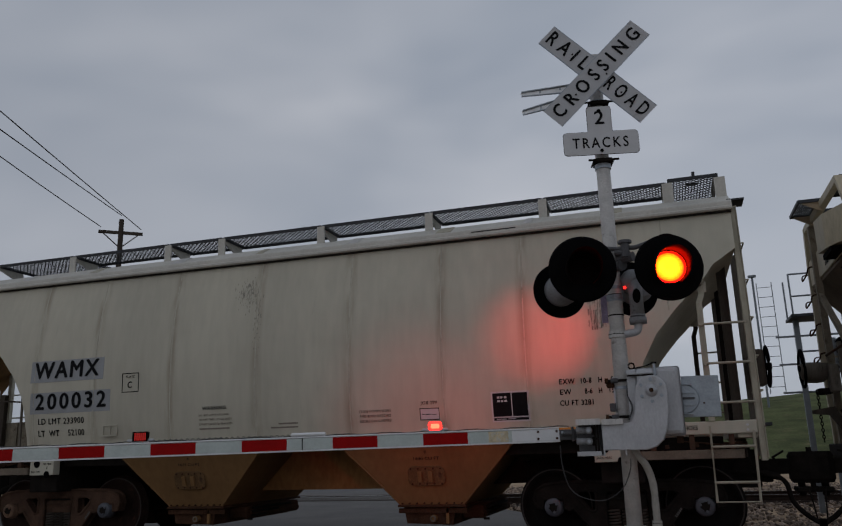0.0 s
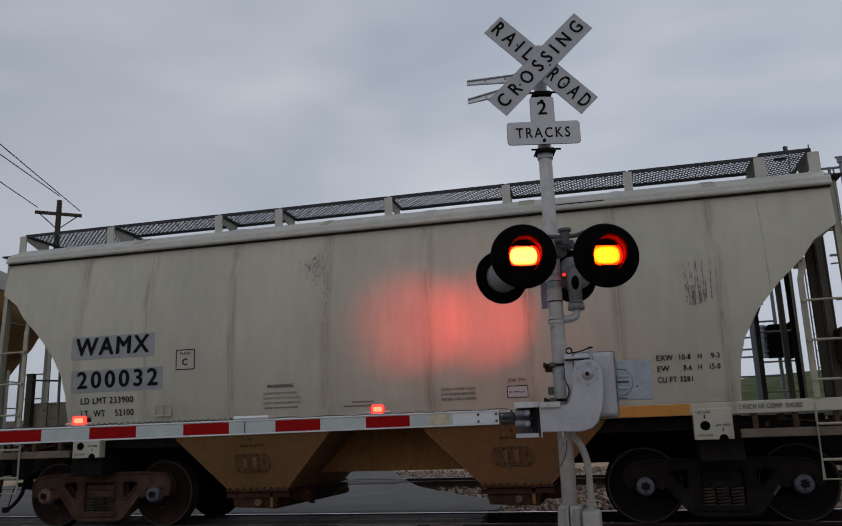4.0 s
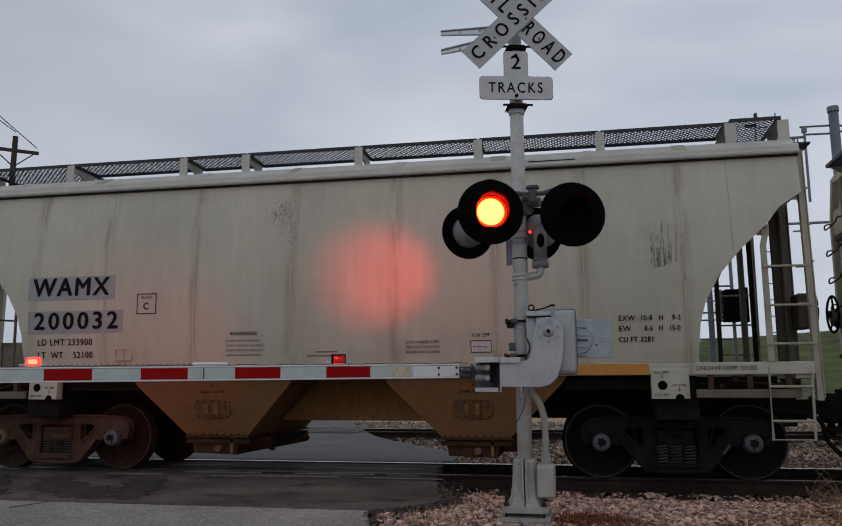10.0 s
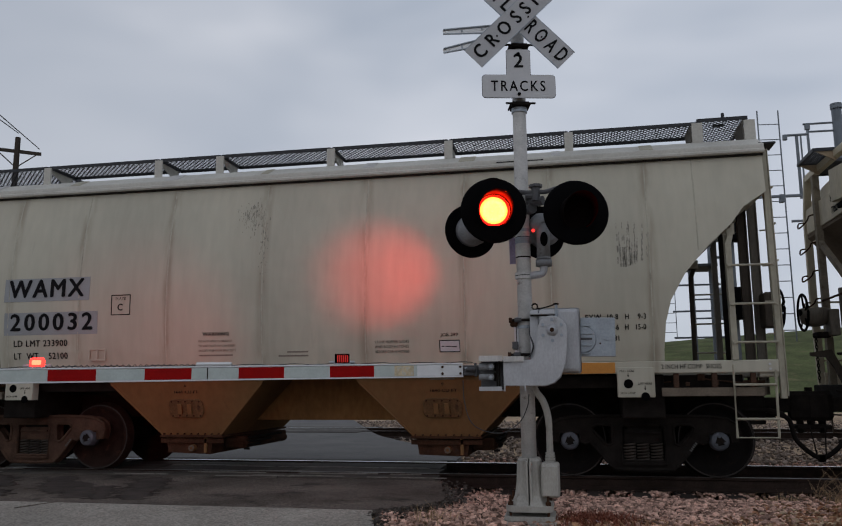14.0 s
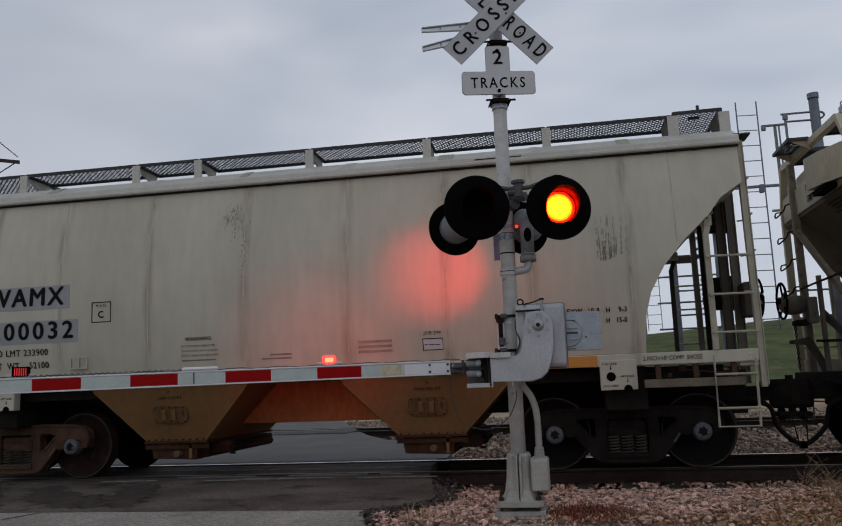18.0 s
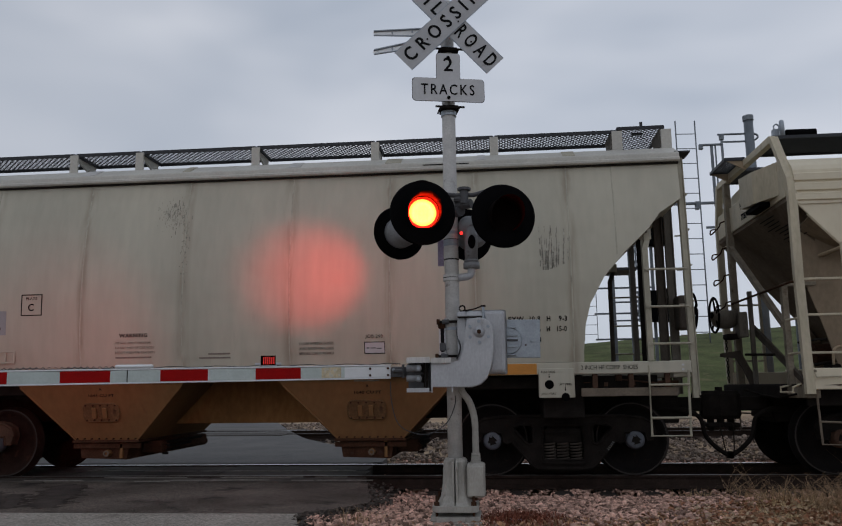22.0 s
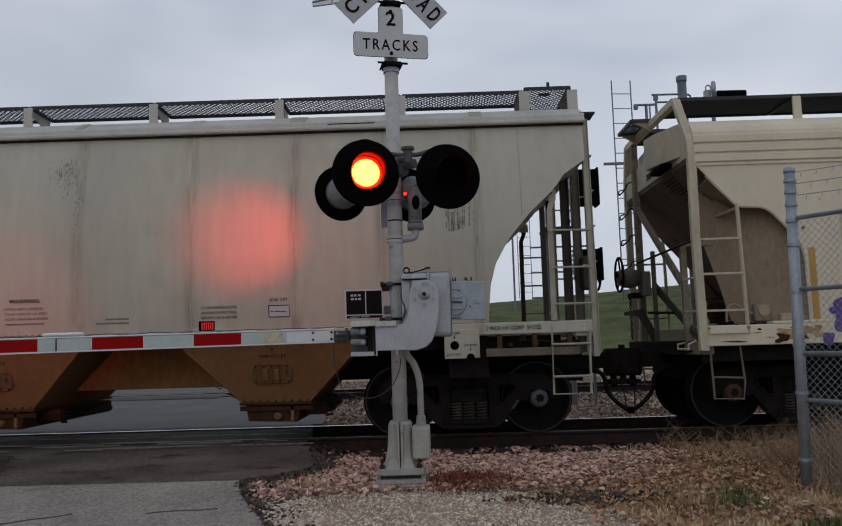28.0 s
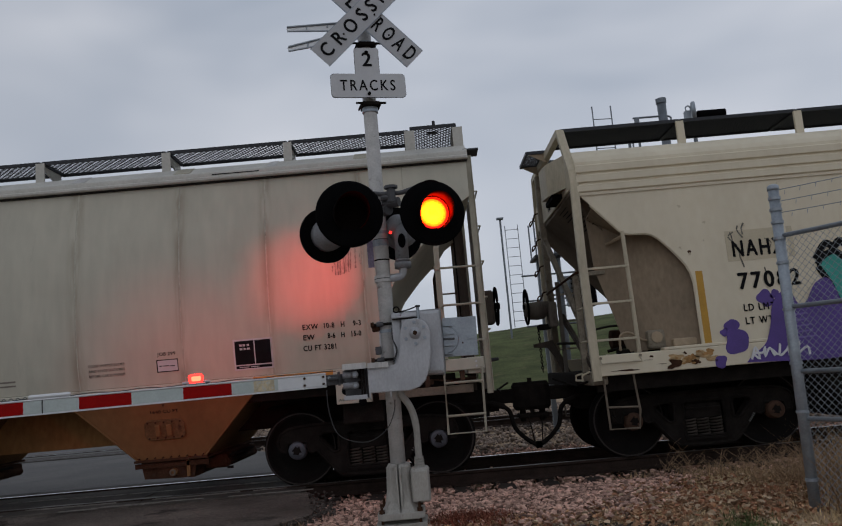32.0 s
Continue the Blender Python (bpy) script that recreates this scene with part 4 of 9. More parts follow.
def build_foot():
    bm = bmesh.new()
    box(bm, -0.235, 0.235, -0.235, 0.235, -0.16, -0.004, 0.012)
    part("foundation", bm, "concrete", signal, "grey concrete footing")
    bm = plate([(-0.215, -0.16), (-0.16, -0.215), (0.16, -0.215), (0.215, -0.16), (0.215, 0.16), (0.16, 0.215), (-0.16, 0.215), (-0.215, 0.16)], "z", 0.0, 0.035)
    part("base_plate", bm, "cast_grey", signal)
    bm = plate([(-0.2, -0.15), (-0.15, -0.2), (0.15, -0.2), (0.2, -0.15), (0.2, 0.15), (0.15, 0.2), (-0.15, 0.2), (-0.2, 0.15)], "z", 0.068, 0.125)
    bmesh.ops.bevel(bm, geom=list(bm.edges), offset=0.008, segments=2, affect="EDGES", profile=0.5)
    part("base_plate", bm, "cast_grey", signal)
    for sx in (-1, 1):
        for sy in (-1, 1):
            b = part("anchor_bolt", bar((0.16 * sx, 0.16 * sy, -0.02), (0.16 * sx, 0.16 * sy, 0.205), 0.012, 8), "rusty_steel", signal)
            part("nut", bar((0.16 * sx, 0.16 * sy, 0.125), (0.16 * sx, 0.16 * sy, 0.155), 0.026, 6), "rusty_steel", b)
    # two cast halves bolted round the mast
    for side in (-1, 1):
        bm = bmesh.new()
        rows = []
        for z, w, d in ((0.12, 0.17, 0.18), (0.15, 0.15, 0.16), (0.20, 0.128, 0.14), (0.3, 0.113, 0.122), (0.49, 0.102, 0.108), (0.512, 0.088, 0.092)):
            rows.append([bm.verts.new(p) for p in ((side * 0.004, -d, z), (side * w * 0.7, -d, z), (side * w, -d * 0.6, z), (side * w, d * 0.6, z), (side * w * 0.7, d, z), (side * 0.004, d, z))])
        for a, b in zip(rows, rows[1:]):
            for k in range(6):
                bm.faces.new((a[k], a[(k + 1) % 6], b[(k + 1) % 6], b[k]))
        bm.faces.new(rows[0]), bm.faces.new(rows[-1])
        bmesh.ops.bevel(bm, geom=[e for e in bm.edges if abs(e.verts[0].co.z - e.verts[1].co.z) > 0.02], offset=0.012, segments=2, affect="EDGES", profile=0.5)
        part("base_casting", bm, "cast_grey", signal, "grey cast half of the mast base")
        part("flange", slab(min(side * 0.006, side * 0.026), max(side * 0.006, side * 0.026), -0.158, 0.158, 0.126, 0.49, 0.006), "cast_grey", signal)
    jb = part("junction_box", slab(0.105, 0.262, -0.17, 0.04, 0.19, 0.475, 0.022), "cast_grey", signal, "small grey junction box at the foot")
    part("lid", slab(0.116, 0.250, -0.190, -0.172, 0.205, 0.455, 0.008), "cast_grey", jb)
    part("conduit", pipe(curve_points([(0.185, -0.06, 0.44), (0.185, -0.06, 0.62), (0.18, -0.06, 0.85), (0.14, -0.08, 1.0), (0.075, -0.1, 1.10), (0.07, -0.1, 1.2)]), 0.03, 10), "cast_grey", signal, "grey flexible conduit", True)
    for k in range(4):
        part("conduit_collar", ring(0.03, 0.045 - 0.002 * k, -0.009, 0.009, 16), "cast_grey", signal).matrix_basis = pose(0.185, -0.06, 0.485 + 0.022 * k, 90)


build_foot()


def build_signs():
    """Crossbuck and track count, on a frame that stands square to the road."""
    face = pose(0, 0, 0, 0, 0, TURN)
    up = pose(0, 0, 0, 90)
    for angle, text, dy, parts in ((-45, "RAILROAD", -0.15, ((-0.36, "RAIL"), (0.36, "ROAD"))), (45, "CROSSING", -0.165, ((0.0, "CROSSING"),))):
        bm = plate([(-0.625, -0.108), (-0.618, -0.115), (0.618, -0.115), (0.625, -0.108), (0.625, 0.108), (0.618, 0.115), (-0.618, 0.115), (-0.625, 0.108)], "y", dy, dy + 0.004)
        blade = part("crossbuck_blade", bm, "blade_white", signal, "white reflective blade with black capital letters")
        blade.matrix_basis = face @ pose(-0.006, 0, 4.60) @ pose(0, 0, 0, 0, -angle, 0)
        for x, word in parts:
            ob = words(word, 0.185 if word == "CROSSING" else 0.208, "lettering", blade, pose(x, dy - 0.003, 0, 90), weight=0.0045, space=1.7)
            have = max(v.co.x for v in ob.data.vertices) - min(v.co.x for v in ob.data.vertices)
            ob.matrix_basis = ob.matrix_basis @ Matrix.Diagonal(((1.15 if word == "CROSSING" else 0.47) / have, 1, 1, 1))
        rim = bmesh.new()
        for z in (-0.117, 0.111):
            box(rim, -0.625, 0.625, dy - 0.001, dy + 0.012, z, z + 0.006)
        part("rim", rim, "galvanised", blade)
        for x, z in ((-0.02, 0.07), (0.05, -0.075), (-0.3, 0.0), (0.3, 0.0)):
            part("bolt_head", bar((x, dy - 0.007, z), (x, dy, z), 0.009, 8), "truck_iron", blade)
    # one T-shaped board: the count above, the word below
    def corner(cx, cz, r, a0):
        return [(cx + r * math.cos(radians(a0 + a)), cz + r * math.sin(radians(a0 + a))) for a in (0, 30, 60, 90)]
    def tee(grow, y0, y1):
        w, h, n, top = 0.343 + grow, 0.112 + grow, 0.111 + grow, 0.365 + grow
        pts = corner(w - 0.035, h - 0.035, 0.035, 0) + [(n, h)] + corner(n - 0.03, top - 0.03, 0.03, 0) + corner(-n + 0.03, top - 0.03, 0.03, 90) + [(-n, h)]
        pts += corner(-w + 0.035, h - 0.035, 0.035, 90) + corner(-w + 0.035, -h + 0.035, 0.035, 180) + corner(w - 0.035, -h + 0.035, 0.035, 270)
        return plate(pts, "y", y0, y1)
    board = part("track_count_sign", tee(0.0, -0.125, -0.12), "sign_white", signal, "white T-shaped sign reading 2 tracks")
    board.matrix_basis = face @ pose(-0.017, 0, 3.908)
    part("sign_edge", tee(0.004, -0.1195, -0.117), "truck_iron", board, "thin dark edge of the sign")
    ob = words("TRACKS", 0.145, "lettering", board, pose(-0.006, -0.127, -0.003, 90), weight=0.0022, space=1.32)
    have = max(v.co.x for v in ob.data.vertices) - min(v.co.x for v in ob.data.vertices)
    ob.matrix_basis = ob.matrix_basis @ Matrix.Diagonal((0.512 / have, 1, 1, 1))
    words("2", 0.19, "lettering", board, pose(0.0, -0.127, 0.245, 90), wide=1.02, weight=0.004)
    for z, r in ((0.318, 0.017), (-0.078, 0.016)):
        part("bolt_head", bar((0, -0.138, z), (0, -0.125, z), r, 10), "black_paint", board)
    # brackets
    for z in (3.75, 4.33):
        bm = bmesh.new()
        for x in (-0.1, 0.1):
            box(bm, x - 0.04, x + 0.04, -0.1, -0.085, z - 0.006, z + 0.012, 0.003)
            rod(bm, (x * 0.9, -0.11, z), (x * 0.9, 0.09, z), 0.008, 6)
        box(bm, -0.078, 0.078, -0.11, 0.085, z - 0.018, z + 0.018, 0.008)
        part("sign_bracket", bm, "truck_iron", signal, "dark steel clamp").matrix_basis = face
    # blades of the sign that faces the other way, seen from the back
    for z0, z1 in ((4.655, 4.60), (4.455, 4.53)):
        bm = plate([(-0.74, -0.004), (-0.745, -0.024), (-0.72, -0.052), (0.0, z1 - z0 - 0.055), (0.0, z1 - z0 + 0.045)], "y", 0.1, 0.106)
        b = part("rear_blade", bm, "arm_metal", signal, "bare aluminium back of a blade")
        b.location.z = z0
        for k, (za, zb) in enumerate(((-0.004, z1 - z0 + 0.045), (-0.050, z1 - z0 - 0.052))):
            part("flange", bar((-0.735, 0.092, za), (0.0, 0.092, zb), 0.009, 6), "galvanised", b)
        for x in (-0.55, -0.35):
            part("stiffener", slab(x - 0.008, x + 0.008, 0.092, 0.1, -0.04 + 0.06 * (z1 - z0), 0.0 + 0.4 * (z1 - z0), 0.002), "galvanised", b)


build_signs()

AIM = Vector((-0.46, 0.89, -0.012)).normalized()


def build_lamp(name, x, y, z, aim, back, radius, flap_name):
    """A red flashing lamp: dark backboard, hood, glowing lens and the added shutters that cover it. Its own y axis
    points away from its beam.
    """
    turn = math.degrees(math.atan2(aim[0], -aim[1]))
    lamp = part(name, lathe([(0.142, 0.012), (radius - 0.02, 0.012), (radius, 0.03), (radius - 0.006, 0.036), (radius - 0.03, 0.022), (0.142, 0.022)], 48, None, False), "black_paint", signal, "round matt black backboard", True)
    lamp.matrix_basis = pose(x, y, z, 0, 0, turn)
    part("housing", lathe([(0.142, 0.018), (0.152, 0.03), (0.152, 0.15), (0.128, 0.152), (0.125, 0.21), (0.10, 0.22), (0.0, 0.22)], 32, None, False), "bell_grey", lamp, "grey lamp housing", True)
    bm = bmesh.new()
    n = 40
    rows = []
    for r, k in ((0.146, 0), (0.150, 1)):
        for front in (0, 1):
            row = []
            for i in range(n + 1):
                a = radians(-60 + 300 * i / n)
                reach = 0.03 + 0.25 * (0.5 + 0.5 * math.sin(a)) ** 0.8
                row.append(bm.verts.new((r * math.cos(a), 0.015 - reach * front, r * math.sin(a) - 0.02 * front)))
            rows.append(row)
    for a, b in ((0, 1), (2, 3), (1, 3), (0, 2)):
        for i in range(n):
            bm.faces.new((rows[a][i], rows[a][i + 1], rows[b][i + 1], rows[b][i]))
    hood = part("hood", bm, "hood_paint", lamp, "short black hood", True)
    hood.data.materials.append(M["hood_inner"])
    for p in hood.data.polygons[:n]:
        p.material_index = 1
    if back:
        part("lens", lathe([(0.0, 0.024), (0.06, 0.026), (0.137, 0.034), (0.137, 0.04)], 40), "lens_back", lamp, "red lamp lens", True)
    else:
        part("lens", lathe([(0.0, 0.018), (0.06, 0.02), (0.122, 0.026), (0.122, 0.04)], 40), "lens_lit" if flap_name == "a" else "lens_amber", lamp, "glowing red lamp lens of many small lights", True)
        part("lens_rim", ring(0.123, 0.139, 0.022, 0.04, 40), "lens_rim", lamp, "red glowing rim of the lens")
    # two half shutters, added to make the lamp flash; they slide inside the backboard
    shutters = []
    for d in (1, -1):
        pts = [(0.143 * math.cos(radians(7.5 * k)), d * 0.143 * math.sin(radians(7.5 * k))) for k in range(25)] + [(-0.143, -0.013 * d), (0.143, -0.013 * d)]
        half = part("shutter", plate(pts, "y", -0.004 - 0.0006 * (d < 0), -0.0006 * (d < 0)), "red_dark", lamp, "added black half shutter that blanks the lens between flashes")
        half.location = (0, 0.017, 0)
        shutters.append((half, d * (0.115 if back else 0.151)))
    return lamp, shutters


# Red lining colour stands in for lamp light on a black hood.
M["hood_inner"] = material("hood_inner", (0.036, 0.0013, 0.0013), 0.98, vary=0.2, scale=20, bump=0)
M["housing_grey"] = material("housing_grey", (0.06, 0.06, 0.064), 0.6, vary=0.2, scale=12, bump=0.05, other=(0.10, 0.10, 0.10), spot=0.3)
M["red_dark"] = material("red_dark", (0.005, 0.003, 0.003), 0.9, vary=0.3, scale=30, fine=140, bump=0.1)
FRONT = Vector((0.22, -0.975, 0))
lamp_left, flap_left = build_lamp("front_lamp", -0.215, -0.47, 2.655, FRONT, False, 0.292, "a")
lamp_right, flap_right = build_lamp("front_lamp", 0.493, -0.33, 2.632, FRONT, False, 0.290, "b")
rear_left, flap_rear_left = build_lamp("rear_lamp", -0.52, 0.20, 2.605, AIM, True, 0.26, "c")
rear_right, flap_rear_right = build_lamp("rear_lamp", 0.135, 0.36, 2.595, AIM, True, 0.26, "d")


def build_lamp_frame():
    part("cross_arm", pipe(curve_points([(-0.215, -0.30, 2.80), (-0.1, -0.2, 2.88), (0.06, -0.12, 2.88), (0.13, -0.12, 2.89), (0.22, -0.12, 2.88), (0.38, -0.16, 2.90), (0.493, -0.2, 2.80)]), 0.021, 10), "housing_grey", signal, "dark bent pipe that carries the lamps", True)
    hub = bmesh.new()
    rod(hub, (0.135, -0.12, 2.80), (0.135, -0.12, 2.94), 0.04, 10)
    rod(hub, (0.06, -0.06, 2.80), (0.20, -0.12, 2.80), 0.045, 10)
    rod(hub, (0.06, -0.04, 2.74), (0.1, -0.1, 2.74), 0.05, 10)
    rod(hub, (0.135, -0.12, 2.925), (0.135, -0.12, 2.95), 0.062, 8)
    rod(hub, (0.04, -0.12, 2.845), (0.16, -0.12, 2.845), 0.028, 8)
    part("arm_hub", hub, "housing_grey", signal, "dark weathered clamp that carries the lamps")
    # the conduit head behind the lamps
    box_part = bmesh.new()
    rod(box_part, (0.185, -0.02, 2.27), (0.185, -0.02, 2.60), 0.062, 14)
    rod(box_part, (0.185, -0.02, 2.60), (0.18, -0.02, 2.64), 0.062, 14, 0.045)
    rod(box_part, (0.185, -0.02, 2.21), (0.185, -0.02, 2.265), 0.076, 14)
    rod(box_part, (0.185, -0.02, 2.275), (0.185, -0.02, 2.29), 0.068, 14)
    bmesh.ops.create_uvsphere(box_part, u_segments=18, v_segments=10, radius=0.11, matrix=pose(0.165, 0.03, 2.60) @ Matrix.Diagonal((1, 1, 1.05, 1)))
    jb = part("bell_housing", box_part, "bell_grey", signal, "grey cylindrical housing", True)
    part("cover_plate", lathe([(0.0, -0.078), (0.034, -0.078), (0.034, -0.04)], 20), "black_paint", jb).matrix_basis = pose(0.185, -0.02, 2.45, 0, 0, 8) @ Matrix.Diagonal((1, 1, 1.9, 1))
    part("elbow", pipe(curve_points([(0.0, 0.0, 2.13), (0.1, -0.03, 2.13), (0.17, -0.02, 2.15), (0.185, -0.02, 2.22)]), 0.035, 10), "silver_paint", signal, "", True)
    part("collar", ring(0.066, 0.08, -0.03, 0.03, 24), "mast_paint", signal).matrix_basis = pose(0, 0, 2.13, 90)
    for z in (2.30, 2.485):
        part("tag_band", ring(0.064, 0.069, -0.006, 0.006, 24), "truck_iron", signal).matrix_basis = pose(0, 0, z, 90)
    part("collar_seam", ring(0.066, 0.0815, -0.003, 0.003, 24), "truck_iron", signal).matrix_basis = pose(0, 0, 2.13, 90)
    tag = part("small_tag", slab(-0.125, -0.07, -0.02, -0.015, 2.24, 2.49), "purple_tag", signal, "small faded sticker on the mast")
    part("red_pilot", bar((0.1, -0.09, 2.53), (0.1, -0.105, 2.53), 0.014, 10), "pilot_lit", signal, "small red pilot light")
    rims = ((rear_left, "silver"), (rear_right, "silver"))
    for r, _ in rims:
        part("light_pipe", bar((0, 0.2, 0), (0.06, 0.26, 0.1), 0.02, 8), "black_paint", r)


M["purple_tag"] = material("purple_tag", (0.20, 0.16, 0.24), 0.6, vary=0.2, scale=30, bump=0)
build_lamp_frame()

# the beams of the two lamps on the far side
for lamp, target in ((rear_left, (-1.95, 2.50, 2.57)), (rear_right, (-1.05, 2.50, 2.53))):
    beam = new("signal_beam", bpy.data.lights.new("signal_beam", "SPOT"))
    eye = lamp.matrix_basis @ Vector((0, 0.0205, 0))
    beam.data.energy, beam.data.color = 235, (1.0, 0.05, 0.028)
    beam.data.spot_size, beam.data.spot_blend, beam.data.shadow_soft_size = radians(35), 1.0, 0.02
    beam.matrix_world = look(eye, target)


M["yellow_stain"] = material("yellow_stain", (0.48, 0.40, 0.26), 0.5, vary=0.25, scale=14, bump=0.02, other=(0.45, 0.47, 0.44), spot=0.45)


def build_gate():
    """Drive box, bracket and the lowered arm with its stripes and lamps."""
    drive = part("gate_drive", slab(0.13, 0.475, -0.24, 0.2, 1.245, 1.80, 0.035), "silver_paint", signal, "silver gate drive housing")
    part("cover_rim", slab(0.11, 0.485, -0.10, -0.085, 1.238, 1.815, 0.02), "silver_paint", drive)
    part("side_door", slab(0.05, 0.13, -0.19, 0.18, 1.30, 1.80, 0.012), "silver_paint", drive, "narrow side door of the drive housing")
    part("door_gap", slab(0.058, 0.30, -0.2435, -0.24, 1.735, 1.748), "truck_iron", drive, "dark gap under the lid")
    part("lid_lip", slab(0.05, 0.30, -0.25, -0.19, 1.75, 1.765, 0.004), "silver_paint", drive)
    part("hinge_pin", bar((0.285, -0.255, 1.66), (0.285, -0.255, 1.84), 0.013, 8), "galvanised", drive)
    part("hinge_knob", bar((0.285, -0.255, 1.83), (0.285, -0.255, 1.845), 0.022, 8), "truck_iron", drive)
    part("lifting_eye", pipe([(0.094 + 0.026 * math.cos(a), -0.1, 1.835 + 0.026 * math.sin(a)) for a in [k * 0.7 for k in range(10)]], 0.008, 6), "truck_iron", drive)
    part("lifting_eye", pipe(curve_points([(0.12, -0.1, 1.815), (0.20, -0.16, 1.822), (0.27, -0.25, 1.835)]), 0.006, 6), "truck_iron", drive)
    PX, PZ = 0.247, 1.604
    out = [(PX + 0.125 * math.cos(radians(a)), PZ + 0.125 * math.sin(radians(a))) for a in range(-10, 191, 12)]
    out += [(0.115, 1.50), (0.105, 1.41), (0.085, 1.365), (0.045, 1.345), (-0.178, 1.34), (-0.178, 1.135), (0.17, 1.130), (0.25, 1.155), (0.305, 1.205), (0.345, 1.30), (0.362, 1.42)]
    body = plate(out, "y", -0.36, -0.30)
    bmesh.ops.bevel(body, geom=[e for e in body.edges if abs(e.verts[0].co.y - e.verts[1].co.y) < 0.001], offset=0.008, segments=2, affect="EDGES", profile=0.5)
    bracket = part("arm_bracket", body, "silver_paint", signal, "cast silver elbow bracket")
    part("pivot", lathe([(0.0, -0.392), (0.03, -0.392), (0.034, -0.385), (0.034, -0.378), (0.046, -0.376), (0.05, -0.36)], 24), "silver_paint", bracket, "", True).matrix_basis = pose(PX, 0, PZ)
    part("pivot_bolt", bar((PX, -0.408, PZ), (PX, -0.392, PZ), 0.02, 6), "rusty_steel", bracket)
    for a in range(30, 390, 60):
        cx, cz = PX + 0.09 * math.cos(radians(a)), PZ + 0.09 * math.sin(radians(a))
        part("bolt_head", bar((cx, -0.374, cz), (cx, -0.36, cz), 0.016, 6), "galvanised", bracket)
    # the second cheek of the elbow, and the plates that grip the arm
    part("inner_cheek", plate(out, "y", -0.215, -0.185), "silver_paint", signal, "inner cheek of the elbow bracket")
    for x in (-0.168, 0.005):
        part("cheek_foot", slab(x - 0.006, x + 0.006, -0.372, -0.36, 1.09, 1.15, 0.002), "silver_paint", bracket)
    for x0, x1, z0, z1 in ((-0.385, -0.182, 1.348, 1.392), (-0.172, 0.0, 1.343, 1.385)):
        grip = slab(x0, x1, -0.385, -0.17, z0, z0 + 0.008, 0.002)
        part("arm_channel", grip, "silver_paint", signal, "pale bent plate over the arm")
        part("channel_lip", slab(x0, x1, -0.392, -0.385, z0 - 0.004, z1, 0.002), "mast_paint", signal)
    part("arm_channel", slab(-0.385, -0.19, -0.385, -0.17, 1.094, 1.102, 0.002), "silver_paint", signal)
    part("channel_lip", slab(-0.385, -0.19, -0.392, -0.385, 1.094, 1.13, 0.002), "silver_paint", signal)
    part("grip_back", slab(-0.39, -0.19, -0.20, -0.185, 1.10, 1.35, 0.004), "housing_grey", signal, "dark steel back of the grip")
    for z in (1.212, 1.300):
        sb = part("shear_bolt", bar((-0.39, -0.335, z), (-0.275, -0.335, z), 0.027, 16), "bell_grey", signal, "stout steel shear bolt", True)
        part("washer", bar((-0.283, -0.378, z), (-0.283, -0.36, z), 0.027, 14), "bell_grey", sb)
        part("nut", bar((-0.283, -0.39, z), (-0.283, -0.378, z), 0.015, 6), "galvanised", sb)
        part("bolt_strap", slab(-0.262, -0.252, -0.36, -0.2, z - 0.035, z + 0.035, 0.002), "truck_iron", sb)
    for x in (-0.215, -0.235):
        part("grip_rod", bar((x, -0.33, 1.11), (x, -0.33, 1.35), 0.008, 8), "truck_iron", signal)
    for z, x0 in ((1.72, -0.13), (1.41, -0.145)):
        ub = part("u_bolt", bar((x0, -0.075, z), (0.1, -0.085, z), 0.012, 8), "truck_iron", signal)
        part("sleeve", bar((x0 + 0.04, -0.078, z), (x0 + 0.10, -0.08, z), 0.022, 10), "housing_grey", ub)
        part("nut", bar((x0 - 0.012, -0.075, z), (x0 + 0.016, -0.075, z), 0.024, 6), "rusty_steel", ub)
    part("mast_clamp", slab(-0.135, -0.066, -0.05, 0.05, 1.665, 1.735, 0.01), "rusty_steel", signal, "rusty clamp end")
    part("mast_clamp", slab(-0.12, -0.066, -0.05, 0.05, 1.46, 1.53, 0.008), "housing_grey", signal)
    part("clamp_back", slab(-0.078, -0.06, -0.03, 0.03, 1.38, 1.76, 0.006), "silver_paint", signal)
    part("power_cable", pipe(curve_points([(0.06, -0.12, 1.74), (0.045, -0.17, 1.6), (0.075, -0.2, 1.48), (0.04, -0.2, 1.38)]), 0.007, 6), "wire", signal, "thin black cable", True)
    weight = part("counterweight", slab(0.485, 0.785, -0.05, -0.02, 1.385, 1.728, 0.004), "galvanised", signal, "flat grey steel counterweight plate")
    weight.matrix_basis = Matrix.Translation((0.63, 0, 1.55)) @ pose(0, 0, 0, 0, 1.2, 0) @ Matrix.Translation((-0.63, 0, -1.55))
    part("weight_disc", lathe([(0.0, -0.072), (0.115, -0.072), (0.122, -0.05)], 32), "galvanised", weight).matrix_basis = pose(0.50, 0, 1.535)
    for z in (1.585, 1.54, 1.485):
        part("slot_bar", slab(0.487, 0.585, -0.085, -0.072, z - 0.009, z + 0.009, 0.003), "housing_grey" if z == 1.54 else "galvanised", weight)
    part("slot_bar", slab(0.487, 0.57, -0.08, -0.05, 1.650, 1.662, 0.003), "galvanised", weight)
    part("slot_bar", slab(0.487, 0.57, -0.08, -0.05, 1.405, 1.417, 0.003), "galvanised", weight)
    part("bolt_head", bar((0.712, -0.07, 1.545), (0.712, -0.05, 1.545), 0.018, 8), "galvanised", weight)
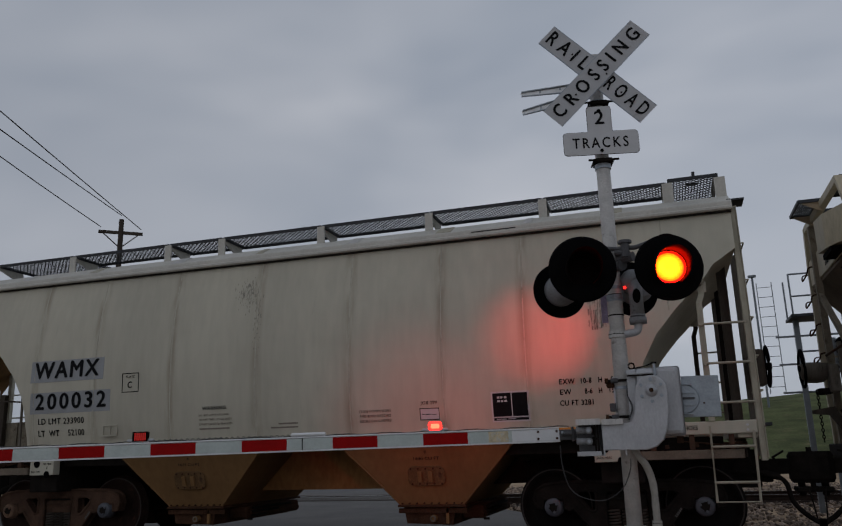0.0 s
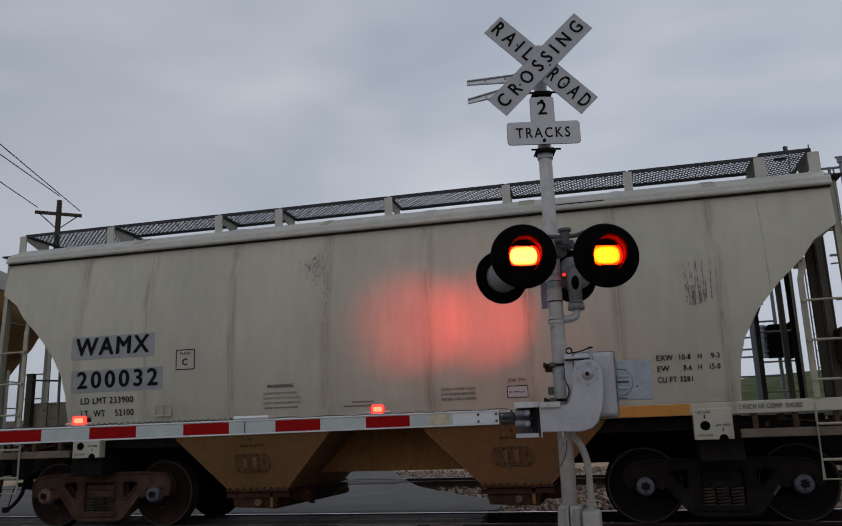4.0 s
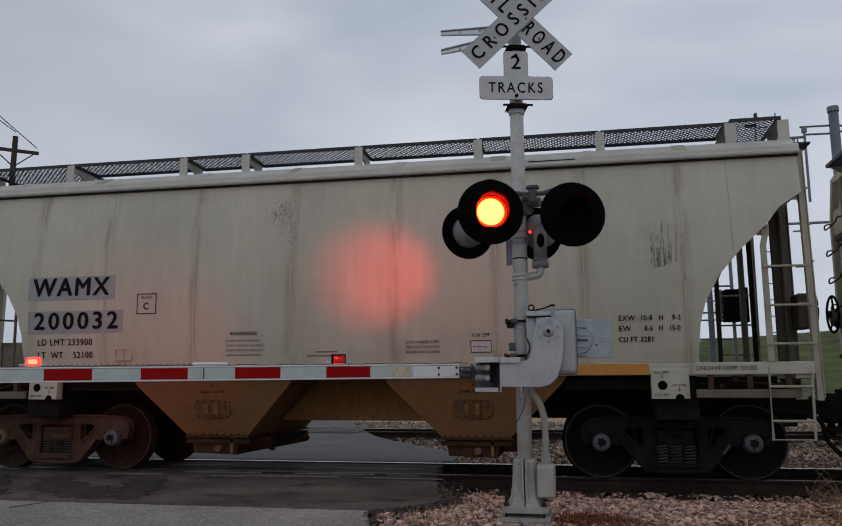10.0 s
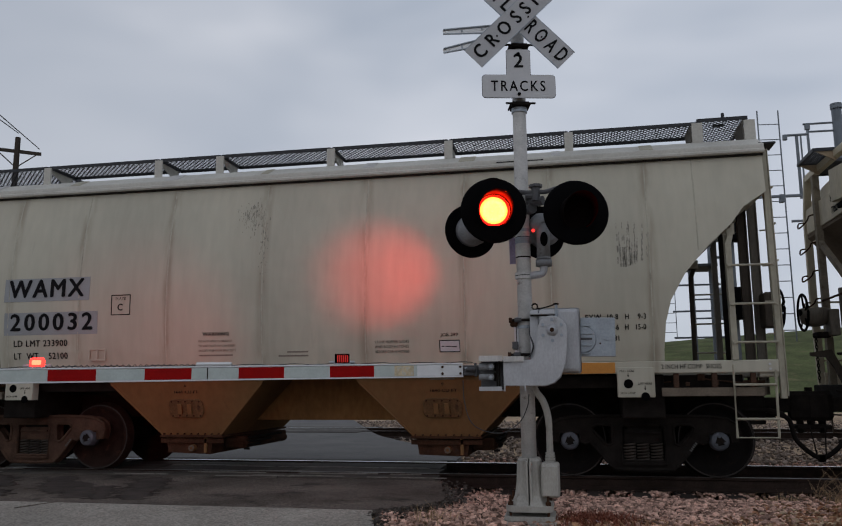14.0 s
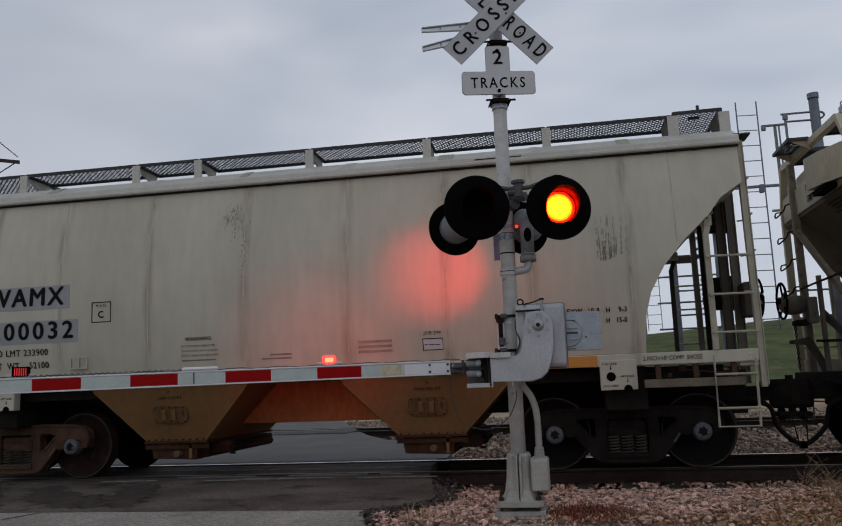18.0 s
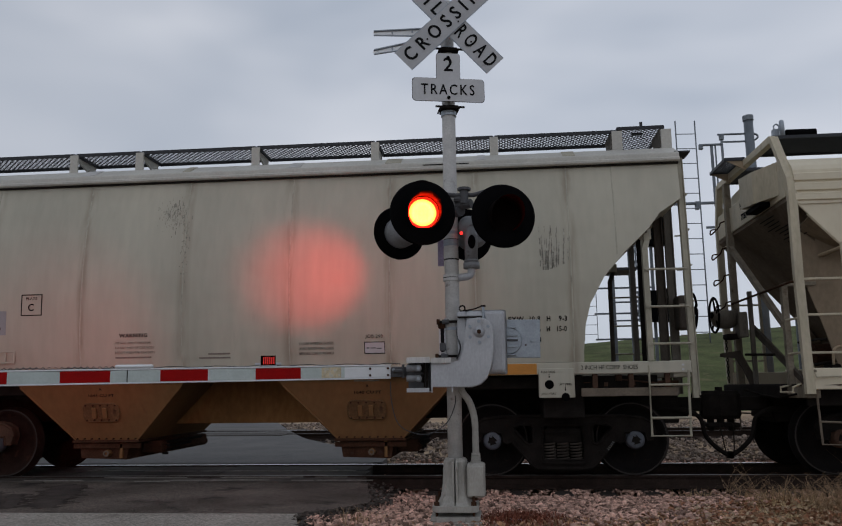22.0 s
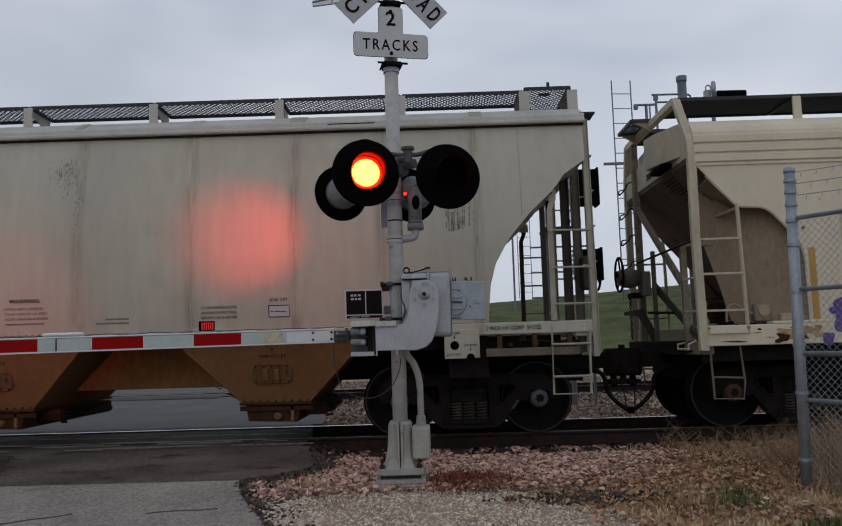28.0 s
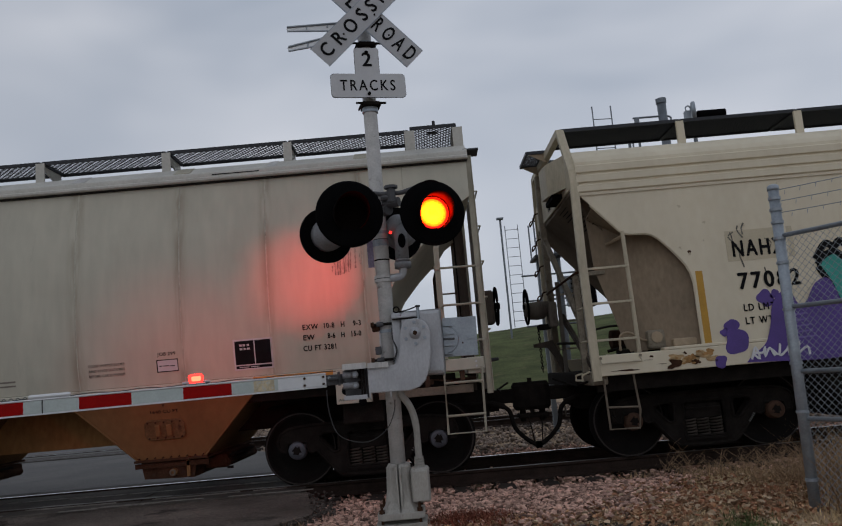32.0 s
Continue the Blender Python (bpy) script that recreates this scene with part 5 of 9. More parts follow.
    part("bolt_head", bar((0.655, -0.056, 1.50), (0.655, -0.05, 1.50), 0.008, 8), "rusty_steel", weight)
    # the arm, square to the road
    frame_m = Matrix.Translation((-0.36, -0.145, 0.035)) @ pose(0, 0, 0, 0, 0, 180 + math.degrees(0.32115)) @ pose(0, 0, 0, 0, 0.49, 0)
    arm = thing("gate_arm", "lowered crossing gate arm with red and white stripes", "gate arm", frame_m)
    part("stain", slab(0.63, 0.80, 0.0232, 0.0238, 1.198, 1.288), "yellow_stain", arm, "yellowed spot on the reflective sheet")
    core = part("arm_blade", slab(0.19, 9.2, -0.02, 0.02, 1.193, 1.293, 0.006), "arm_metal", arm, "white fibreglass blade")
    for z in (1.1815, 1.2935):
        part("edge_rail", slab(0.19, 9.2, -0.026, 0.026, z, z + 0.012, 0.003), "arm_metal", arm)
    d = 0.976
    for k in range(21):
        part("stripe", slab(d + 0.002, d + 0.384, 0.0205, 0.023, 1.196, 1.290), "arm_red" if k % 2 == 0 else "arm_white", arm)
        d += 0.386
    part("stripe", slab(0.60, 0.974, 0.0205, 0.023, 1.196, 1.290), "arm_white", arm)
    for x in (2.39,):
        part("splice_seam", slab(x - 0.004, x + 0.004, 0.0232, 0.0262, 1.194, 1.292), "truck_iron", arm)
    # the hinge block that joins the blade to its grip
    block = part("arm_socket", slab(0.04, 0.19, -0.02, 0.012, 1.195, 1.285, 0.008), "housing_grey", arm, "dark steel socket of the arm")
    for x in (0.03, 0.075):
        part("socket_plate", slab(x - 0.006, x + 0.006, -0.03, 0.035, 1.185, 1.305, 0.002), "housing_grey", block)
    part("shear_pin", bar((0.09, 0.03, 1.248), (0.17, 0.03, 1.248), 0.017, 10), "housing_grey", block)
    part("bolt_head", bar((0.168, 0.03, 1.26), (0.168, 0.042, 1.26), 0.012, 8), "galvanised", block)
    for x in (0.216, 0.376):
        for z in (1.214, 1.272):
            part("bolt_head", bar((x, 0.02, z), (x, 0.034, z), 0.011, 6), "rusty_steel", arm)
    part("splice_cover", slab(2.19, 2.49, -0.03, 0.03, 1.305, 1.338, 0.014), "arm_metal", arm, "white splice cover")
    part("wire", pipe([(0.1 + 0.1 * k, 0.0, 1.312 + 0.006 * math.sin(k * 1.7)) for k in range(60)], 0.004, 6), "wire", arm)
    part("spring_cable", pipe([(2.5 + 0.008 * k, 0.009 * math.cos(k * 1.05), 1.317 + 0.009 * math.sin(k * 1.05)) for k in range(170)], 0.0035, 5), "wire", arm, "coiled black cable")
    loop = curve_points([(-0.555, -0.17, 1.19), (-0.545, -0.18, 1.01), (-0.49, -0.19, 0.83), (-0.37, -0.20, 0.75), (-0.205, -0.20, 0.735), (-0.06, -0.20, 0.825), (0.01, -0.19, 0.96), (0.022, -0.14, 1.06)], 5)
    part("hanging_wire", pipe(loop, 0.0045, 6), "wire", signal, "black cable hanging in a loop", True)
    flaps = []
    for x, lit in ((1.254, True), (3.77, True)):
        lamp = part("arm_lamp", slab(x - 0.075, x + 0.075, -0.025, 0.025, 1.307, 1.318, 0.003), "silver_paint", arm, "small red gate lamp")
        part("lens", slab(x - 0.058, x + 0.058, -0.022, 0.022, 1.319, 1.391, 0.018), "arm_lamp_glass", lamp, "red lamp glass")
        part("bulb", slab(x - 0.044, x + 0.044, -0.0245, 0.0245, 1.329, 1.379, 0.013), "arm_lamp_lit", lamp, "bright core of the lamp")
        beam = new("gate_lamp_beam", bpy.data.lights.new("gate_lamp_beam", "SPOT"))
        beam.data.energy, beam.data.color = 95, (1.0, 0.035, 0.02)
        beam.data.spot_size, beam.data.spot_blend, beam.data.shadow_soft_size = radians(50), 1.0, 0.003
        eye = frame_m @ Vector((x, -0.0262, 1.346))
        beam.matrix_world = look(eye, eye + frame_m.to_3x3() @ Vector((0, -1, 0.06)))
        for s in (-1, 1):
            part("end_cap", bar((x + s * 0.06, 0, 1.325), (x + s * 0.11, 0, 1.325), 0.012, 8), "silver_paint", lamp)
        # Cover added to blink the lamp; its bars glow dimly while shut.
        flap = part("lens_cover", slab(-0.063, 0.063, -0.029, -0.025, -0.002, 0.077), "red_dark", lamp, "added dark red cover that blanks the lamp between flashes")
        box2 = bmesh.new()
        box2.from_mesh(flap.data)
        box(box2, -0.063, 0.063, 0.025, 0.029, -0.002, 0.077)
        box(box2, -0.063, -0.059, -0.029, 0.029, -0.002, 0.077)
        box(box2, 0.059, 0.063, -0.029, 0.029, -0.002, 0.077)
        box(box2, -0.063, 0.063, -0.029, 0.029, 0.075, 0.079)
        for k in range(6):
            box(box2, -0.05 + 0.017 * k, -0.042 + 0.017 * k, 0.029, 0.031, 0.006, 0.068)
        box2.to_mesh(flap.data)
        box2.free()
        flap.data.materials.append(M["arm_lamp_bar"])
        for p in flap.data.polygons:
            p.material_index = 1 if p.center.y > 0.0295 else 0
        flap.location = (x, 0, 1.318)
        flaps.append((flap, x))
    return flaps


arm_flaps = build_gate()

# ---- hopper wagons ----
CAR_X = -2.93


def loft(levels, bm=None):
    """A closed body from (z, half length, half width) levels."""
    bm = bm or bmesh.new()
    rows = [[bm.verts.new(p) for p in ((-a, -w, z), (a, -w, z), (a, w, z), (-a, w, z))] for z, a, w in levels]
    for p, q in zip(rows, rows[1:]):
        for k in range(4):
            bm.faces.new((p[k], p[(k + 1) % 4], q[(k + 1) % 4], q[k]))
    bm.faces.new(rows[0]), bm.faces.new(rows[-1])
    return bm


def fan(pairs, z):
    """Straight-line reading of (z, value) pairs."""
    return float(np.interp(z, [p[0] for p in pairs], [p[1] for p in pairs]))


WIDTH = [(1.42, 1.50), (1.7, 1.555), (2.0, 1.585), (2.4, 1.60), (2.8, 1.59), (3.2, 1.55), (3.6, 1.48), (3.95, 1.40)]
LENGTH = [(1.42, 4.50), (1.55, 4.50), (1.87, 4.53), (2.13, 4.60), (2.45, 4.78), (2.76, 5.05), (3.04, 5.35), (3.24, 5.50), (3.42, 5.77), (3.95, 5.78)]


def grating_panel(x0, x1, y0, y1, z, cell=0.075, rim=True):
    """Expanded-metal walkway: two crossed sets of thin strips in a rim."""
    bm = bmesh.new()
    w, n = 0.0074, int((x1 - x0 + (y1 - y0)) / cell)
    for k in range(n + 1):
        for flip in (0, 1):
            s = k * cell
            a, b = max(0, s - (y1 - y0)), min(x1 - x0, s)
            if b - a < 0.02:
                continue
            ya, yb = (s - a, s - b)
            if flip:
                ya, yb = (y1 - y0) - ya, (y1 - y0) - yb
            p, q = Vector((x0 + a, y0 + ya, z)), Vector((x0 + b, y0 + yb, z))
            d = (q - p).normalized() * w
            side = Vector((-d.y, d.x, 0))
            vs = [bm.verts.new(v) for v in (p - side, p + side, q + side, q - side)]
            vt = [bm.verts.new(v.co + Vector((0, 0, -0.005))) for v in vs]
            bm.faces.new(vs), bm.faces.new(vt[::-1])
            for i in range(4):
                bm.faces.new((vs[i], vt[i], vt[(i + 1) % 4], vs[(i + 1) % 4]))
    if rim:
        for y in (y0, y1):
            box(bm, x0, x1, y - 0.012, y + 0.012, z - 0.03, z + 0.014)
        for x in (x0, x1):
            box(bm, x - 0.012, x + 0.012, y0, y1, z - 0.03, z + 0.014)
    return bm


def wheel_profile():
    return [(0.0, -0.10), (0.10, -0.10), (0.12, -0.06), (0.15, -0.03), (0.30, -0.015), (0.385, -0.03), (0.40, -0.065), (0.452, -0.068), (0.457, -0.06), (0.462, 0.03), (0.486, 0.045), (0.486, 0.068), (0.40, 0.07), (0.38, 0.04), (0.30, 0.03), (0.14, 0.05), (0.12, 0.09), (0.0, 0.09)]


def build_wheelset(car, x, wheel="wheel_steel", cap_mat="cap_steel"):
    """An axle with two wheels and its bearing caps, which turn together."""
    bm = lathe(wheel_profile(), 44)
    bmesh.ops.translate(bm, verts=bm.verts, vec=(0, -0.755, 0))
    far = lathe([(r, -y) for r, y in wheel_profile()], 44)
    bmesh.ops.translate(far, verts=far.verts, vec=(0, 0.755, 0))
    me = bpy.data.meshes.new("tmp")
    far.to_mesh(me)
    far.free()
    bm.from_mesh(me)
    rod(bm, (0, -1.0, 0), (0, 1.0, 0), 0.085, 16)
    ws = part("wheelset", bm, wheel, car, "dark steel wheels on an axle", True)
    ws.location = (x, 0, 0.457)
    for sy in (-1, 1):
        face = sorted((sy * 0.8225, sy * 0.826))
        part("rim_edge", ring(0.436, 0.453, face[0], face[1], 44), "rim_worn", ws, "worn edge of the wheel rim")
    for s in (-1, 1):
        cap = part("bearing_cap", lathe([(0.0, s * 1.125), (0.095, s * 1.125), (0.108, s * 1.11), (0.108, s * 1.05), (0.12, s * 1.04), (0.12, s * 0.98)], 24), cap_mat, ws, "bearing cap with three bolts", True)
        tri = bmesh.new()
        plate([(0.062 * math.cos(radians(a)), 0.062 * math.sin(radians(a))) for a in (70, 110, 190, 230, 310, 350)], "y", s * 1.125, s * 1.130, tri)
        part("locking_plate", tri, "truck_iron", ws)
        for a in (90, 210, 330):
            part("cap_screw", bar((0.058 * math.cos(radians(a)), s * 1.13, 0.058 * math.sin(radians(a))), (0.058 * math.cos(radians(a)), s * 1.148, 0.058 * math.sin(radians(a))), 0.017, 6), cap_mat, ws)
    return ws


def frame_casting(y0, y1):
    """A cast side frame: one outline with two rounded three-cornered windows and the spring opening, edges rounded by a bead."""
    half = [(0.0, 0.75), (0.42, 0.755), (0.80, 0.745), (1.00, 0.72), (1.10, 0.66), (1.13, 0.56), (1.10, 0.45), (1.03, 0.44), (1.01, 0.55), (0.77, 0.55), (0.75, 0.44), (0.70, 0.42), (0.64, 0.44), (0.40, 0.16), (0.34, 0.115), (0.0, 0.105)]
    loops = [half + [(-u, z) for u, z in reversed(half[1:-1])]]
    for k in (-1, 1):
        loops.append([(k * u, z) for u, z in ((0.36, 0.62), (0.40, 0.655), (0.56, 0.65), (0.605, 0.62), (0.60, 0.575), (0.46, 0.42), (0.42, 0.40), (0.37, 0.42))])
    loops.append([(-0.255, 0.21), (-0.255, 0.62), (-0.22, 0.65), (0.22, 0.65), (0.255, 0.62), (0.255, 0.21)])
    bm = bmesh.new()
    edges = []
    for loop in loops:
        vs = [bm.verts.new((u, y0, z)) for u, z in loop]
        edges += [bm.edges.new((vs[i], vs[(i + 1) % len(vs)])) for i in range(len(vs))]
    bmesh.ops.triangle_fill(bm, edges=edges, use_beauty=True, use_dissolve=False)
    r = bmesh.ops.extrude_face_region(bm, geom=list(bm.faces))
    bmesh.ops.translate(bm, verts=[v for v in r["geom"] if isinstance(v, bmesh.types.BMVert)], vec=(0, y1 - y0, 0))
    for loop in loops:
        for y in (y0, y1):
            pipe([(u, y, z) for u, z in loop + loop[:1]], 0.021, 6, bm)
    return bm


def build_truck(car, x, iron="truck_iron", wheel="wheel_steel", cap_mat="cap_steel"):
    """A two-axle truck: cast side frames with openings, bolster, springs, brake beam."""
    sets = [build_wheelset(car, x + k * 0.889, wheel, "cap_steel" if cap_mat == "cap_brown" and k > 0 else cap_mat) for k in (-1, 1)]
    for s in (-1, 1):
        y0, y1 = (-1.06, -0.93) if s < 0 else (0.93, 1.06)
        bm = frame_casting(y0, y1)
        fr = part("side_frame", bm, iron, car, "dark cast-iron truck side frame")
        fr.location.x = x
        for k in range(3):
            for row in (0,):
                cx = -0.165 + 0.165 * k
                coil = pipe([(cx + 0.068 * math.cos(a), (y0 + y1) / 2 + 0.06 * math.sin(a), 0.20 + 0.22 * a / (2 * math.pi * 6)) for a in [i * 2 * math.pi / 12 for i in range(73)]], 0.0135, 6)
                part("spring", coil, "spring_steel", fr, "rusty coil spring", True)
        part("bolster_end", slab(-0.235, 0.235, y0 + 0.02, y1 - 0.02, 0.42, 0.60, 0.02), iron, fr)
        part("spring_seat", slab(-0.27, 0.27, y0 - 0.03, y1 + 0.03, 0.165, 0.20, 0.008), iron, fr)
        part("pattern_mark", slab(0.44, 0.52, y0 - 0.022, y0 - 0.004, 0.30, 0.325, 0.003) if s < 0 else slab(0.44, 0.52, y1 + 0.004, y1 + 0.022, 0.30, 0.325, 0.003), iron, fr)
        # Added dark plate behind the springs, in place of the shade there.
        part("spring_plank", slab(-0.25, 0.25, (y0 + y1) / 2 + s * -0.075 - 0.006, (y0 + y1) / 2 + s * -0.075 + 0.006, 0.20, 0.44), iron, fr)
        for q in range(5):
            yq = y0 - 0.024 if s < 0 else y1 + 0.024
            part("stencil_bar", slab(-0.007, 0.007, -0.002, 0.002, -0.014, 0.014), "faint_white", fr, "small white stencil mark").matrix_basis = pose(0.55 + 0.016 * q, yq, 0.345 + 0.021 * q, 0, -52, 0)
        part("wear_plate", slab(-0.25, 0.25, y0 - 0.02, y1 + 0.02, 0.155, 0.168, 0.004), iron, fr)
        part("bolster_lip", slab(-0.22, 0.22, y0 - 0.012, y0 + 0.02, 0.535, 0.56, 0.006) if s < 0 else slab(-0.22, 0.22, y1 - 0.02, y1 + 0.012, 0.535, 0.56, 0.006), iron, fr)
        for k in (-1, 1):
            part("adapter", slab(k * 0.889 - 0.13, k * 0.889 + 0.13, y0 + 0.01, y1 - 0.01, 0.53, 0.60, 0.015), "truck_iron", fr)
    bm = slab(x - 0.2, x + 0.2, -1.0, 1.0, 0.45, 0.72, 0.03)
    part("bolster", bm, "truck_iron", car)
    for k in (-1, 1):
        part("brake_beam", bar((x + k * 0.33, -0.85, 0.36), (x + k * 0.33, 0.85, 0.36), 0.035, 8), "rusty_steel", car)
        for s in (-1, 1):
            part("brake_shoe", slab(x + k * 0.38 - 0.03, x + k * 0.38 + 0.03, s * 0.75 - 0.05, s * 0.75 + 0.05, 0.30, 0.60, 0.01), "truck_iron", car)
    return sets


def coupler(car, end, x0, dark="truck_iron"):
    """Draft gear, cast coupler head, cut lever, angle cock and air hose at one end."""
    e = end
    def span(a, b):
        return min(e * (x0 + a), e * (x0 + b)), max(e * (x0 + a), e * (x0 + b))
    part("coupler_shank", slab(*span(0.0, 0.42), -0.08, 0.08, 0.77, 0.96, 0.02), dark, car)
    head = bmesh.new()
    plan = [(0.36, -0.10), (0.44, -0.19), (0.58, -0.23), (0.66, -0.21), (0.64, -0.12), (0.56, -0.07), (0.55, 0.03), (0.66, 0.08), (0.69, 0.15), (0.60, 0.20), (0.44, 0.15), (0.36, 0.10)]
    if e > 0:
        plan = [(a, -b) for a, b in plan]
    levels = [[head.verts.new((e * (x0 + 0.52 + (a - 0.52) * g), b * g, z)) for a, b in plan] for z, g in ((0.66, 0.82), (0.71, 1.0), (0.99, 1.0), (1.04, 0.82))]
    for p, q in zip(levels, levels[1:]):
        for k in range(len(plan)):
            j = (k + 1) % len(plan)
            head.faces.new((p[k], p[j], q[j], q[k]))
    head.faces.new(levels[0]), head.faces.new(levels[-1])
    hd = part("coupler_head", head, dark, car, "dark cast knuckle coupler")
    part("knuckle_pin", bar((e * (x0 + 0.60), 0.13 * -e, 0.60), (e * (x0 + 0.60), 0.13 * -e, 1.09), 0.03, 8), dark, hd)
    part("lock_lifter", slab(*span(0.44, 0.52), -0.05, 0.05, 0.50, 0.67, 0.02), dark, hd)
    part("shelf", slab(*span(0.40, 0.62), -0.16, 0.16, 0.55, 0.61, 0.02), dark, hd)
    part("carrier", slab(*span(0.0, 0.14), -0.22, 0.22, 0.68, 0.765, 0.015), dark, car)
    part("striker", slab(*span(-0.35, 0.0), -0.3, 0.3, 0.62, 1.08, 0.02), dark, car)
    part("angle_cock", bar((e * (x0 + 0.02), -0.35, 0.80), (e * (x0 + 0.20), -0.35, 0.74), 0.04, 8), dark, car, "dark angle cock")
    part("train_pipe_end", bar((e * (x0 - 0.5), -0.35, 0.82), (e * (x0 + 0.04), -0.35, 0.80), 0.025, 8), dark, car)
    part("air_hose", pipe(curve_points([(e * (x0 + 0.19), -0.35, 0.745), (e * (x0 + 0.27), -0.35, 0.66), (e * (x0 + 0.32), -0.345, 0.45), (e * (x0 + 0.46), -0.335, 0.29), (e * (x0 + 0.60), -0.33, 0.20)]), 0.03, 8), "rubber", car, "black rubber air hose", True)
    part("hose_coupling", slab(*span(0.57, 0.66), -0.37, -0.29, 0.16, 0.25, 0.015), dark, car, "cast hose coupling")
    part("hose_chain", pipe([(e * (x0 + 0.56), -0.34, 0.25), (e * (x0 + 0.54), -0.30, 0.45), (e * (x0 + 0.52), -0.24, 0.62)], 0.009, 5), dark, car)
    part("cut_lever", pipe([(e * (x0 + 0.05), -1.3, 1.0), (e * (x0 + 0.12), -0.9, 0.95), (e * (x0 + 0.15), -0.3, 0.98), (e * (x0 + 0.3), -0.1, 1.05)], 0.014, 6), dark, car)


def brake_wheel(car, x, y, z, mat="black_paint"):
    bm = pipe([(0, 0.25 * math.cos(a), 0.25 * math.sin(a)) for a in [k * 2 * math.pi / 28 for k in range(29)]], 0.017, 8)
    for k in range(5):
        a = k * 2 * math.pi / 5 + 0.3
        rod(bm, (0.02, 0, 0), (0, 0.25 * math.cos(a), 0.25 * math.sin(a)), 0.013, 6)
    rod(bm, (-0.05, 0, 0), (0.05, 0, 0), 0.045, 12)
    part("brake_wheel", bm, mat, car, "black spoked hand brake wheel").matrix_basis = pose(x, y, z)


def bent_post(pts, wx, wy):
    """A square tube along points in an upright plane."""
    bm = bmesh.new()
    rows = [[bm.verts.new((p[0] + a * wx, p[1] + b * wy, p[2])) for a, b in ((-1, -1), (1, -1), (1, 1), (-1, 1))] for p in pts]
    for p, q in zip(rows, rows[1:]):
        for k in range(4):
            bm.faces.new((p[k], p[(k + 1) % 4], q[(k + 1) % 4], q[k]))
    bm.faces.new(rows[0]), bm.faces.new(rows[-1])
    return bm


def build_hopper_car():
    car = thing("covered_hopper_car", "grey-beige covered hopper wagon, weathered, slowly rolling on the near track", "railway wagon", pose(CAR_X, TRACK, 0), group="wagons of the train")
    levels = [(z, fan(LENGTH, z), fan(WIDTH, z)) for z in (1.42, 1.48, 1.55, 1.7, 1.87, 2.0, 2.13, 2.28, 2.45, 2.6, 2.76, 2.9, 3.04, 3.14, 3.24, 3.34, 3.42, 3.55, 3.75, 3.95)]
    shell = part("body_shell", loft(levels), "hopper_paint", car, "smooth curved wall in dull grey-beige paint", True)
    for poly in shell.data.polygons:
        if abs(poly.normal.z) > 0.95:
            poly.use_smooth = False
    shell.data.set_sharp_from_angle(angle=radians(40))
    # vertical weld seams
    zs = [1.42 + 0.1 * k for k in range(26)]
    for X in (-7.30, -6.20, -4.88, -3.51, -2.10, -0.81, 0.27, 1.45, 2.02):
        x = X - CAR_X
        bm = bmesh.new()
        rows = []
        for z in zs:
            if abs(x) > fan(LENGTH, z) - 0.02:
                continue
            w = fan(WIDTH, z)
            rows.append([bm.verts.new((x + d, -w - h, z)) for d, h in ((-0.012, -0.004), (-0.006, 0.0035), (0.006, 0.0035), (0.012, -0.004))])
        for a, b in zip(rows, rows[1:]):
            for k in range(3):
                bm.faces.new((a[k], a[k + 1], b[k + 1], b[k]))
        part("weld_seam", bm, "seam_paint", car, "", True)
    # roof edge and roof
    for s in (-1, 1):
        bm = bmesh.new()
        plate([(s * 1.36, 3.945), (s * 1.42, 3.945), (s * 1.42, 3.915), (s * 1.478, 3.915), (s * 1.492, 3.93), (s * 1.492, 3.955), (s * 1.474, 3.968), (s * 1.470, 4.012), (s * 1.462, 4.028), (s * 1.44, 4.04), (s * 1.36, 4.085)], "x", -5.80, 5.80, bm)
        part("roof_edge", bm, "roof_paint", car, "rolled roof edge")
        # Dark strip puts the roof edge's shadow, and its seam, into the colour.
        part("roof_gasket", slab(-5.79, 5.79, *((-1.445, -1.40) if s < 0 else (1.40, 1.445)), 3.893, 3.914), "gasket", car, "dark strip for the seam and shadow under the roof edge")
    prof = [(-1.36, 4.085), (-1.2, 4.168), (-0.9, 4.225), (-0.5, 4.25), (0, 4.27), (0.5, 4.25), (0.9, 4.225), (1.2, 4.168), (1.36, 4.085), (1.36, 3.95), (-1.36, 3.95)]
    part("roof", plate(prof, "x", -5.79, 5.79), "roof_paint", car, "grey roof sheet")
    for x in (-4.0, -2.0, 0.0, 2.0, 4.0):
        part("roof_hatch", lathe([(0.0, -0.06), (0.34, -0.06), (0.38, -0.03), (0.38, 0.03)], 24), "roof_paint", car).matrix_basis = pose(x, 0.0, 4.30, 90)
    for k, x in enumerate((-4.9, -3.55, -2.0, -0.65, 0.85, 2.2, 3.3, 4.45)):
        for sy in (-1, 1):
            part("roof_lap", plate([(sy * 1.44, 4.042), (sy * 1.36, 4.088), (sy * 1.2, 4.171), (sy * 1.2, 4.176), (sy * 1.36, 4.093), (sy * 1.44, 4.047)], "x", x - 0.05 - 0.05 * (k % 3), x + 0.06), "rail_paint" if k % 2 else "mast_paint", car, "lapped seam of the roof sheet")
    part("roof_slit", slab(2.55, 3.15, -1.476, -1.4705, 3.985, 3.997), "black_paint", car, "dark slit in the roof edge")
    # running boards on brackets
    stations = [-5.80, -4.22, -2.40, -1.44, 0.22, 1.88, 3.48, 5.09, 5.72]
    post = None
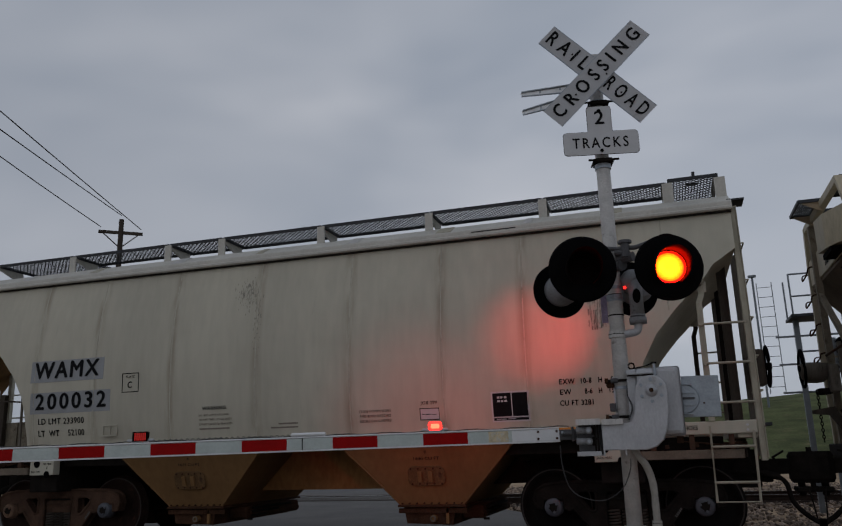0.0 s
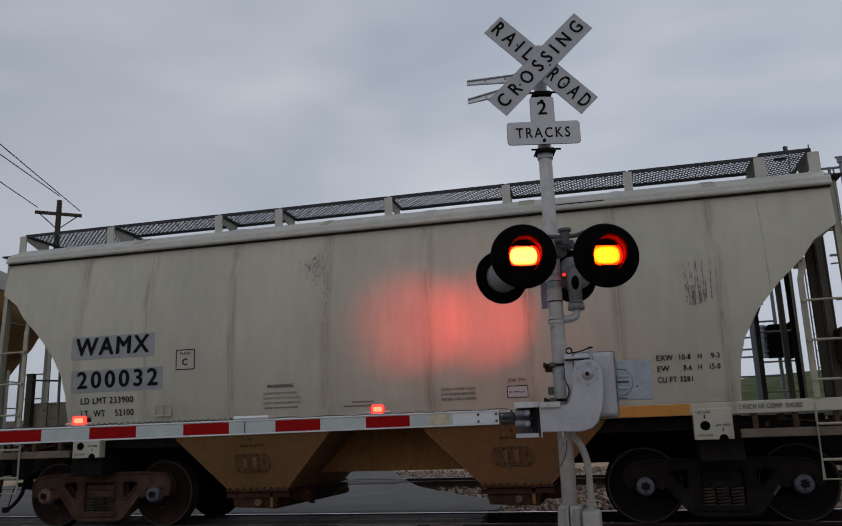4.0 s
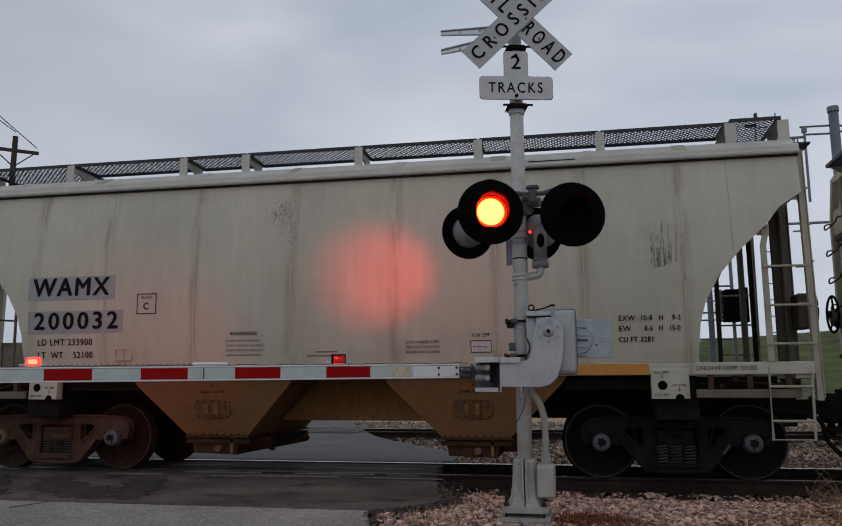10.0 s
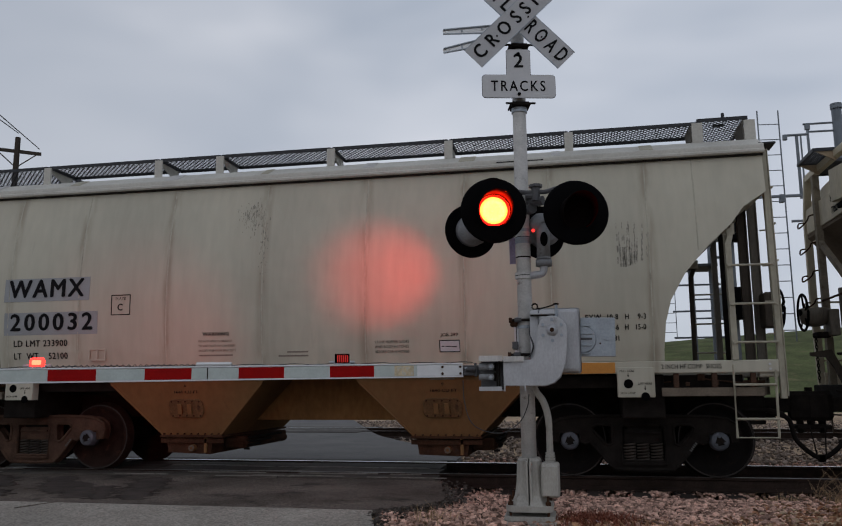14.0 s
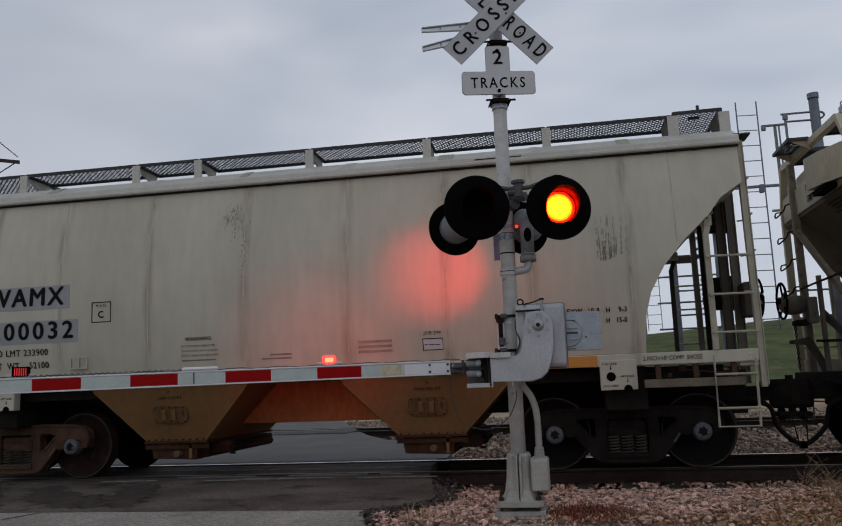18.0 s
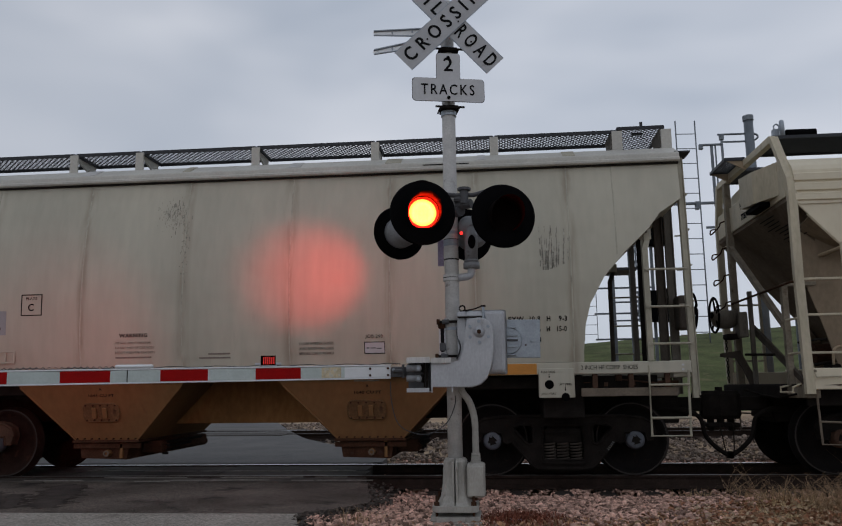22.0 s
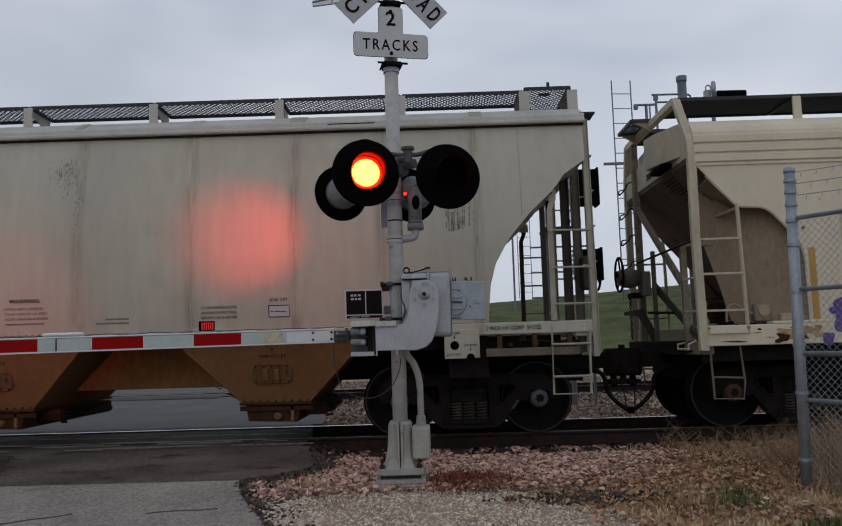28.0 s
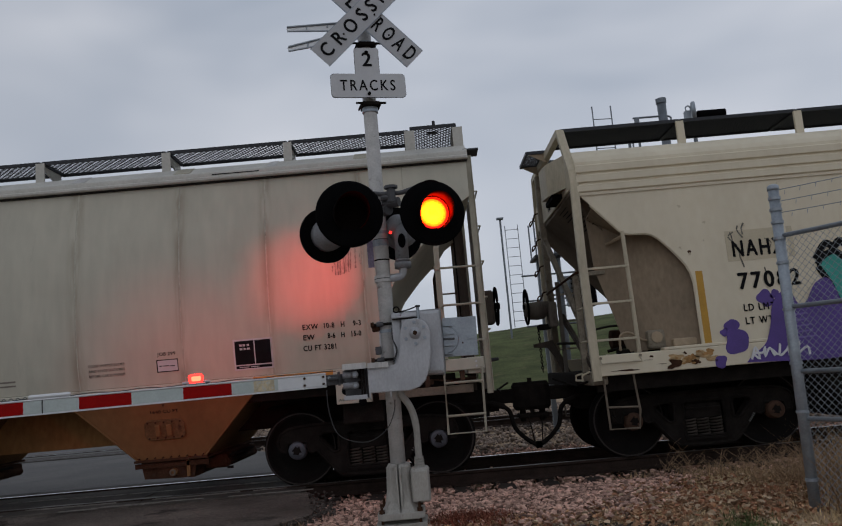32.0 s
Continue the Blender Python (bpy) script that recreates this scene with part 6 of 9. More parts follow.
    for s in (-1, 1):
        for x in stations:
            m = pose(x, 0, 0) if s < 0 else pose(x, 0, 0, 0, 0, 180)
            if post is None:
                bm = plate([(-1.19, 4.14), (-1.06, 4.16), (-1.06, 4.185), (-1.16, 4.175), (-1.16, 4.425), (-1.19, 4.425)], "x", -0.055, 0.055)
                post = part("walkway_post", bm, "roof_paint", car, "pale bracket of the roof walkway")
                post.matrix_basis = m
                brace = part("walkway_brace", plate([(-1.155, 4.39), (-1.155, 4.43), (-0.62, 4.43), (-0.60, 4.25), (-0.66, 4.23)], "x", -0.012, 0.012), "roof_paint", car)
                brace.matrix_basis = m
            else:
                like(post, car, m)
                like(brace, car, m)
        for a, b in zip(stations, stations[1:]):
            y0, y1 = (-1.15, -0.55) if s < 0 else (0.55, 1.15)
            if b > 5.6 or a < -5.7:
                # the end panels run right across the roof
                if s > 0:
                    continue
                y1 = 1.15
            part("walkway_grating", grating_panel(a + 0.02, b - 0.02, y0, y1, 4.44 + 0.04 * (b > 5.6)), "grating", car, "dark expanded-metal walkway")
    for x in (5.09, 5.72):
        for s in (-1, 1):
            part("walkway_post", plate([(s * 1.195, 4.12), (s * 1.06, 4.14), (s * 1.06, 4.17), (s * 1.165, 4.17), (s * 1.165, 4.43), (s * 1.195, 4.43)], "x", x - 0.065, x + 0.065), "roof_paint", car, "tall pale bracket at the end of the walkway")
            part("brace_plate", plate([(s * 1.15, 4.45), (s * 1.15, 4.20), (s * 0.75, 4.24), (s * 0.60, 4.45)], "x", x - 0.072, x - 0.066), "end_iron", car, "dark brace plate")
    part("walkway_knob", bar((5.42, -1.12, 4.49), (5.42, -1.12, 4.56), 0.02, 8), "grating", car)
    part("walkway_latch", slab(5.33, 5.47, -0.95, -0.88, 4.455, 4.475, 0.004), "grating", car)
    # lower body: chutes, gates, sills
    for cx in (-1.72, 1.80):
        bm = bmesh.new()
        rows = [[bm.verts.new(p) for p in ((cx - a, -w, z), (cx + a, -w, z), (cx + a, w, z), (cx - a, w, z))] for z, a, w in ((1.42, 1.30, 1.47), (1.20, 1.10, 1.42), (0.50, 0.42, 1.16))]
        for p, q in zip(rows, rows[1:]):
            for k in range(4):
                bm.faces.new((p[k], p[(k + 1) % 4], q[(k + 1) % 4], q[k]))
        bm.faces.new(rows[0]), bm.faces.new(rows[-1])
        chute = part("hopper_chute", bm, "chute_paint", car, "tan discharge hopper with rust stains")
        part("chute_flange", slab(cx - 0.46, cx + 0.46, -1.2, 1.2, 0.475, 0.505, 0.005), "rusty_steel", chute)
        for k in range(9):
            part("rivet", bar((cx - 0.4 + 0.1 * k, -1.2, 0.52), (cx - 0.4 + 0.1 * k, -1.16, 0.525), 0.011, 6), "rusty_steel", chute)
        # oval inspection cover on the slope
        tilt = math.degrees(math.atan2(0.26, 0.70))
        cover = bmesh.new()
        pts = []
        for ccx, ccz, a0 in ((0.17, 0.05, 0), (-0.17, 0.05, 90), (-0.17, -0.05, 180), (0.17, -0.05, 270)):
            pts += [(ccx + 0.07 * math.cos(radians(a0 + a)), ccz + 0.07 * math.sin(radians(a0 + a))) for a in (0, 30, 60, 90)]
        plate(pts, "y", -0.016, 0.0, cover)
        pipe([(u, -0.008, w) for u, w in pts + pts[:1]], 0.012, 6, cover)
        cv = part("inspection_cover", cover, "cover_rust", chute, "oval inspection cover, rusty at the edge")
        cv.matrix_basis = pose(cx - 0.02, -1.303, 0.87, tilt - 1.5)
        for kx in (-0.08, 0.06):
            part("cover_clamp", slab(kx - 0.03, kx + 0.03, -0.05, -0.016, -0.07, 0.07, 0.008), "chute_paint", chute).matrix_basis = cv.matrix_basis
        for kx in (-0.2, -0.1, 0.0, 0.1, 0.2):
            for kz in (-0.1, 0.1):
                part("cover_bolt", bar((kx, -0.028, kz), (kx, -0.012, kz), 0.012, 6), "rusty_steel", chute).matrix_basis = cv.matrix_basis
        words("1641 CU FT" if cx < 0 else "1640 CU FT", 0.055, "lettering", chute, pose(cx, -1.386, 1.085, 90 + tilt), wide=1.3)
        words("A" if cx < 0 else "B", 0.05, "lettering", chute, pose(cx, -1.412, 1.165, 90 + tilt), wide=1.2)
        patch_line = part("worn_print", slab(-0.16, 0.16, -0.002, 0.0, -0.012, 0.012), "scuff", chute, "line of small worn print")
        patch_line.matrix_basis = pose(cx, -1.424, 1.225, tilt)
        for sx in (-1, 1):
            part("chute_lip", bar((cx + sx * 1.10, -1.415, 1.20), (cx + sx * 0.42, -1.165, 0.505), 0.014, 6), "chute_paint", chute, "rolled edge of the chute")
        gate = plate([(cx - 0.40, 0.475), (cx - 0.36, 0.27), (cx + 0.26, 0.25), (cx + 0.30, 0.475)], "y", -1.12, 1.12)
        box(gate, cx + 0.28, cx + 0.58, -0.75, 0.9, 0.30, 0.47, 0.03)
        rod(gate, (cx + 0.56, -0.70, 0.36), (cx + 0.56, 0.85, 0.36), 0.05, 12)
        gt = part("outlet_gate", gate, "rusty_steel", car, "rusty outlet gate under the hopper")
        part("gate_rail", slab(cx - 0.46, cx + 0.46, -1.16, -1.12, 0.40, 0.46), "rusty_steel", gt)
        part("gate_shaft", bar((cx + 0.02, -1.20, 0.335), (cx + 0.02, -1.1, 0.335), 0.045, 8), "chute_paint", gt)
        part("capstan", ring(0.022, 0.04, -1.215, -1.19, 8), "step_dirty", gt, "square capstan socket").matrix_basis = pose(cx + 0.02, 0, 0.335)
        part("gate_web", slab(cx + 0.18, cx + 0.22, -1.16, -1.11, 0.27, 0.47, 0.005), "chute_paint", gt)
        for k in range(4):
            part("rack_tooth", slab(cx + 0.56, cx + 0.64, -0.7 + 0.03 * k, -0.68 + 0.4 * k, 0.28 + 0.05 * k, 0.31 + 0.05 * k), "truck_iron", gt)
    part("draft_sill", slab(-5.75, -2.2, -0.33, 0.33, 0.72, 1.12, 0.01), "truck_iron", car)
    part("draft_sill", slab(2.2, 5.75, -0.33, 0.33, 0.72, 1.12, 0.01), "truck_iron", car)
    # Sill colour is lifted above the chute paint to offset the shade here.
    part("center_sill", slab(-2.1, 2.1, -0.35, 0.35, 0.675, 1.42, 0.01), "sill_brown", car, "deep centre sill, rust-brown lightened against the shade")
    for s in (-1, 1):
        # slope sheets under the ends
        bm = bmesh.new()
        plate([(s * 4.5, 1.43), (s * 2.9, 1.43), (s * 2.9, 1.0), (s * 3.5, 1.1)], "y", -0.9, 0.9, bm)
        part("underframe_web", bm, "truck_iron", car)
        part("end_sill", slab(min(s * 5.55, s * 5.78), max(s * 5.55, s * 5.78), -1.48, 1.48, 1.22, 1.42, 0.012), "hopper_paint", car)
    for s in (-1, 1):
        y0, y1 = (-1.53, -1.42) if s < 0 else (1.42, 1.53)
        bm = bmesh.new()
        box(bm, -5.76, 5.76, y0, y1, 1.27, 1.415, 0.012)
        part("side_sill", bm, "hopper_paint", car, "heavy beige side sill")
        for e in (-1, 1):
            part("lower_rail", slab(min(e * 4.45, e * 5.6), max(e * 4.45, e * 5.6), y0 + 0.03, y1 - 0.03, 1.0, 1.10, 0.008), "step_dirty", car)
            pad = part("jacking_pad", slab(e * 4.155 - 0.215, e * 4.155 + 0.215, y0 - 0.012, y1 + 0.012, 0.99, 1.345, 0.008), "hopper_paint", car, "jacking pad with stencilled words")
            part("jack_hole", bar((e * 4.155 - 0.09, y0 - 0.016, 1.15), (e * 4.155 - 0.09, y0 - 0.01, 1.15), 0.055, 18), "black_paint", pad)
            part("jack_hole", bar((e * 4.155 + 0.10, y0 - 0.016, 1.0), (e * 4.155 + 0.10, y0 - 0.01, 1.0), 0.05, 18), "black_paint", pad)
            if s < 0:
                for ax, az in ((-0.09, 1.25), (0.10, 1.095)):
                    part("arrow", plate([(e * 4.155 + ax - 0.004, az + 0.03), (e * 4.155 + ax + 0.004, az + 0.03), (e * 4.155 + ax + 0.004, az), (e * 4.155 + ax + 0.013, az), (e * 4.155 + ax, az - 0.022), (e * 4.155 + ax - 0.013, az), (e * 4.155 + ax - 0.004, az)], "y", y0 - 0.016, y0 - 0.0125), "lettering", pad)
                words("PULL HERE", 0.036, "lettering", pad, pose(e * 4.155 - 0.1, y0 - 0.015, 1.30, 90))
                words("LIFT HERE", 0.036, "lettering", pad, pose(e * 4.155 + 0.1, y0 - 0.015, 1.15, 90))
                words("JACK HERE", 0.036, "lettering", pad, pose(e * 4.155 - 0.1, y0 - 0.015, 1.04, 90))
            # pipes and brake rigging seen under the sill
            part("air_reservoir", bar((e * 4.7, s * 1.1, 1.16), (e * 5.3, s * 1.1, 1.16), 0.07, 12), "chute_paint", car)
            part("train_pipe", bar((e * 2.9, s * 1.25, 1.13), (e * 5.6, s * 1.25, 1.13), 0.022, 8), "truck_iron", car)
    for e in (-1, 1):
        part("side_bearer", slab(min(e * 2.7, e * 5.4), max(e * 2.7, e * 5.4), -1.3, 1.3, 1.10, 1.25, 0.01), "truck_iron", car)
        part("body_bolster", slab(e * 4.24 - 0.25, e * 4.24 + 0.25, -1.4, 1.4, 0.74, 1.26, 0.02), "truck_iron", car)
    rg = np.random.RandomState(44)
    for e in (-1, 1):
        for k in range(16):
            x = e * (4.42 + 1.1 * rg.rand())
            z, r = 1.12 + 0.11 * rg.rand(), 0.014 + 0.03 * rg.rand()
            y = -1.36 + 0.18 * rg.rand()
            if k % 3:
                part("rigging_rod", bar((x - 0.16, y, z), (x + 0.16, y, z + 0.04 * rg.randn()), r * 0.5, 8), ("truck_rust", "rusty_steel")[k % 2], car)
            else:
                part("rigging_clevis", slab(x - r, x + r, y - 0.03, y + 0.03, z - r, z + r, 0.006), "truck_rust", car)
        for x in (4.62, 5.05, 5.48):
            part("rail_hanger", slab(e * x - 0.03, e * x + 0.03, -1.5, -1.44, 1.10, 1.27, 0.005), "truck_rust", car)
        for z in (1.31, 1.365):
            part("rivet", bar((e * 5.66, -1.545, z), (e * 5.66, -1.53, z), 0.014, 8), "sign_white", car)
    part("orange_panel", slab(2.95, 3.92, -1.536, -1.53, 1.275, 1.405), "orange", car, "faded orange reflector strip")
    # end cages: posts, ladders, grab irons
    for e in (-1, 1):
        for s in (-1, 1):
            bm = bmesh.new()
            box(bm, e * 5.80 - 0.035, e * 5.80 + 0.035, s * 1.47 - 0.04, s * 1.47 + 0.04, 0.97, 3.97, 0.006)
            box(bm, e * 5.80 + 0.036, e * 5.80 + 0.046, s * 1.47 - 0.055, s * 1.47 + 0.055, 1.0, 3.97)
            cp = part("corner_post", bm, "rail_paint", car, "beige corner post")
            for v in cp.data.vertices:
                v.co.y -= s * 0.10 * smooth_step(2.4, 3.97, v.co.z)
            st = bent_post([(e * 5.335, s * 1.445, 3.03), (e * 5.335, s * 1.47, 2.90), (e * 5.295, s * 1.53, 2.79), (e * 5.29, s * 1.545, 1.42)], 0.034, 0.012)
            ladder = part("side_ladder", st, "rail_paint" if s < 0 else "end_brown", car, "beige side ladder" if s < 0 else "dark side ladder")
            for z in (2.53, 2.07, 1.62):
                part("rung", bar((e * 5.27, s * 1.565, z), (e * 5.80, s * 1.53, z), 0.014, 8), "rail_paint", ladder)
                for rx, ry in ((5.29, 1.572), (5.79, 1.54)):
                    part("rung_bolt", bar((e * rx, s * (ry - 0.012), z), (e * rx, s * (ry + 0.012), z), 0.022, 8), "rail_paint", ladder)
            part("stile_tab", slab(min(e * 5.26, e * 5.40), max(e * 5.26, e * 5.40), *sorted((s * 1.395, s * 1.43)), 2.93, 3.06, 0.004), "hopper_paint", car)
            part("tab_bolt", bar((e * 5.333, s * 1.45, 3.015), (e * 5.333, s * 1.475, 3.015), 0.017, 8), "end_iron", car)
            part("stirrup", pipe([(e * 5.26, s * 1.52, 1.36), (e * 5.25, s * 1.54, 0.53), (e * 5.70, s * 1.54, 0.53), (e * 5.72, s * 1.52, 1.30)], 0.017, 8), "rail_paint", car, "bent step under the ladder")
            for z in (1.13, 0.74):
                part("step_rung", bar((e * 5.25, s * 1.54, z), (e * 5.72, s * 1.54, z), 0.015, 8), "rail_paint", car)
        if e > 0:
            part("far_post", slab(5.60, 5.68, 1.37, 1.45, 1.2, 3.6), "end_iron", car, "grey-brown steel post")
            part("dark_post", slab(5.62, 5.68, 0.79, 0.85, 1.2, 3.6), "truck_iron", car, "thin black post at the far corner")
        else:
            part("thin_post", bar((-4.79, -1.36, 1.40), (-4.82, -1.36, 2.62), 0.02, 8), "end_iron", car)
            part("dark_post", slab(-5.93, -5.82, -0.72, -0.64, 1.2, 2.30), "end_brown", car)
            part("end_panel", slab(-5.95, -4.62, -0.62, -0.58, 1.25, 1.84, 0.006), "sill_dirty", car, "dull brown panel across the end")
            for px in (-5.6, -5.2, -4.85):
                part("panel_rib", slab(px - 0.02, px + 0.02, -0.64, -0.62, 1.25, 1.84), "sill_dirty", car)
            part("end_bar", bar((-5.9, -0.68, 2.2), (-4.80, -1.35, 2.1), 0.014, 6), "end_brown", car)
        for x, y, mat in ((5.63, -0.73, "end_brown"), (5.855, -0.33, "end_iron")) if e > 0 else ():
            bm = bmesh.new()
            box(bm, e * x - 0.045, e * x + 0.045, y - 0.006, y + 0.006, 1.0, 3.6)
            for k in (-1, 1):
                box(bm, e * x + k * 0.05 - 0.006, e * x + k * 0.05 + 0.006, y - 0.035, y + 0.035, 1.0, 3.6)
            part("end_beam", bm, mat, car, "tall end beam")
        for z in (1.75, 2.15, 2.60, 3.05, 3.5):
            part("end_grab", pipe([(e * 5.80, -1.40, z), (e * 5.88, -1.38, z), (e * 5.88, -0.95, z), (e * 5.80, -0.93, z)], 0.011, 6), "rail_paint", car)
        part("end_walk_bracket", slab(min(e * 5.75, e * 5.95), max(e * 5.75, e * 5.95), -1.42, -1.1, 4.035, 4.06, 0.004), "grating", car)
        coupler(car, e, 5.85)
    part("end_platform", slab(5.6, 6.0, -0.8, 0.8, 1.36, 1.40, 0.006), "grating", car)
    brake_wheel(car, 6.06, -0.52, 2.09)
    part("brake_gear_box", slab(5.85, 6.02, -0.68, -0.36, 1.85, 2.3, 0.03), "end_brown", car)
    # lettering on the near side
    def patch(x0, x1, z0, z1, mat, label, out=0.0035):
        bm = bmesh.new()
        rows = []
        for k in range(5):
            z = z0 + (z1 - z0) * k / 4
            w = fan(WIDTH, z) + out
            rows.append([bm.verts.new((x0, -w, z)), bm.verts.new((x1, -w, z)), bm.verts.new((x1, -w + 0.002, z)), bm.verts.new((x0, -w + 0.002, z))])
        for a, b in zip(rows, rows[1:]):
            for k in range(4):
                bm.faces.new((a[k], a[(k + 1) % 4], b[(k + 1) % 4], b[k]))
        bm.faces.new(rows[0]), bm.faces.new(rows[-1])
        return part("painted_patch", bm, mat, car, label)
    def text(words_, size, X0, X1, z, mat="lettering", weight=0.0, space=1.12):
        w = fan(WIDTH, z)
        slope = math.degrees(math.atan2(fan(WIDTH, z + 0.1) - fan(WIDTH, z - 0.1), 0.2))
        ob = words(words_, size, mat, car, pose((X0 + X1) / 2 - CAR_X, -w - 0.008, z, 90 + slope), weight=weight, space=space)
        have = max(v.co.x for v in ob.data.vertices) - min(v.co.x for v in ob.data.vertices)
        ob.matrix_basis = ob.matrix_basis @ Matrix.Diagonal(((X1 - X0) / max(have, 0.01), 1, 1, 1))
        return ob
    patch(-7.38 - CAR_X, -6.04 - CAR_X, 2.355, 2.68, "patch_grey", "grey painted patch under the wagon letters")
    patch(-7.36 - CAR_X, -5.90 - CAR_X, 1.885, 2.20, "patch_grey", "grey painted patch under the wagon number")
    text("WAMX", 0.35, -7.31, -6.12, 2.52, weight=0.012, space=1.2)
    text("200032", 0.33, -7.26, -5.97, 2.05, weight=0.010, space=1.3)
    text("LD LMT 233900", 0.125, -7.20, -6.36, 1.765, weight=0.002)
    text("LT  WT    52100", 0.125, -7.20, -6.36, 1.59, weight=0.002)
    for x0, x1, z0, z1 in ((-5.70, -5.41, 2.40, 2.412), (-5.70, -5.41, 2.132, 2.144), (-5.70, -5.688, 2.132, 2.412), (-5.422, -5.41, 2.132, 2.412)):
        patch(x0 - CAR_X, x1 - CAR_X, z0, z1, "lettering", "thin black outline of a plate mark")
    text("PLATE", 0.05, -5.63, -5.48, 2.355)
    text("C", 0.13, -5.60, -5.52, 2.235, weight=0.003)
    text("WARNING", 0.07, -4.34, -3.96, 1.845, "small_print", 0.002)
    for k, line in enumerate(("DO NOT APPLY VIBRATOR", "TO ANY PART OF CAR BODY", "EXCEPT VIBRATOR BRACKETS")):
        text(line, 0.042, -4.40, -3.92 + 0.05 * (k > 0), 1.752 - 0.062 * k, "faint_print")
    for k in (3,):
        patch(-4.40 - CAR_X, (-3.86 - 0.06 * (k % 2)) - CAR_X, 1.742 - 0.062 * k, 1.762 - 0.062 * k, "faint_print", "line of small worn print")
    for k in range(2):
        patch(-3.28 - CAR_X + 0.12 * (1 - k), -2.87 - CAR_X, 1.585 - 0.05 * k, 1.605 - 0.05 * k, "faint_print", "line of small worn print")
    for k, line in enumerate(("CLOSE HOPPER SLIDES", "AND ROOF HATCHES", "BEFORE CAR IS MOVED")):
        text(line, 0.048, -1.97, -1.53, 1.70 - 0.062 * k, "small_print")
    text("JOB 299", 0.06, -1.12, -0.90, 1.775)
    patch(-1.14 - CAR_X, -0.88 - CAR_X, 1.56, 1.71, "sign_white", "small white label with a black frame")
    for x0, x1, z0, z1 in ((-1.14, -0.88, 1.70, 1.71), (-1.14, -0.88, 1.56, 1.57), (-1.14, -1.13, 1.56, 1.71), (-0.886, -0.88, 1.56, 1.71), (-1.11, -1.08, 1.627, 1.64), (-1.06, -0.99, 1.627, 1.637), (-0.98, -0.92, 1.623, 1.632)):
        patch(x0 - CAR_X, x1 - CAR_X, z0, z1, "lettering", "black frame of a label", 0.006)
    patch(-0.20 - CAR_X, 0.28 - CAR_X, 1.50, 1.87, "sign_white", "white border of the record panel")
    patch(-0.178 - CAR_X, 0.258 - CAR_X, 1.565, 1.85, "lettering", "black repair record panel", 0.0055)
    patch(-0.178 - CAR_X, 0.258 - CAR_X, 1.518, 1.55, "lettering", "black strip of the record panel", 0.0055)
    for x0, x1, z0, z1 in ((0.055, 0.067, 1.56, 1.855), (-0.12, -0.09, 1.785, 1.81), (-0.08, -0.05, 1.785, 1.81), (-0.03, 0.0, 1.785, 1.81), (-0.12, -0.085, 1.74, 1.765), (-0.07, -0.045, 1.74, 1.765), (-0.03, 0.005, 1.74, 1.765), (-0.14, -0.02, 1.529, 1.538), (0.0, 0.10, 1.529, 1.538)):
        patch(x0 - CAR_X, x1 - CAR_X, z0, z1, "sign_white", "white mark on the record panel", 0.0085)
    for k, (a, b, x0, x1) in enumerate((("EXW", "10-8   H    9-3", 0, 0), ("EW", "8-6   H   15-0", 0, 0))):
        z = 1.945 - 0.125 * k
        text(a, 0.09, 0.66, 0.66 + 0.19 - 0.05 * k, z, weight=0.002)
        text(b, 0.09, 0.92 + 0.04 * k, 1.37, z, weight=0.002)
    text("CU FT 3281", 0.09, 0.66, 1.06, 1.69, weight=0.002)
    words("2 INCH HF COMP  SHOES", 0.075, "lettering", car, pose(1.86 - CAR_X, -1.536, 1.345, 90), wide=0.80)
    # placard holder and route card board
    for X0, X1, z0, z1 in ((-6.02, -5.78, 1.515, 1.68),):
        fr = bmesh.new()
        box(fr, X0 - CAR_X, X1 - CAR_X, -1.56, -1.535, z1 - 0.02, z1, 0.003)
        box(fr, X0 - CAR_X, X1 - CAR_X, -1.56, -1.535, z0, z0 + 0.02, 0.003)
        for x in (X0, (X0 + X1) / 2, X1):
            box(fr, x - CAR_X - 0.01, x - CAR_X + 0.01, -1.56, -1.535, z0, z1, 0.003)
        part("card_holder", fr, "hopper_paint", car)
    # scuffs: dark scrapes on the wall
    rs = np.random.RandomState(12)
    strokes = [(1.075, 1.085, 3.10, 2.60), (1.10, 1.115, 3.00, 2.56), (1.143, 1.145, 3.11, 2.56), (1.16, 1.165, 2.95, 2.58), (1.22, 1.17, 3.12, 2.56), (1.225, 1.225, 3.08, 2.57), (1.25, 1.24, 2.85, 2.60), (1.296, 1.275, 3.10, 2.59), (1.32, 1.30, 2.90, 2.62), (1.385, 1.36, 3.08, 2.63), (1.43, 1.42, 2.95, 2.68)]
    for k, (xa, xb, za, zb) in enumerate(strokes):
        n = 7
        for q in range(n):
            f0, f1 = q / n, (q + 1) / n
            if rs.rand() < 0.10 or (k in (0, 10) and q % 2):
                continue
            x = xa + (xb - xa) * (f0 + f1) / 2 + 0.002 * rs.randn() - CAR_X
            w = (0.003 + 0.005 * f1 * rs.rand()) * (1.5 if q > 4 and k in (2, 4, 5, 7) else 1.0)
            z1, z0 = za + (zb - za) * f0, za + (zb - za) * f1
            patch(x - 2.4 * w, x + 2.4 * w, z0 - 0.01, z1, "smudge", "grey smudge round a scrape", 0.0014)
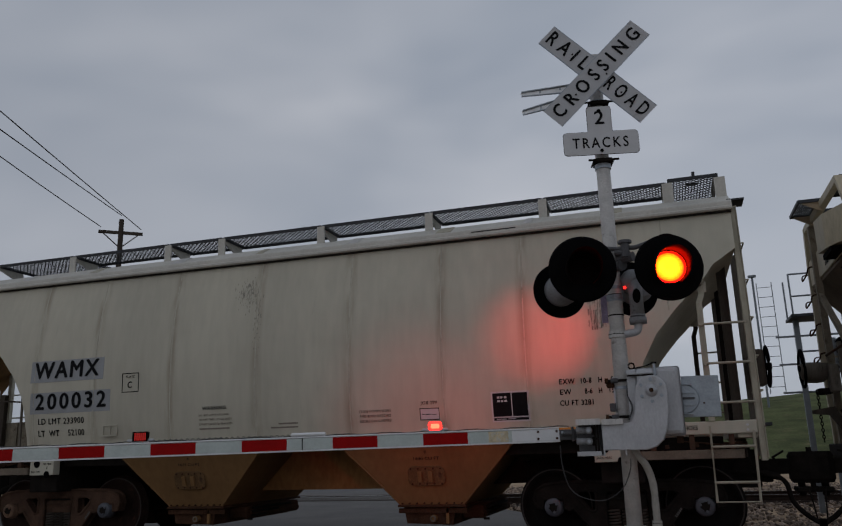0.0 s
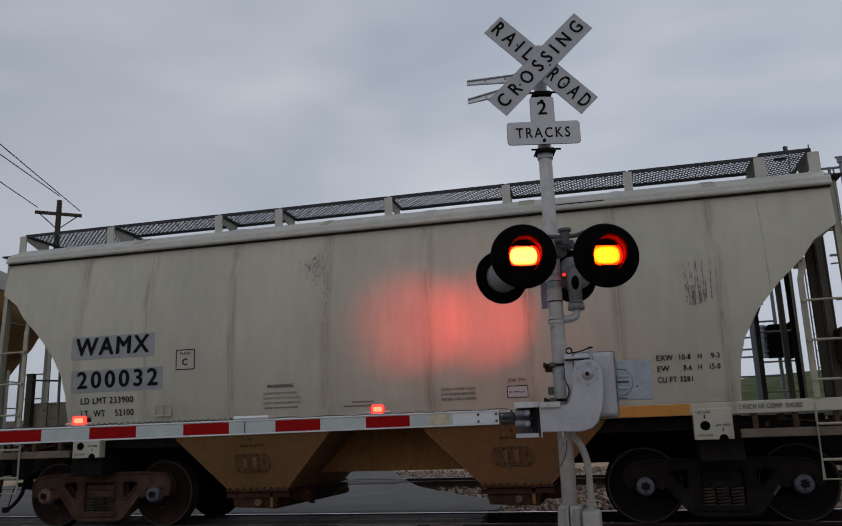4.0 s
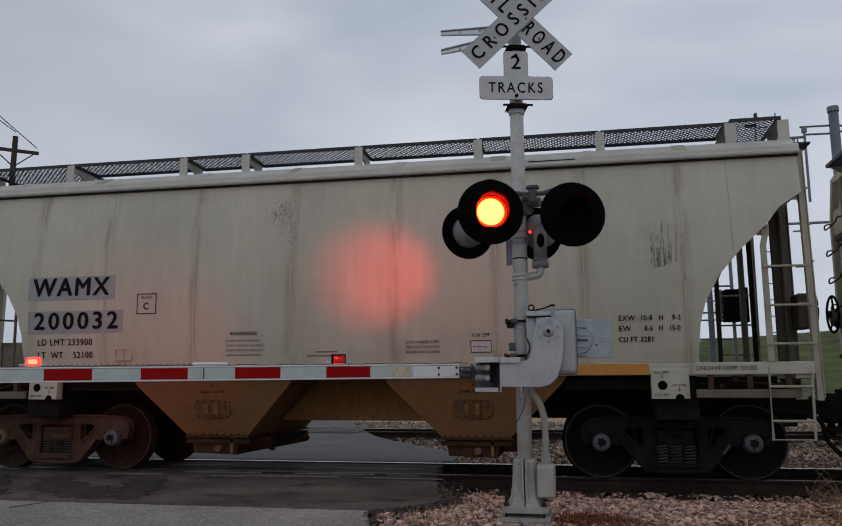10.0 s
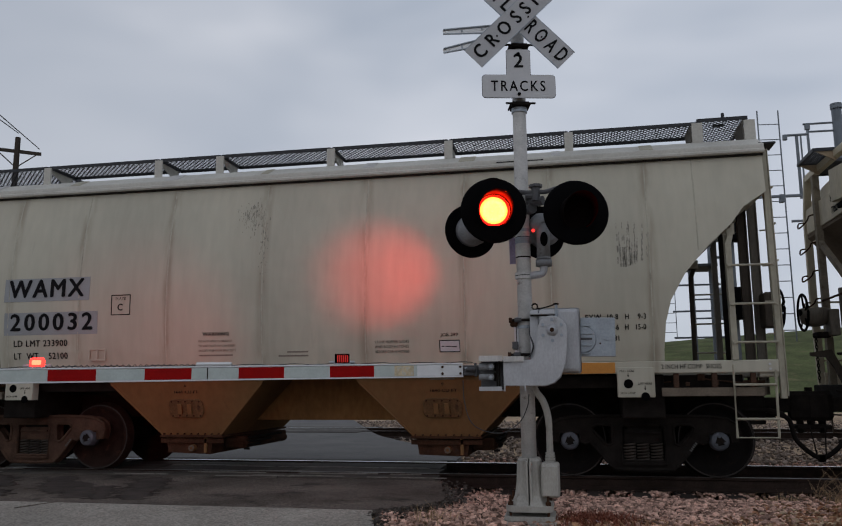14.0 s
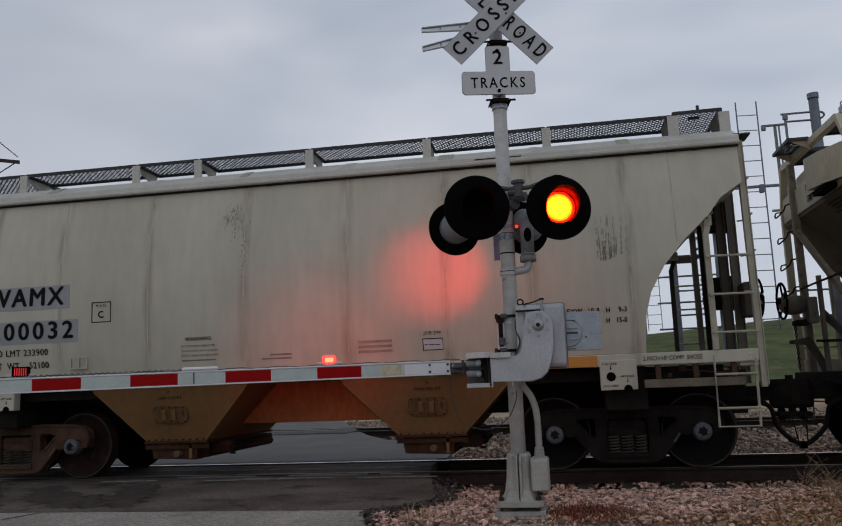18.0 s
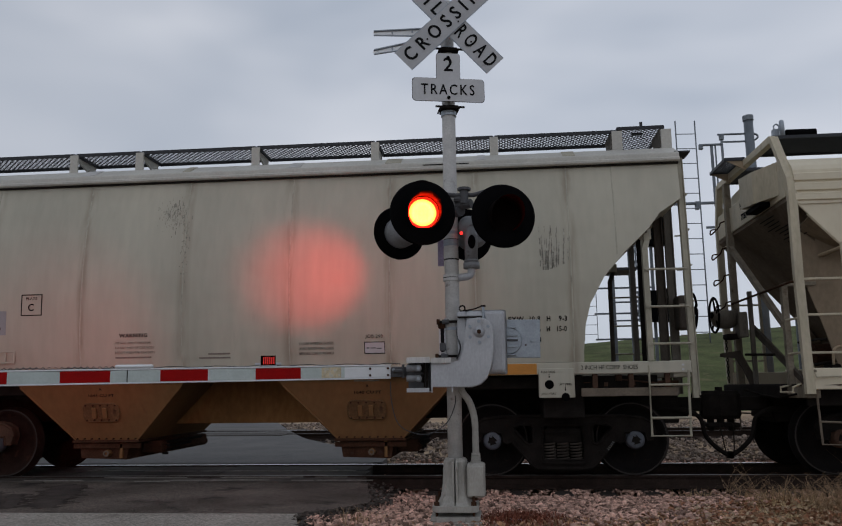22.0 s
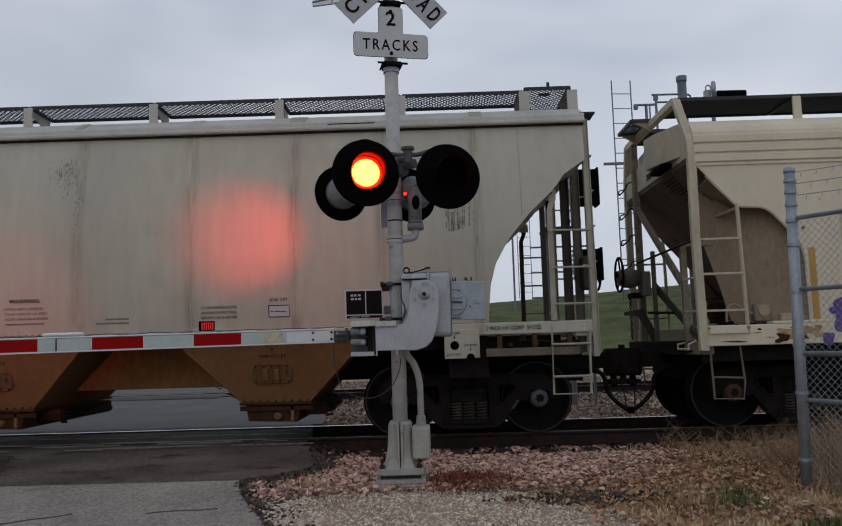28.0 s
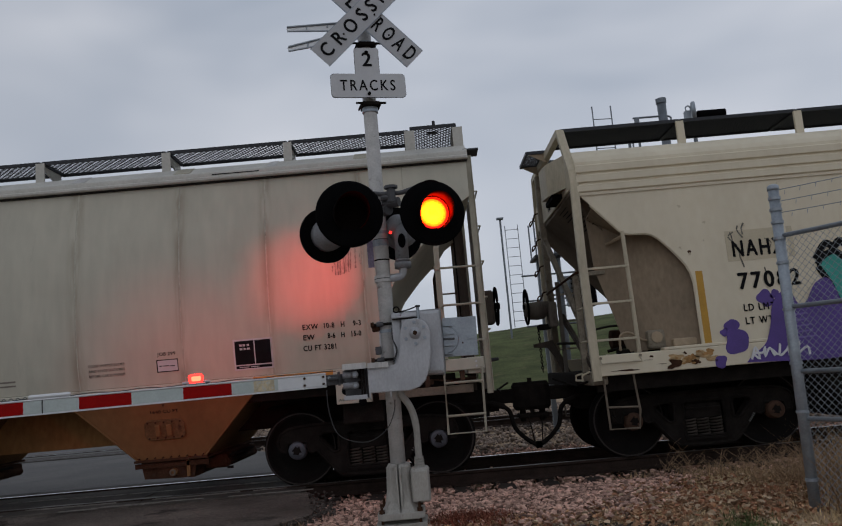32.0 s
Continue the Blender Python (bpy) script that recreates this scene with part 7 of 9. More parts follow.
            if q > 1 or k in (2, 3, 4, 5, 7):
                patch(x - w / 2, x + w / 2, z0 - 0.015 * rs.rand(), z1, "scuff", "dark vertical scrape", 0.0022)
    for k in range(230):
        X, z = -3.70 + 0.09 * rs.randn(), 3.42 + 0.11 * rs.randn()
        if k > 160:
            X, z = -3.50 + 0.03 * rs.randn(), 3.0 + 0.2 * rs.randn()
        patch(X - CAR_X, X - CAR_X + 0.003 + 0.011 * rs.rand() ** 2, z, z + 0.008 + 0.045 * rs.rand() ** 2, "flake", "flake of worn paint", 0.002)
    wheels = build_truck(car, -4.24, "truck_rust", "wheel_rust", "cap_brown") + build_truck(car, 4.24)
    return car, wheels


# Rust brown, lightened to make up for shade under the body.
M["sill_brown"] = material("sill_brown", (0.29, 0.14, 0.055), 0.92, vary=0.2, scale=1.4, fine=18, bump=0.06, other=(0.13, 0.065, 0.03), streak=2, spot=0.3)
M["cover_rust"] = material("cover_rust", (0.13, 0.075, 0.035), 0.8, vary=0.25, scale=5, fine=40, bump=0.1, other=(0.05, 0.028, 0.018), spot=0.4)
M["sill_dirty"] = material("sill_dirty", (0.22, 0.19, 0.145), 0.8, vary=0.2, scale=5, fine=40, bump=0.08, other=(0.10, 0.07, 0.045), spot=0.4)
M["flake"] = material("flake", (0.25, 0.238, 0.20), 0.7, vary=0.3, scale=20, bump=0)
M["end_brown"] = material("end_brown", (0.065, 0.054, 0.044), 0.82, vary=0.25, scale=5, bump=0.1, other=(0.03, 0.024, 0.02), streak=4, spot=0.3)
M["rail_paint"] = material("rail_paint", (0.33, 0.305, 0.235), 0.65, vary=0.15, scale=6, fine=40, bump=0.08, other=(0.15, 0.105, 0.07), streak=3, spot=0.25)
M["post_paint"] = material("post_paint", (0.46, 0.405, 0.295), 0.65, vary=0.14, scale=4, fine=30, bump=0.08, other=(0.24, 0.17, 0.105), streak=3, spot=0.22)
M["step_dirty"] = material("step_dirty", (0.16, 0.13, 0.10), 0.8, vary=0.2, scale=6, fine=40, bump=0.08, other=(0.07, 0.05, 0.04), spot=0.35)
# Brown dirt, plus the shade under the slope put into the colour.
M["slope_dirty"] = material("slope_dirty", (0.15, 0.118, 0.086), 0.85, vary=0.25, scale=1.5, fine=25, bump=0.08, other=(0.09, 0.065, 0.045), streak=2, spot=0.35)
M["truck_rust"] = material("truck_rust", (0.072, 0.041, 0.028), 0.85, vary=0.3, scale=7, fine=70, bump=0.25, other=(0.11, 0.05, 0.026), spot=0.3)
M["wheel_rust"] = material("wheel_rust", (0.024, 0.013, 0.010), 0.85, vary=0.35, scale=5, fine=60, bump=0.15, other=(0.06, 0.028, 0.017), spot=0.35)
M["rim_worn"] = material("rim_worn", (0.028, 0.022, 0.019), 0.6, metal=0.3, vary=0.3, scale=6, fine=50, bump=0.1, other=(0.03, 0.022, 0.018), spot=0.4)
M["faint_white"] = material("faint_white", (0.11, 0.11, 0.105), 0.8, vary=0.3, scale=40, bump=0)
# Near-black for the eave's shadow line and seam.
M["gasket"] = material("gasket", (0.03, 0.028, 0.025), 0.9, vary=0.3, scale=4, bump=0.1)
M["spring_steel"] = material("spring_steel", (0.06, 0.05, 0.042), 0.85, vary=0.3, scale=8, bump=0.1)
M["end_iron"] = material("end_iron", (0.13, 0.115, 0.095), 0.75, vary=0.2, scale=5, bump=0.08, other=(0.05, 0.04, 0.035), streak=4, spot=0.3)
M["seam_paint"] = material("seam_paint", (0.40, 0.378, 0.305), 0.65, vary=0.15, scale=2, fine=20, bump=0.05, other=(0.23, 0.205, 0.16), spot=0.32)
M["faint_print"] = material("faint_print", (0.20, 0.17, 0.145), 0.7, vary=0.15, scale=40, bump=0)
M["cap_brown"] = material("cap_brown", (0.17, 0.10, 0.065), 0.7, vary=0.3, scale=14, bump=0.1, other=(0.05, 0.045, 0.05), spot=0.4)
M["smudge"] = material("smudge", (0.375, 0.355, 0.30), 0.7, vary=0.3, scale=20, bump=0)
M["scuff"] = material("scuff", (0.15, 0.14, 0.118), 0.7, vary=0.3, scale=20, bump=0)
hopper_car, hopper_wheels = build_hopper_car()

# the second wagon
CAR2_X0 = 4.10


def build_cream_car():
    """A longer cream wagon, coupled behind; its own x runs from its near end."""
    car = thing("covered_hopper_car", "cream covered hopper wagon with purple and green graffiti and rust streaks", "railway wagon", pose(CAR2_X0, TRACK, 0), group="wagons of the train")
    N = 15.6
    # the inner body: walls stand back behind the slope sheets at the ends
    slope = [(1.20, 1.92), (1.35, 1.79), (2.12, 1.10), (3.35, 0.03), (4.0, 0.03)]
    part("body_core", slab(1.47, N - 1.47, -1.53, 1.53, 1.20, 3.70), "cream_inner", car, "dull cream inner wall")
    for X in (lambda x: x, lambda x: N - x):
        bm = bmesh.new()
        rows = []
        for z in (1.20, 1.35, 1.75, 2.12, 2.7, 3.0, 3.35, 3.7):
            a, back = min(1.465, fan(slope, z)), 1.47
            near = 1.15 if z < 3.3 else 1.53
            rows.append([bm.verts.new((X(x), y, z)) for x, y in ((a, -near), (back, -near), (back, 1.53), (a, 1.53))])
        for p, q in zip(rows, rows[1:]):
            for k in range(4):
                bm.faces.new((p[k], p[(k + 1) % 4], q[(k + 1) % 4], q[k]))
        bm.faces.new(rows[0]), bm.faces.new(rows[-1])
        part("slope_sheet", bm, "slope_dirty", car, "dirty brown slope sheet under the end wall, shade in its colour")
    # side sheets with the cut-away end
    cut = [(0.11, 3.28), (0.22, 3.16), (0.54, 2.81), (0.59, 2.77), (0.66, 2.755), (0.86, 2.745), (0.93, 2.725), (1.02, 2.66), (1.12, 2.55), (1.22, 2.43), (1.30, 2.32), (1.35, 2.21), (1.375, 2.08), (1.38, 1.33)]
    for s in (-1, 1):
        outline = [(x, z) for x, z in cut] + [(N - x, z) for x, z in reversed(cut)]
        y0, y1 = (-1.56, -1.535) if s < 0 else (1.535, 1.56)
        part("side_sheet", plate(outline, "y", y0, y1), "cream_paint", car, "flat cream side wall with cut-away end")
        # recessed alcove edge
        lip = pipe([(x, (y0 + y1) / 2 - s * 0.012, z) for x, z in cut[1:]], 0.016, 6)
        part("cut_lip", lip, "cream_paint", car)
        # ribbed top band
        prof = [(1.50, 3.28), (1.578, 3.28), (1.578, 3.315), (1.60, 3.33), (1.60, 3.405), (1.575, 3.42), (1.575, 3.435), (1.60, 3.45), (1.60, 3.53), (1.575, 3.545), (1.575, 3.56), (1.602, 3.575), (1.602, 3.655), (1.575, 3.67), (1.572, 3.71), (1.54, 3.77), (1.47, 3.845), (1.38, 3.895), (1.3, 3.905), (1.3, 3.28)]
        part("top_band", plate([(s * a, z) for a, z in prof], "x", 0.08, N - 0.08), "cream_paint", car, "ribbed cream band under the roof")
        part("side_sill", slab(0.08, N - 0.08, *( (-1.575, -1.45) if s < 0 else (1.45, 1.575)), 1.05, 1.30, 0.012), "cream_paint", car, "cream side sill with chipped paint")
        part("sill_ledge", slab(0.9, N - 0.9, *( (-1.578, -1.40) if s < 0 else (1.40, 1.578)), 1.30, 1.335, 0.008), "cream_paint", car)
        for k in range(1, 9):
            x = 1.55 + (N - 3.1) * (k - 0.35) / 8
            part("weld_seam", slab(x - 0.012, x + 0.012, *((-1.5645, -1.56) if s < 0 else (1.56, 1.5645)), 1.34, 3.28), "cream_paint", car)
        # Dark strip hung below the sill for the shade there.
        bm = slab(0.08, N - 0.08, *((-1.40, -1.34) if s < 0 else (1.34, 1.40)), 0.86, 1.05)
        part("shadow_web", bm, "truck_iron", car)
    part("roof", plate([(-1.34, 3.895), (-0.9, 3.99), (0, 4.05), (0.9, 3.99), (1.34, 3.895), (1.3, 3.7), (-1.3, 3.7)], "x", 0.1, N - 0.1), "cream_paint", car, "cream roof")
    stations = [0.02, 1.60, 3.15, 4.75, 6.35, 7.95, 9.55, 11.2, 13.2, 15.3]
    for s in (-1, 1):
        for x in stations[1:]:
            part("walkway_post", plate([(s * 1.19, 3.88), (s * 1.15, 3.88), (s * 1.15, 4.25), (s * 1.19, 4.25)], "x", x - 0.05, x + 0.05), "cream_paint", car)
        for a, b in zip(stations, stations[1:]):
            y0, y1 = (-1.15, -0.35) if s < 0 else (0.35, 1.15)
            part("walkway_grating", grating_panel(a + 0.015, b - 0.015, y0, y1, 4.27, 0.036), "grating", car, "dark expanded-metal walkway")
    # end frame
    for e in (-1, 1):
        X = (lambda x: x) if e < 0 else (lambda x: N - x)
        for s in (-1, 1):
            cp = part("corner_post", bent_post([(X(0.06), s * 1.55, 1.0), (X(0.04), s * 1.555, 2.4), (X(0.05), s * 1.56, 3.45), (X(0.045), s * 1.54, 3.62), (X(0.01), s * 1.22, 4.24)], 0.05, 0.04), "post_paint", car, "cream corner post, bent in at the top")
            la = part("side_ladder", bar((X(0.58), s * 1.54, 2.80), (X(0.60), s * 1.56, 1.30), 0.026, 8), "post_paint", car, "cream side ladder")
            for z in (2.36, 1.93, 1.48):
                part("rung", slab(min(X(0.08), X(0.60)), max(X(0.08), X(0.60)), s * 1.56 - 0.02, s * 1.56 + 0.02, z - 0.014, z + 0.014, 0.005), "post_paint", la)
            part("stirrup", pipe([(X(0.14), s * 1.52, 1.1), (X(0.15), s * 1.54, 0.42), (X(0.50), s * 1.54, 0.41), (X(0.53), s * 1.54, 0.62), (X(0.50), s * 1.52, 1.1)], 0.014, 8), "step_dirty", car)
            part("step_rung", bar((X(0.15), s * 1.54, 0.68), (X(0.525), s * 1.54, 0.66), 0.012, 8), "step_dirty", car)
            part("sill_grab", pipe([(X(0.12), s * 1.58, 1.25), (X(0.12), s * 1.62, 1.20), (X(0.60), s * 1.62, 1.20), (X(0.60), s * 1.58, 1.25)], 0.012, 6), "post_paint", car)
            for bx in (0.12, 0.60):
                part("bolt_head", bar((X(bx), s * 1.575, 1.265), (X(bx), s * 1.592, 1.265), 0.02, 6), "sill_dirty", car)
            # set-in cheek between the slope sheet and the side wall
            cheek = plate([(X(a), z) for a, z in (((0.25, 3.06), (0.62, 2.80), (0.95, 2.78), (1.5, 2.5), (1.5, 1.32), (0.56, 1.32), (0.42, 1.9), (0.28, 2.4)) if s < 0 else ((1.0, 2.76), (1.5, 2.5), (1.5, 1.32), (1.3, 1.32), (1.05, 2.1)))], "y", -0.012, 0.012)
            for v in cheek.verts:
                v.co.y += s * (1.12 + 0.38 * ((v.co.x if e < 0 else N - v.co.x) - 0.38) / 1.12)
            if s < 0:
                bm = bmesh.new()
                edge = [(0.25, 3.06, 3.13), (0.62, 2.80, 2.77), (0.95, 2.78, 2.72), (1.46, 2.52, 2.60)]
                lines = [[bm.verts.new((X(x), y, z)) for y, z in ((-1.12 - 0.38 * (x - 0.38) / 1.12, z0), (-1.534, z1), (-1.534, z1 + 0.02), (-1.12 - 0.38 * (x - 0.38) / 1.12, z0 + 0.02))] for x, z0, z1 in edge]
                for p, q in zip(lines, lines[1:]):
                    for k in range(4):
                        bm.faces.new((p[k], p[(k + 1) % 4], q[(k + 1) % 4], q[k]))
                bm.faces.new(lines[0]), bm.faces.new(lines[-1])
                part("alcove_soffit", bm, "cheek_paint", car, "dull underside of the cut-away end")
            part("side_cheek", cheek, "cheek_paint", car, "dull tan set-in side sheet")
            # braces from post to slope sheet
            for z in (2.30, 2.71, 3.13, 3.54) if s > 0 else ():
                part("end_grab", pipe(curve_points([(X(0.03), s * 1.54, z + 0.06), (X(-0.08), s * 1.53, z + 0.05), (X(-0.10), s * 1.51, z - 0.03), (X(-0.10), s * 1.30, z - 0.03), (X(-0.10), s * 1.02, z + 0.0), (X(-0.09), s * 0.96, z + 0.05), (X(-0.02), s * 0.88, z + 0.06)], 4), 0.012, 6), "rusty_steel", car, "bent grab iron on the end frame", True)
        part("end_rail", slab(X(0.01) - 0.045, X(0.01) + 0.045, -1.20, 1.20, 4.17, 4.27, 0.01), "post_paint", car, "rail along the top of the end frame")
        part("end_post", slab(X(0.0) - 0.045, X(0.0) + 0.045, 0.80, 0.90, 1.1, 4.17), "sill_dirty", car, "tall dull cream post of the end frame")
        part("end_post", slab(X(0.02) - 0.035, X(0.02) + 0.035, -1.14, -1.06, 1.1, 2.36), "sill_dirty", car, "short dull cream post of the end ladder")
        part("end_post", slab(X(0.0) - 0.025, X(0.0) + 0.025, 0.13, 0.20, 1.1, 2.42), "end_iron", car, "thin post behind the brake gear")
        part("post_bracket", slab(min(X(0.02), X(0.42)), max(X(0.02), X(0.42)), -1.14, -1.06, 2.33, 2.38, 0.005), "sill_dirty", car, "flat bracket from post to slope sheet")
        for z in (1.90, 1.485):
            part("end_rung", bar((X(0.0), -1.1, z), (X(0.03), -1.54, z), 0.014, 8), "post_paint", car)
        part("brace", plate([(0.80, 3.09), (0.80, 3.19), (-1.08, 1.90), (-1.08, 1.80)], "x", X(0.0) - 0.03, X(0.0) + 0.03), "sill_dirty", car, "flat diagonal brace across the end")
        part("end_rail_low", pipe([(X(0.0), 0.84, 2.30), (X(-0.06), 0.80, 2.31), (X(-0.04), -1.50, 2.335), (X(0.04), -1.55, 2.335)], 0.016, 8), "rusty_steel", car, "rusty round grab rail across the end")
        part("brace", plate([(0.30, 1.84), (0.30, 1.96), (-1.42, 1.18), (-1.42, 1.10)], "x", X(0.06) - 0.02, X(0.06) + 0.02), "end_brown", car, "dark angle brace down to the end sill")
        part("corner_grab", pipe([(X(0.0), -1.05, 1.10), (X(-0.10), -1.05, 1.08), (X(-0.10), -1.05, 1.02), (X(-0.10), -1.46, 1.02), (X(-0.10), -1.46, 1.08), (X(0.0), -1.46, 1.12)], 0.014, 6), "post_paint", car, "bent grab iron at the corner of the sill")
        part("stile_bracket", bar((X(0.58), -1.53, 2.74), (X(0.46), -1.18, 2.70), 0.024, 8), "cream_inner", car)
        # Darker post colour puts the end face's shade into wall and box.
        part("end_wall", slab(min(X(0.01), X(0.12)), max(X(0.01), X(0.12)), -1.46, 1.46, 3.40, 3.78, 0.01), "post_paint", car)
        box_plan = [(X(0.03), -0.24), (X(-0.16), -0.28), (X(-0.16), -0.82), (X(0.03), -1.32)]
        bm = bmesh.new()
        rows = [[bm.verts.new((x, y, z + 0.05 * (y > -0.5))) for x, y in box_plan] for z in (3.47, 3.90)]
        for k in range(4):
            bm.faces.new((rows[0][k], rows[0][(k + 1) % 4], rows[1][(k + 1) % 4], rows[1][k]))
        bm.faces.new(rows[0]), bm.faces.new(rows[1])
        part("end_box", bm, "post_paint", car, "flat cream box on the end wall")
        # Black block stands in for the shadowed opening below the box.
        part("end_slot", slab(min(X(-0.13), X(0.02)), max(X(-0.13), X(0.02)), -0.92, -0.40, 3.405, 3.468), "black_paint", car, "black block for the shadowed opening under the box")
        for k, line in enumerate(("NAHX", "77082")):
            words(line, 0.13, "lettering", car, pose(X(0.004), 0.14, 3.68 - 0.17 * k, 90, 0, -90 if e < 0 else 90), wide=0.75, weight=0.004)
        part("end_walkway", grating_panel(min(X(-0.28), X(-0.02)), max(X(-0.28), X(-0.02)), -0.15, 0.62, 4.29, 0.05), "grating", car, "dark grating over the end")
        for y in (-0.13, 0.60):
            part("walkway_bracket", plate([(X(-0.27), 4.27), (X(0.0), 4.27), (X(0.0), 4.12)], "y", y - 0.008, y + 0.008), "cream_inner", car)
        part("end_sill", slab(min(X(0.0), X(0.2)), max(X(0.0), X(0.2)), -1.5, -0.98, 0.95, 1.11, 0.015), "sill_dirty", car, "dull tan end sill")
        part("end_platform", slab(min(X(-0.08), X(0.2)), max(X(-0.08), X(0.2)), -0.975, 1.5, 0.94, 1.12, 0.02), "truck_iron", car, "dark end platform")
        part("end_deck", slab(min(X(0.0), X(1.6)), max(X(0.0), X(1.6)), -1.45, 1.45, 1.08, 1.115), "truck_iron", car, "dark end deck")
        for k in range(3):
            part("rigging_box", slab(X(0.55 + 0.25 * k) - 0.09, X(0.55 + 0.25 * k) + 0.09, -1.2 + 0.3 * k, -0.95 + 0.3 * k, 1.11, 1.36 + 0.10 * (k % 2), 0.02), "cream_inner" if k % 2 else "truck_iron", car)
        part("control_valve", slab(min(X(0.78), X(1.0)), max(X(0.78), X(1.0)), -1.36, -1.16, 1.33, 1.56, 0.03), "sill_dirty", car, "grey brake control valve")
        part("valve_cap", bar((X(0.89), -1.38, 1.47), (X(0.89), -1.34, 1.47), 0.07, 12), "cream_inner", car)
        part("valve_cap", bar((X(1.0), -1.26, 1.42), (X(1.08), -1.26, 1.42), 0.06, 12), "cream_inner", car)
        part("deck_pipe", pipe(curve_points([(X(0.42), -1.38, 1.34), (X(0.44), -1.38, 1.52), (X(0.56), -1.36, 1.55), (X(0.70), -1.34, 1.46), (X(0.80), -1.28, 1.44)]), 0.016, 8), "cream_inner", car, "bent brake pipe", True)
        part("deck_pipe", pipe(curve_points([(X(0.1), -1.2, 1.62), (X(0.5), -1.1, 1.66), (X(0.85), -1.2, 1.52)]), 0.014, 8), "truck_iron", car, "", True)
        part("valve_bracket", slab(min(X(1.06), X(1.36)), max(X(1.06), X(1.36)), -1.46, -1.2, 1.33, 1.43, 0.02), "cream_inner", car)
        part("brake_cylinder", bar((X(0.5), -0.6, 1.5), (X(0.95), -0.6, 1.5), 0.13, 14), "rusty_steel", car)
        part("rod", bar((X(0.35), -1.0, 1.35), (X(1.5), -1.0, 1.55), 0.02, 8), "truck_iron", car)
        # Dark tapered block hides lit gravel, where only shade shows under the body.
        part("discharge_hopper", plate([(X(2.5), 1.15), (X(6.4), 1.15), (X(5.3), 0.24), (X(3.5), 0.24)], "y", -1.15, 1.15), "truck_iron", car, "dark hopper-shaped block in place of the shade under the wagon")
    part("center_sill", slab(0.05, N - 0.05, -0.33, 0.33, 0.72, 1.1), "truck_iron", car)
    brake_wheel(car, -0.45, 0.36, 2.11)
    gear = lathe([(0.0, -0.12), (0.10, -0.11), (0.17, -0.06), (0.19, 0.02), (0.19, 0.10), (0.0, 0.11)], 20)
    gear.transform(Matrix(((0, 0, 1, -0.30), (1, 0, 0, 0.40), (0, 1.15, 0, 2.05), (0, 0, 0, 1))))
    part("brake_gear_case", gear, "end_iron", car, "round dark brake gear case", True)
    part("gear_bracket", slab(-0.16, -0.03, 0.20, 0.42, 1.78, 2.14, 0.02), "end_iron", car, "steel plate holding the brake gear")
    part("gear_foot", slab(-0.30, -0.12, 0.32, 0.56, 1.76, 1.84, 0.02), "truck_iron", car)
    links = bmesh.new()
    for k in range(15):
        for a in range(8):
            p, q = [2 * math.pi * (a + i) / 8 for i in (0, 1)]
            f = lambda w: (-0.30 + (0.016 * math.cos(w) if k % 2 else 0), 0.40 + (0 if k % 2 else 0.016 * math.cos(w)), 1.76 - 0.042 * k + 0.028 * math.sin(w))
            rod(links, f(p), f(q), 0.007, 5)
    part("chain", links, "truck_iron", car, "dark hanging brake chain")
    part("bell_crank", plate([(-0.40, 1.56), (-0.12, 1.60), (0.02, 1.30), (0.10, 1.12), (-0.02, 1.12), (-0.10, 1.34), (-0.20, 1.49), (-0.40, 1.51)], "y", 0.37, 0.40), "end_brown", car, "dark brake crank under the gear")
    part("bell_crank_rod", bar((-0.05, 0.36, 1.54), (0.04, -0.55, 1.50), 0.018, 8), "truck_iron", car)
    coupler(car, -1, -0.05)
    # faded stencilled lines on the slope sheet
    for row, (x, lines, ya, yb) in enumerate(((0.07, 4, -0.34, -0.86), (0.20, 5, -0.52, -1.20))):
        for k in range(lines):
            part("faded_line", slab(-0.006, 0.006, yb + 0.07 * (k % 2), ya - 0.06 * (k % 3), -0.006, 0.0), "lettering", car).matrix_basis = pose(x + 0.033 * k - 0.006, 0, 3.383 - 1.149 * (x + 0.033 * k) - 0.006, 0, 49, 0)
    # marks on the near side
    def mark(name, pts, mat, label, out=0.0):
        return part(name, plate([(x - CAR2_X0, z) for x, z in pts], "y", -1.564 - out, -1.560 - out), mat, car, label)
    mark("yellow_bar", [(5.50, 1.34), (5.585, 1.34), (5.585, 2.22), (5.50, 2.22)], "mustard", "mustard-yellow reflector bar")
    def word(t, size, X0, X1, z, weight):
        ob = words(t, size, "lettering", car, pose((X0 + X1) / 2 - CAR2_X0, -1.569, z, 90), weight=weight, space=1.25)
        have = max(v.co.x for v in ob.data.vertices) - min(v.co.x for v in ob.data.vertices)
        ob.matrix_basis = ob.matrix_basis @ Matrix.Diagonal(((X1 - X0) / have, 1, 1, 1))
    mark("painted_patch", [(5.92, 2.30), (6.75, 2.30), (6.75, 2.68), (5.92, 2.68)], "patch_cream", "darker painted patch under the letters")
    word("NAHX", 0.28, 5.98, 6.62, 2.44, 0.009)
    word("77082", 0.28, 6.0, 6.76, 2.04, 0.009)
    word("LD LMT", 0.12, 6.02, 6.40, 1.72, 0.003)
    word("LT WT", 0.12, 6.02, 6.36, 1.56, 0.003)
    def blob(cx, cz, r, n=26, squash=1.0, seed=1, rough=0.08):
        rr = np.random.RandomState(seed)
        ph = rr.rand(3) * 6.28
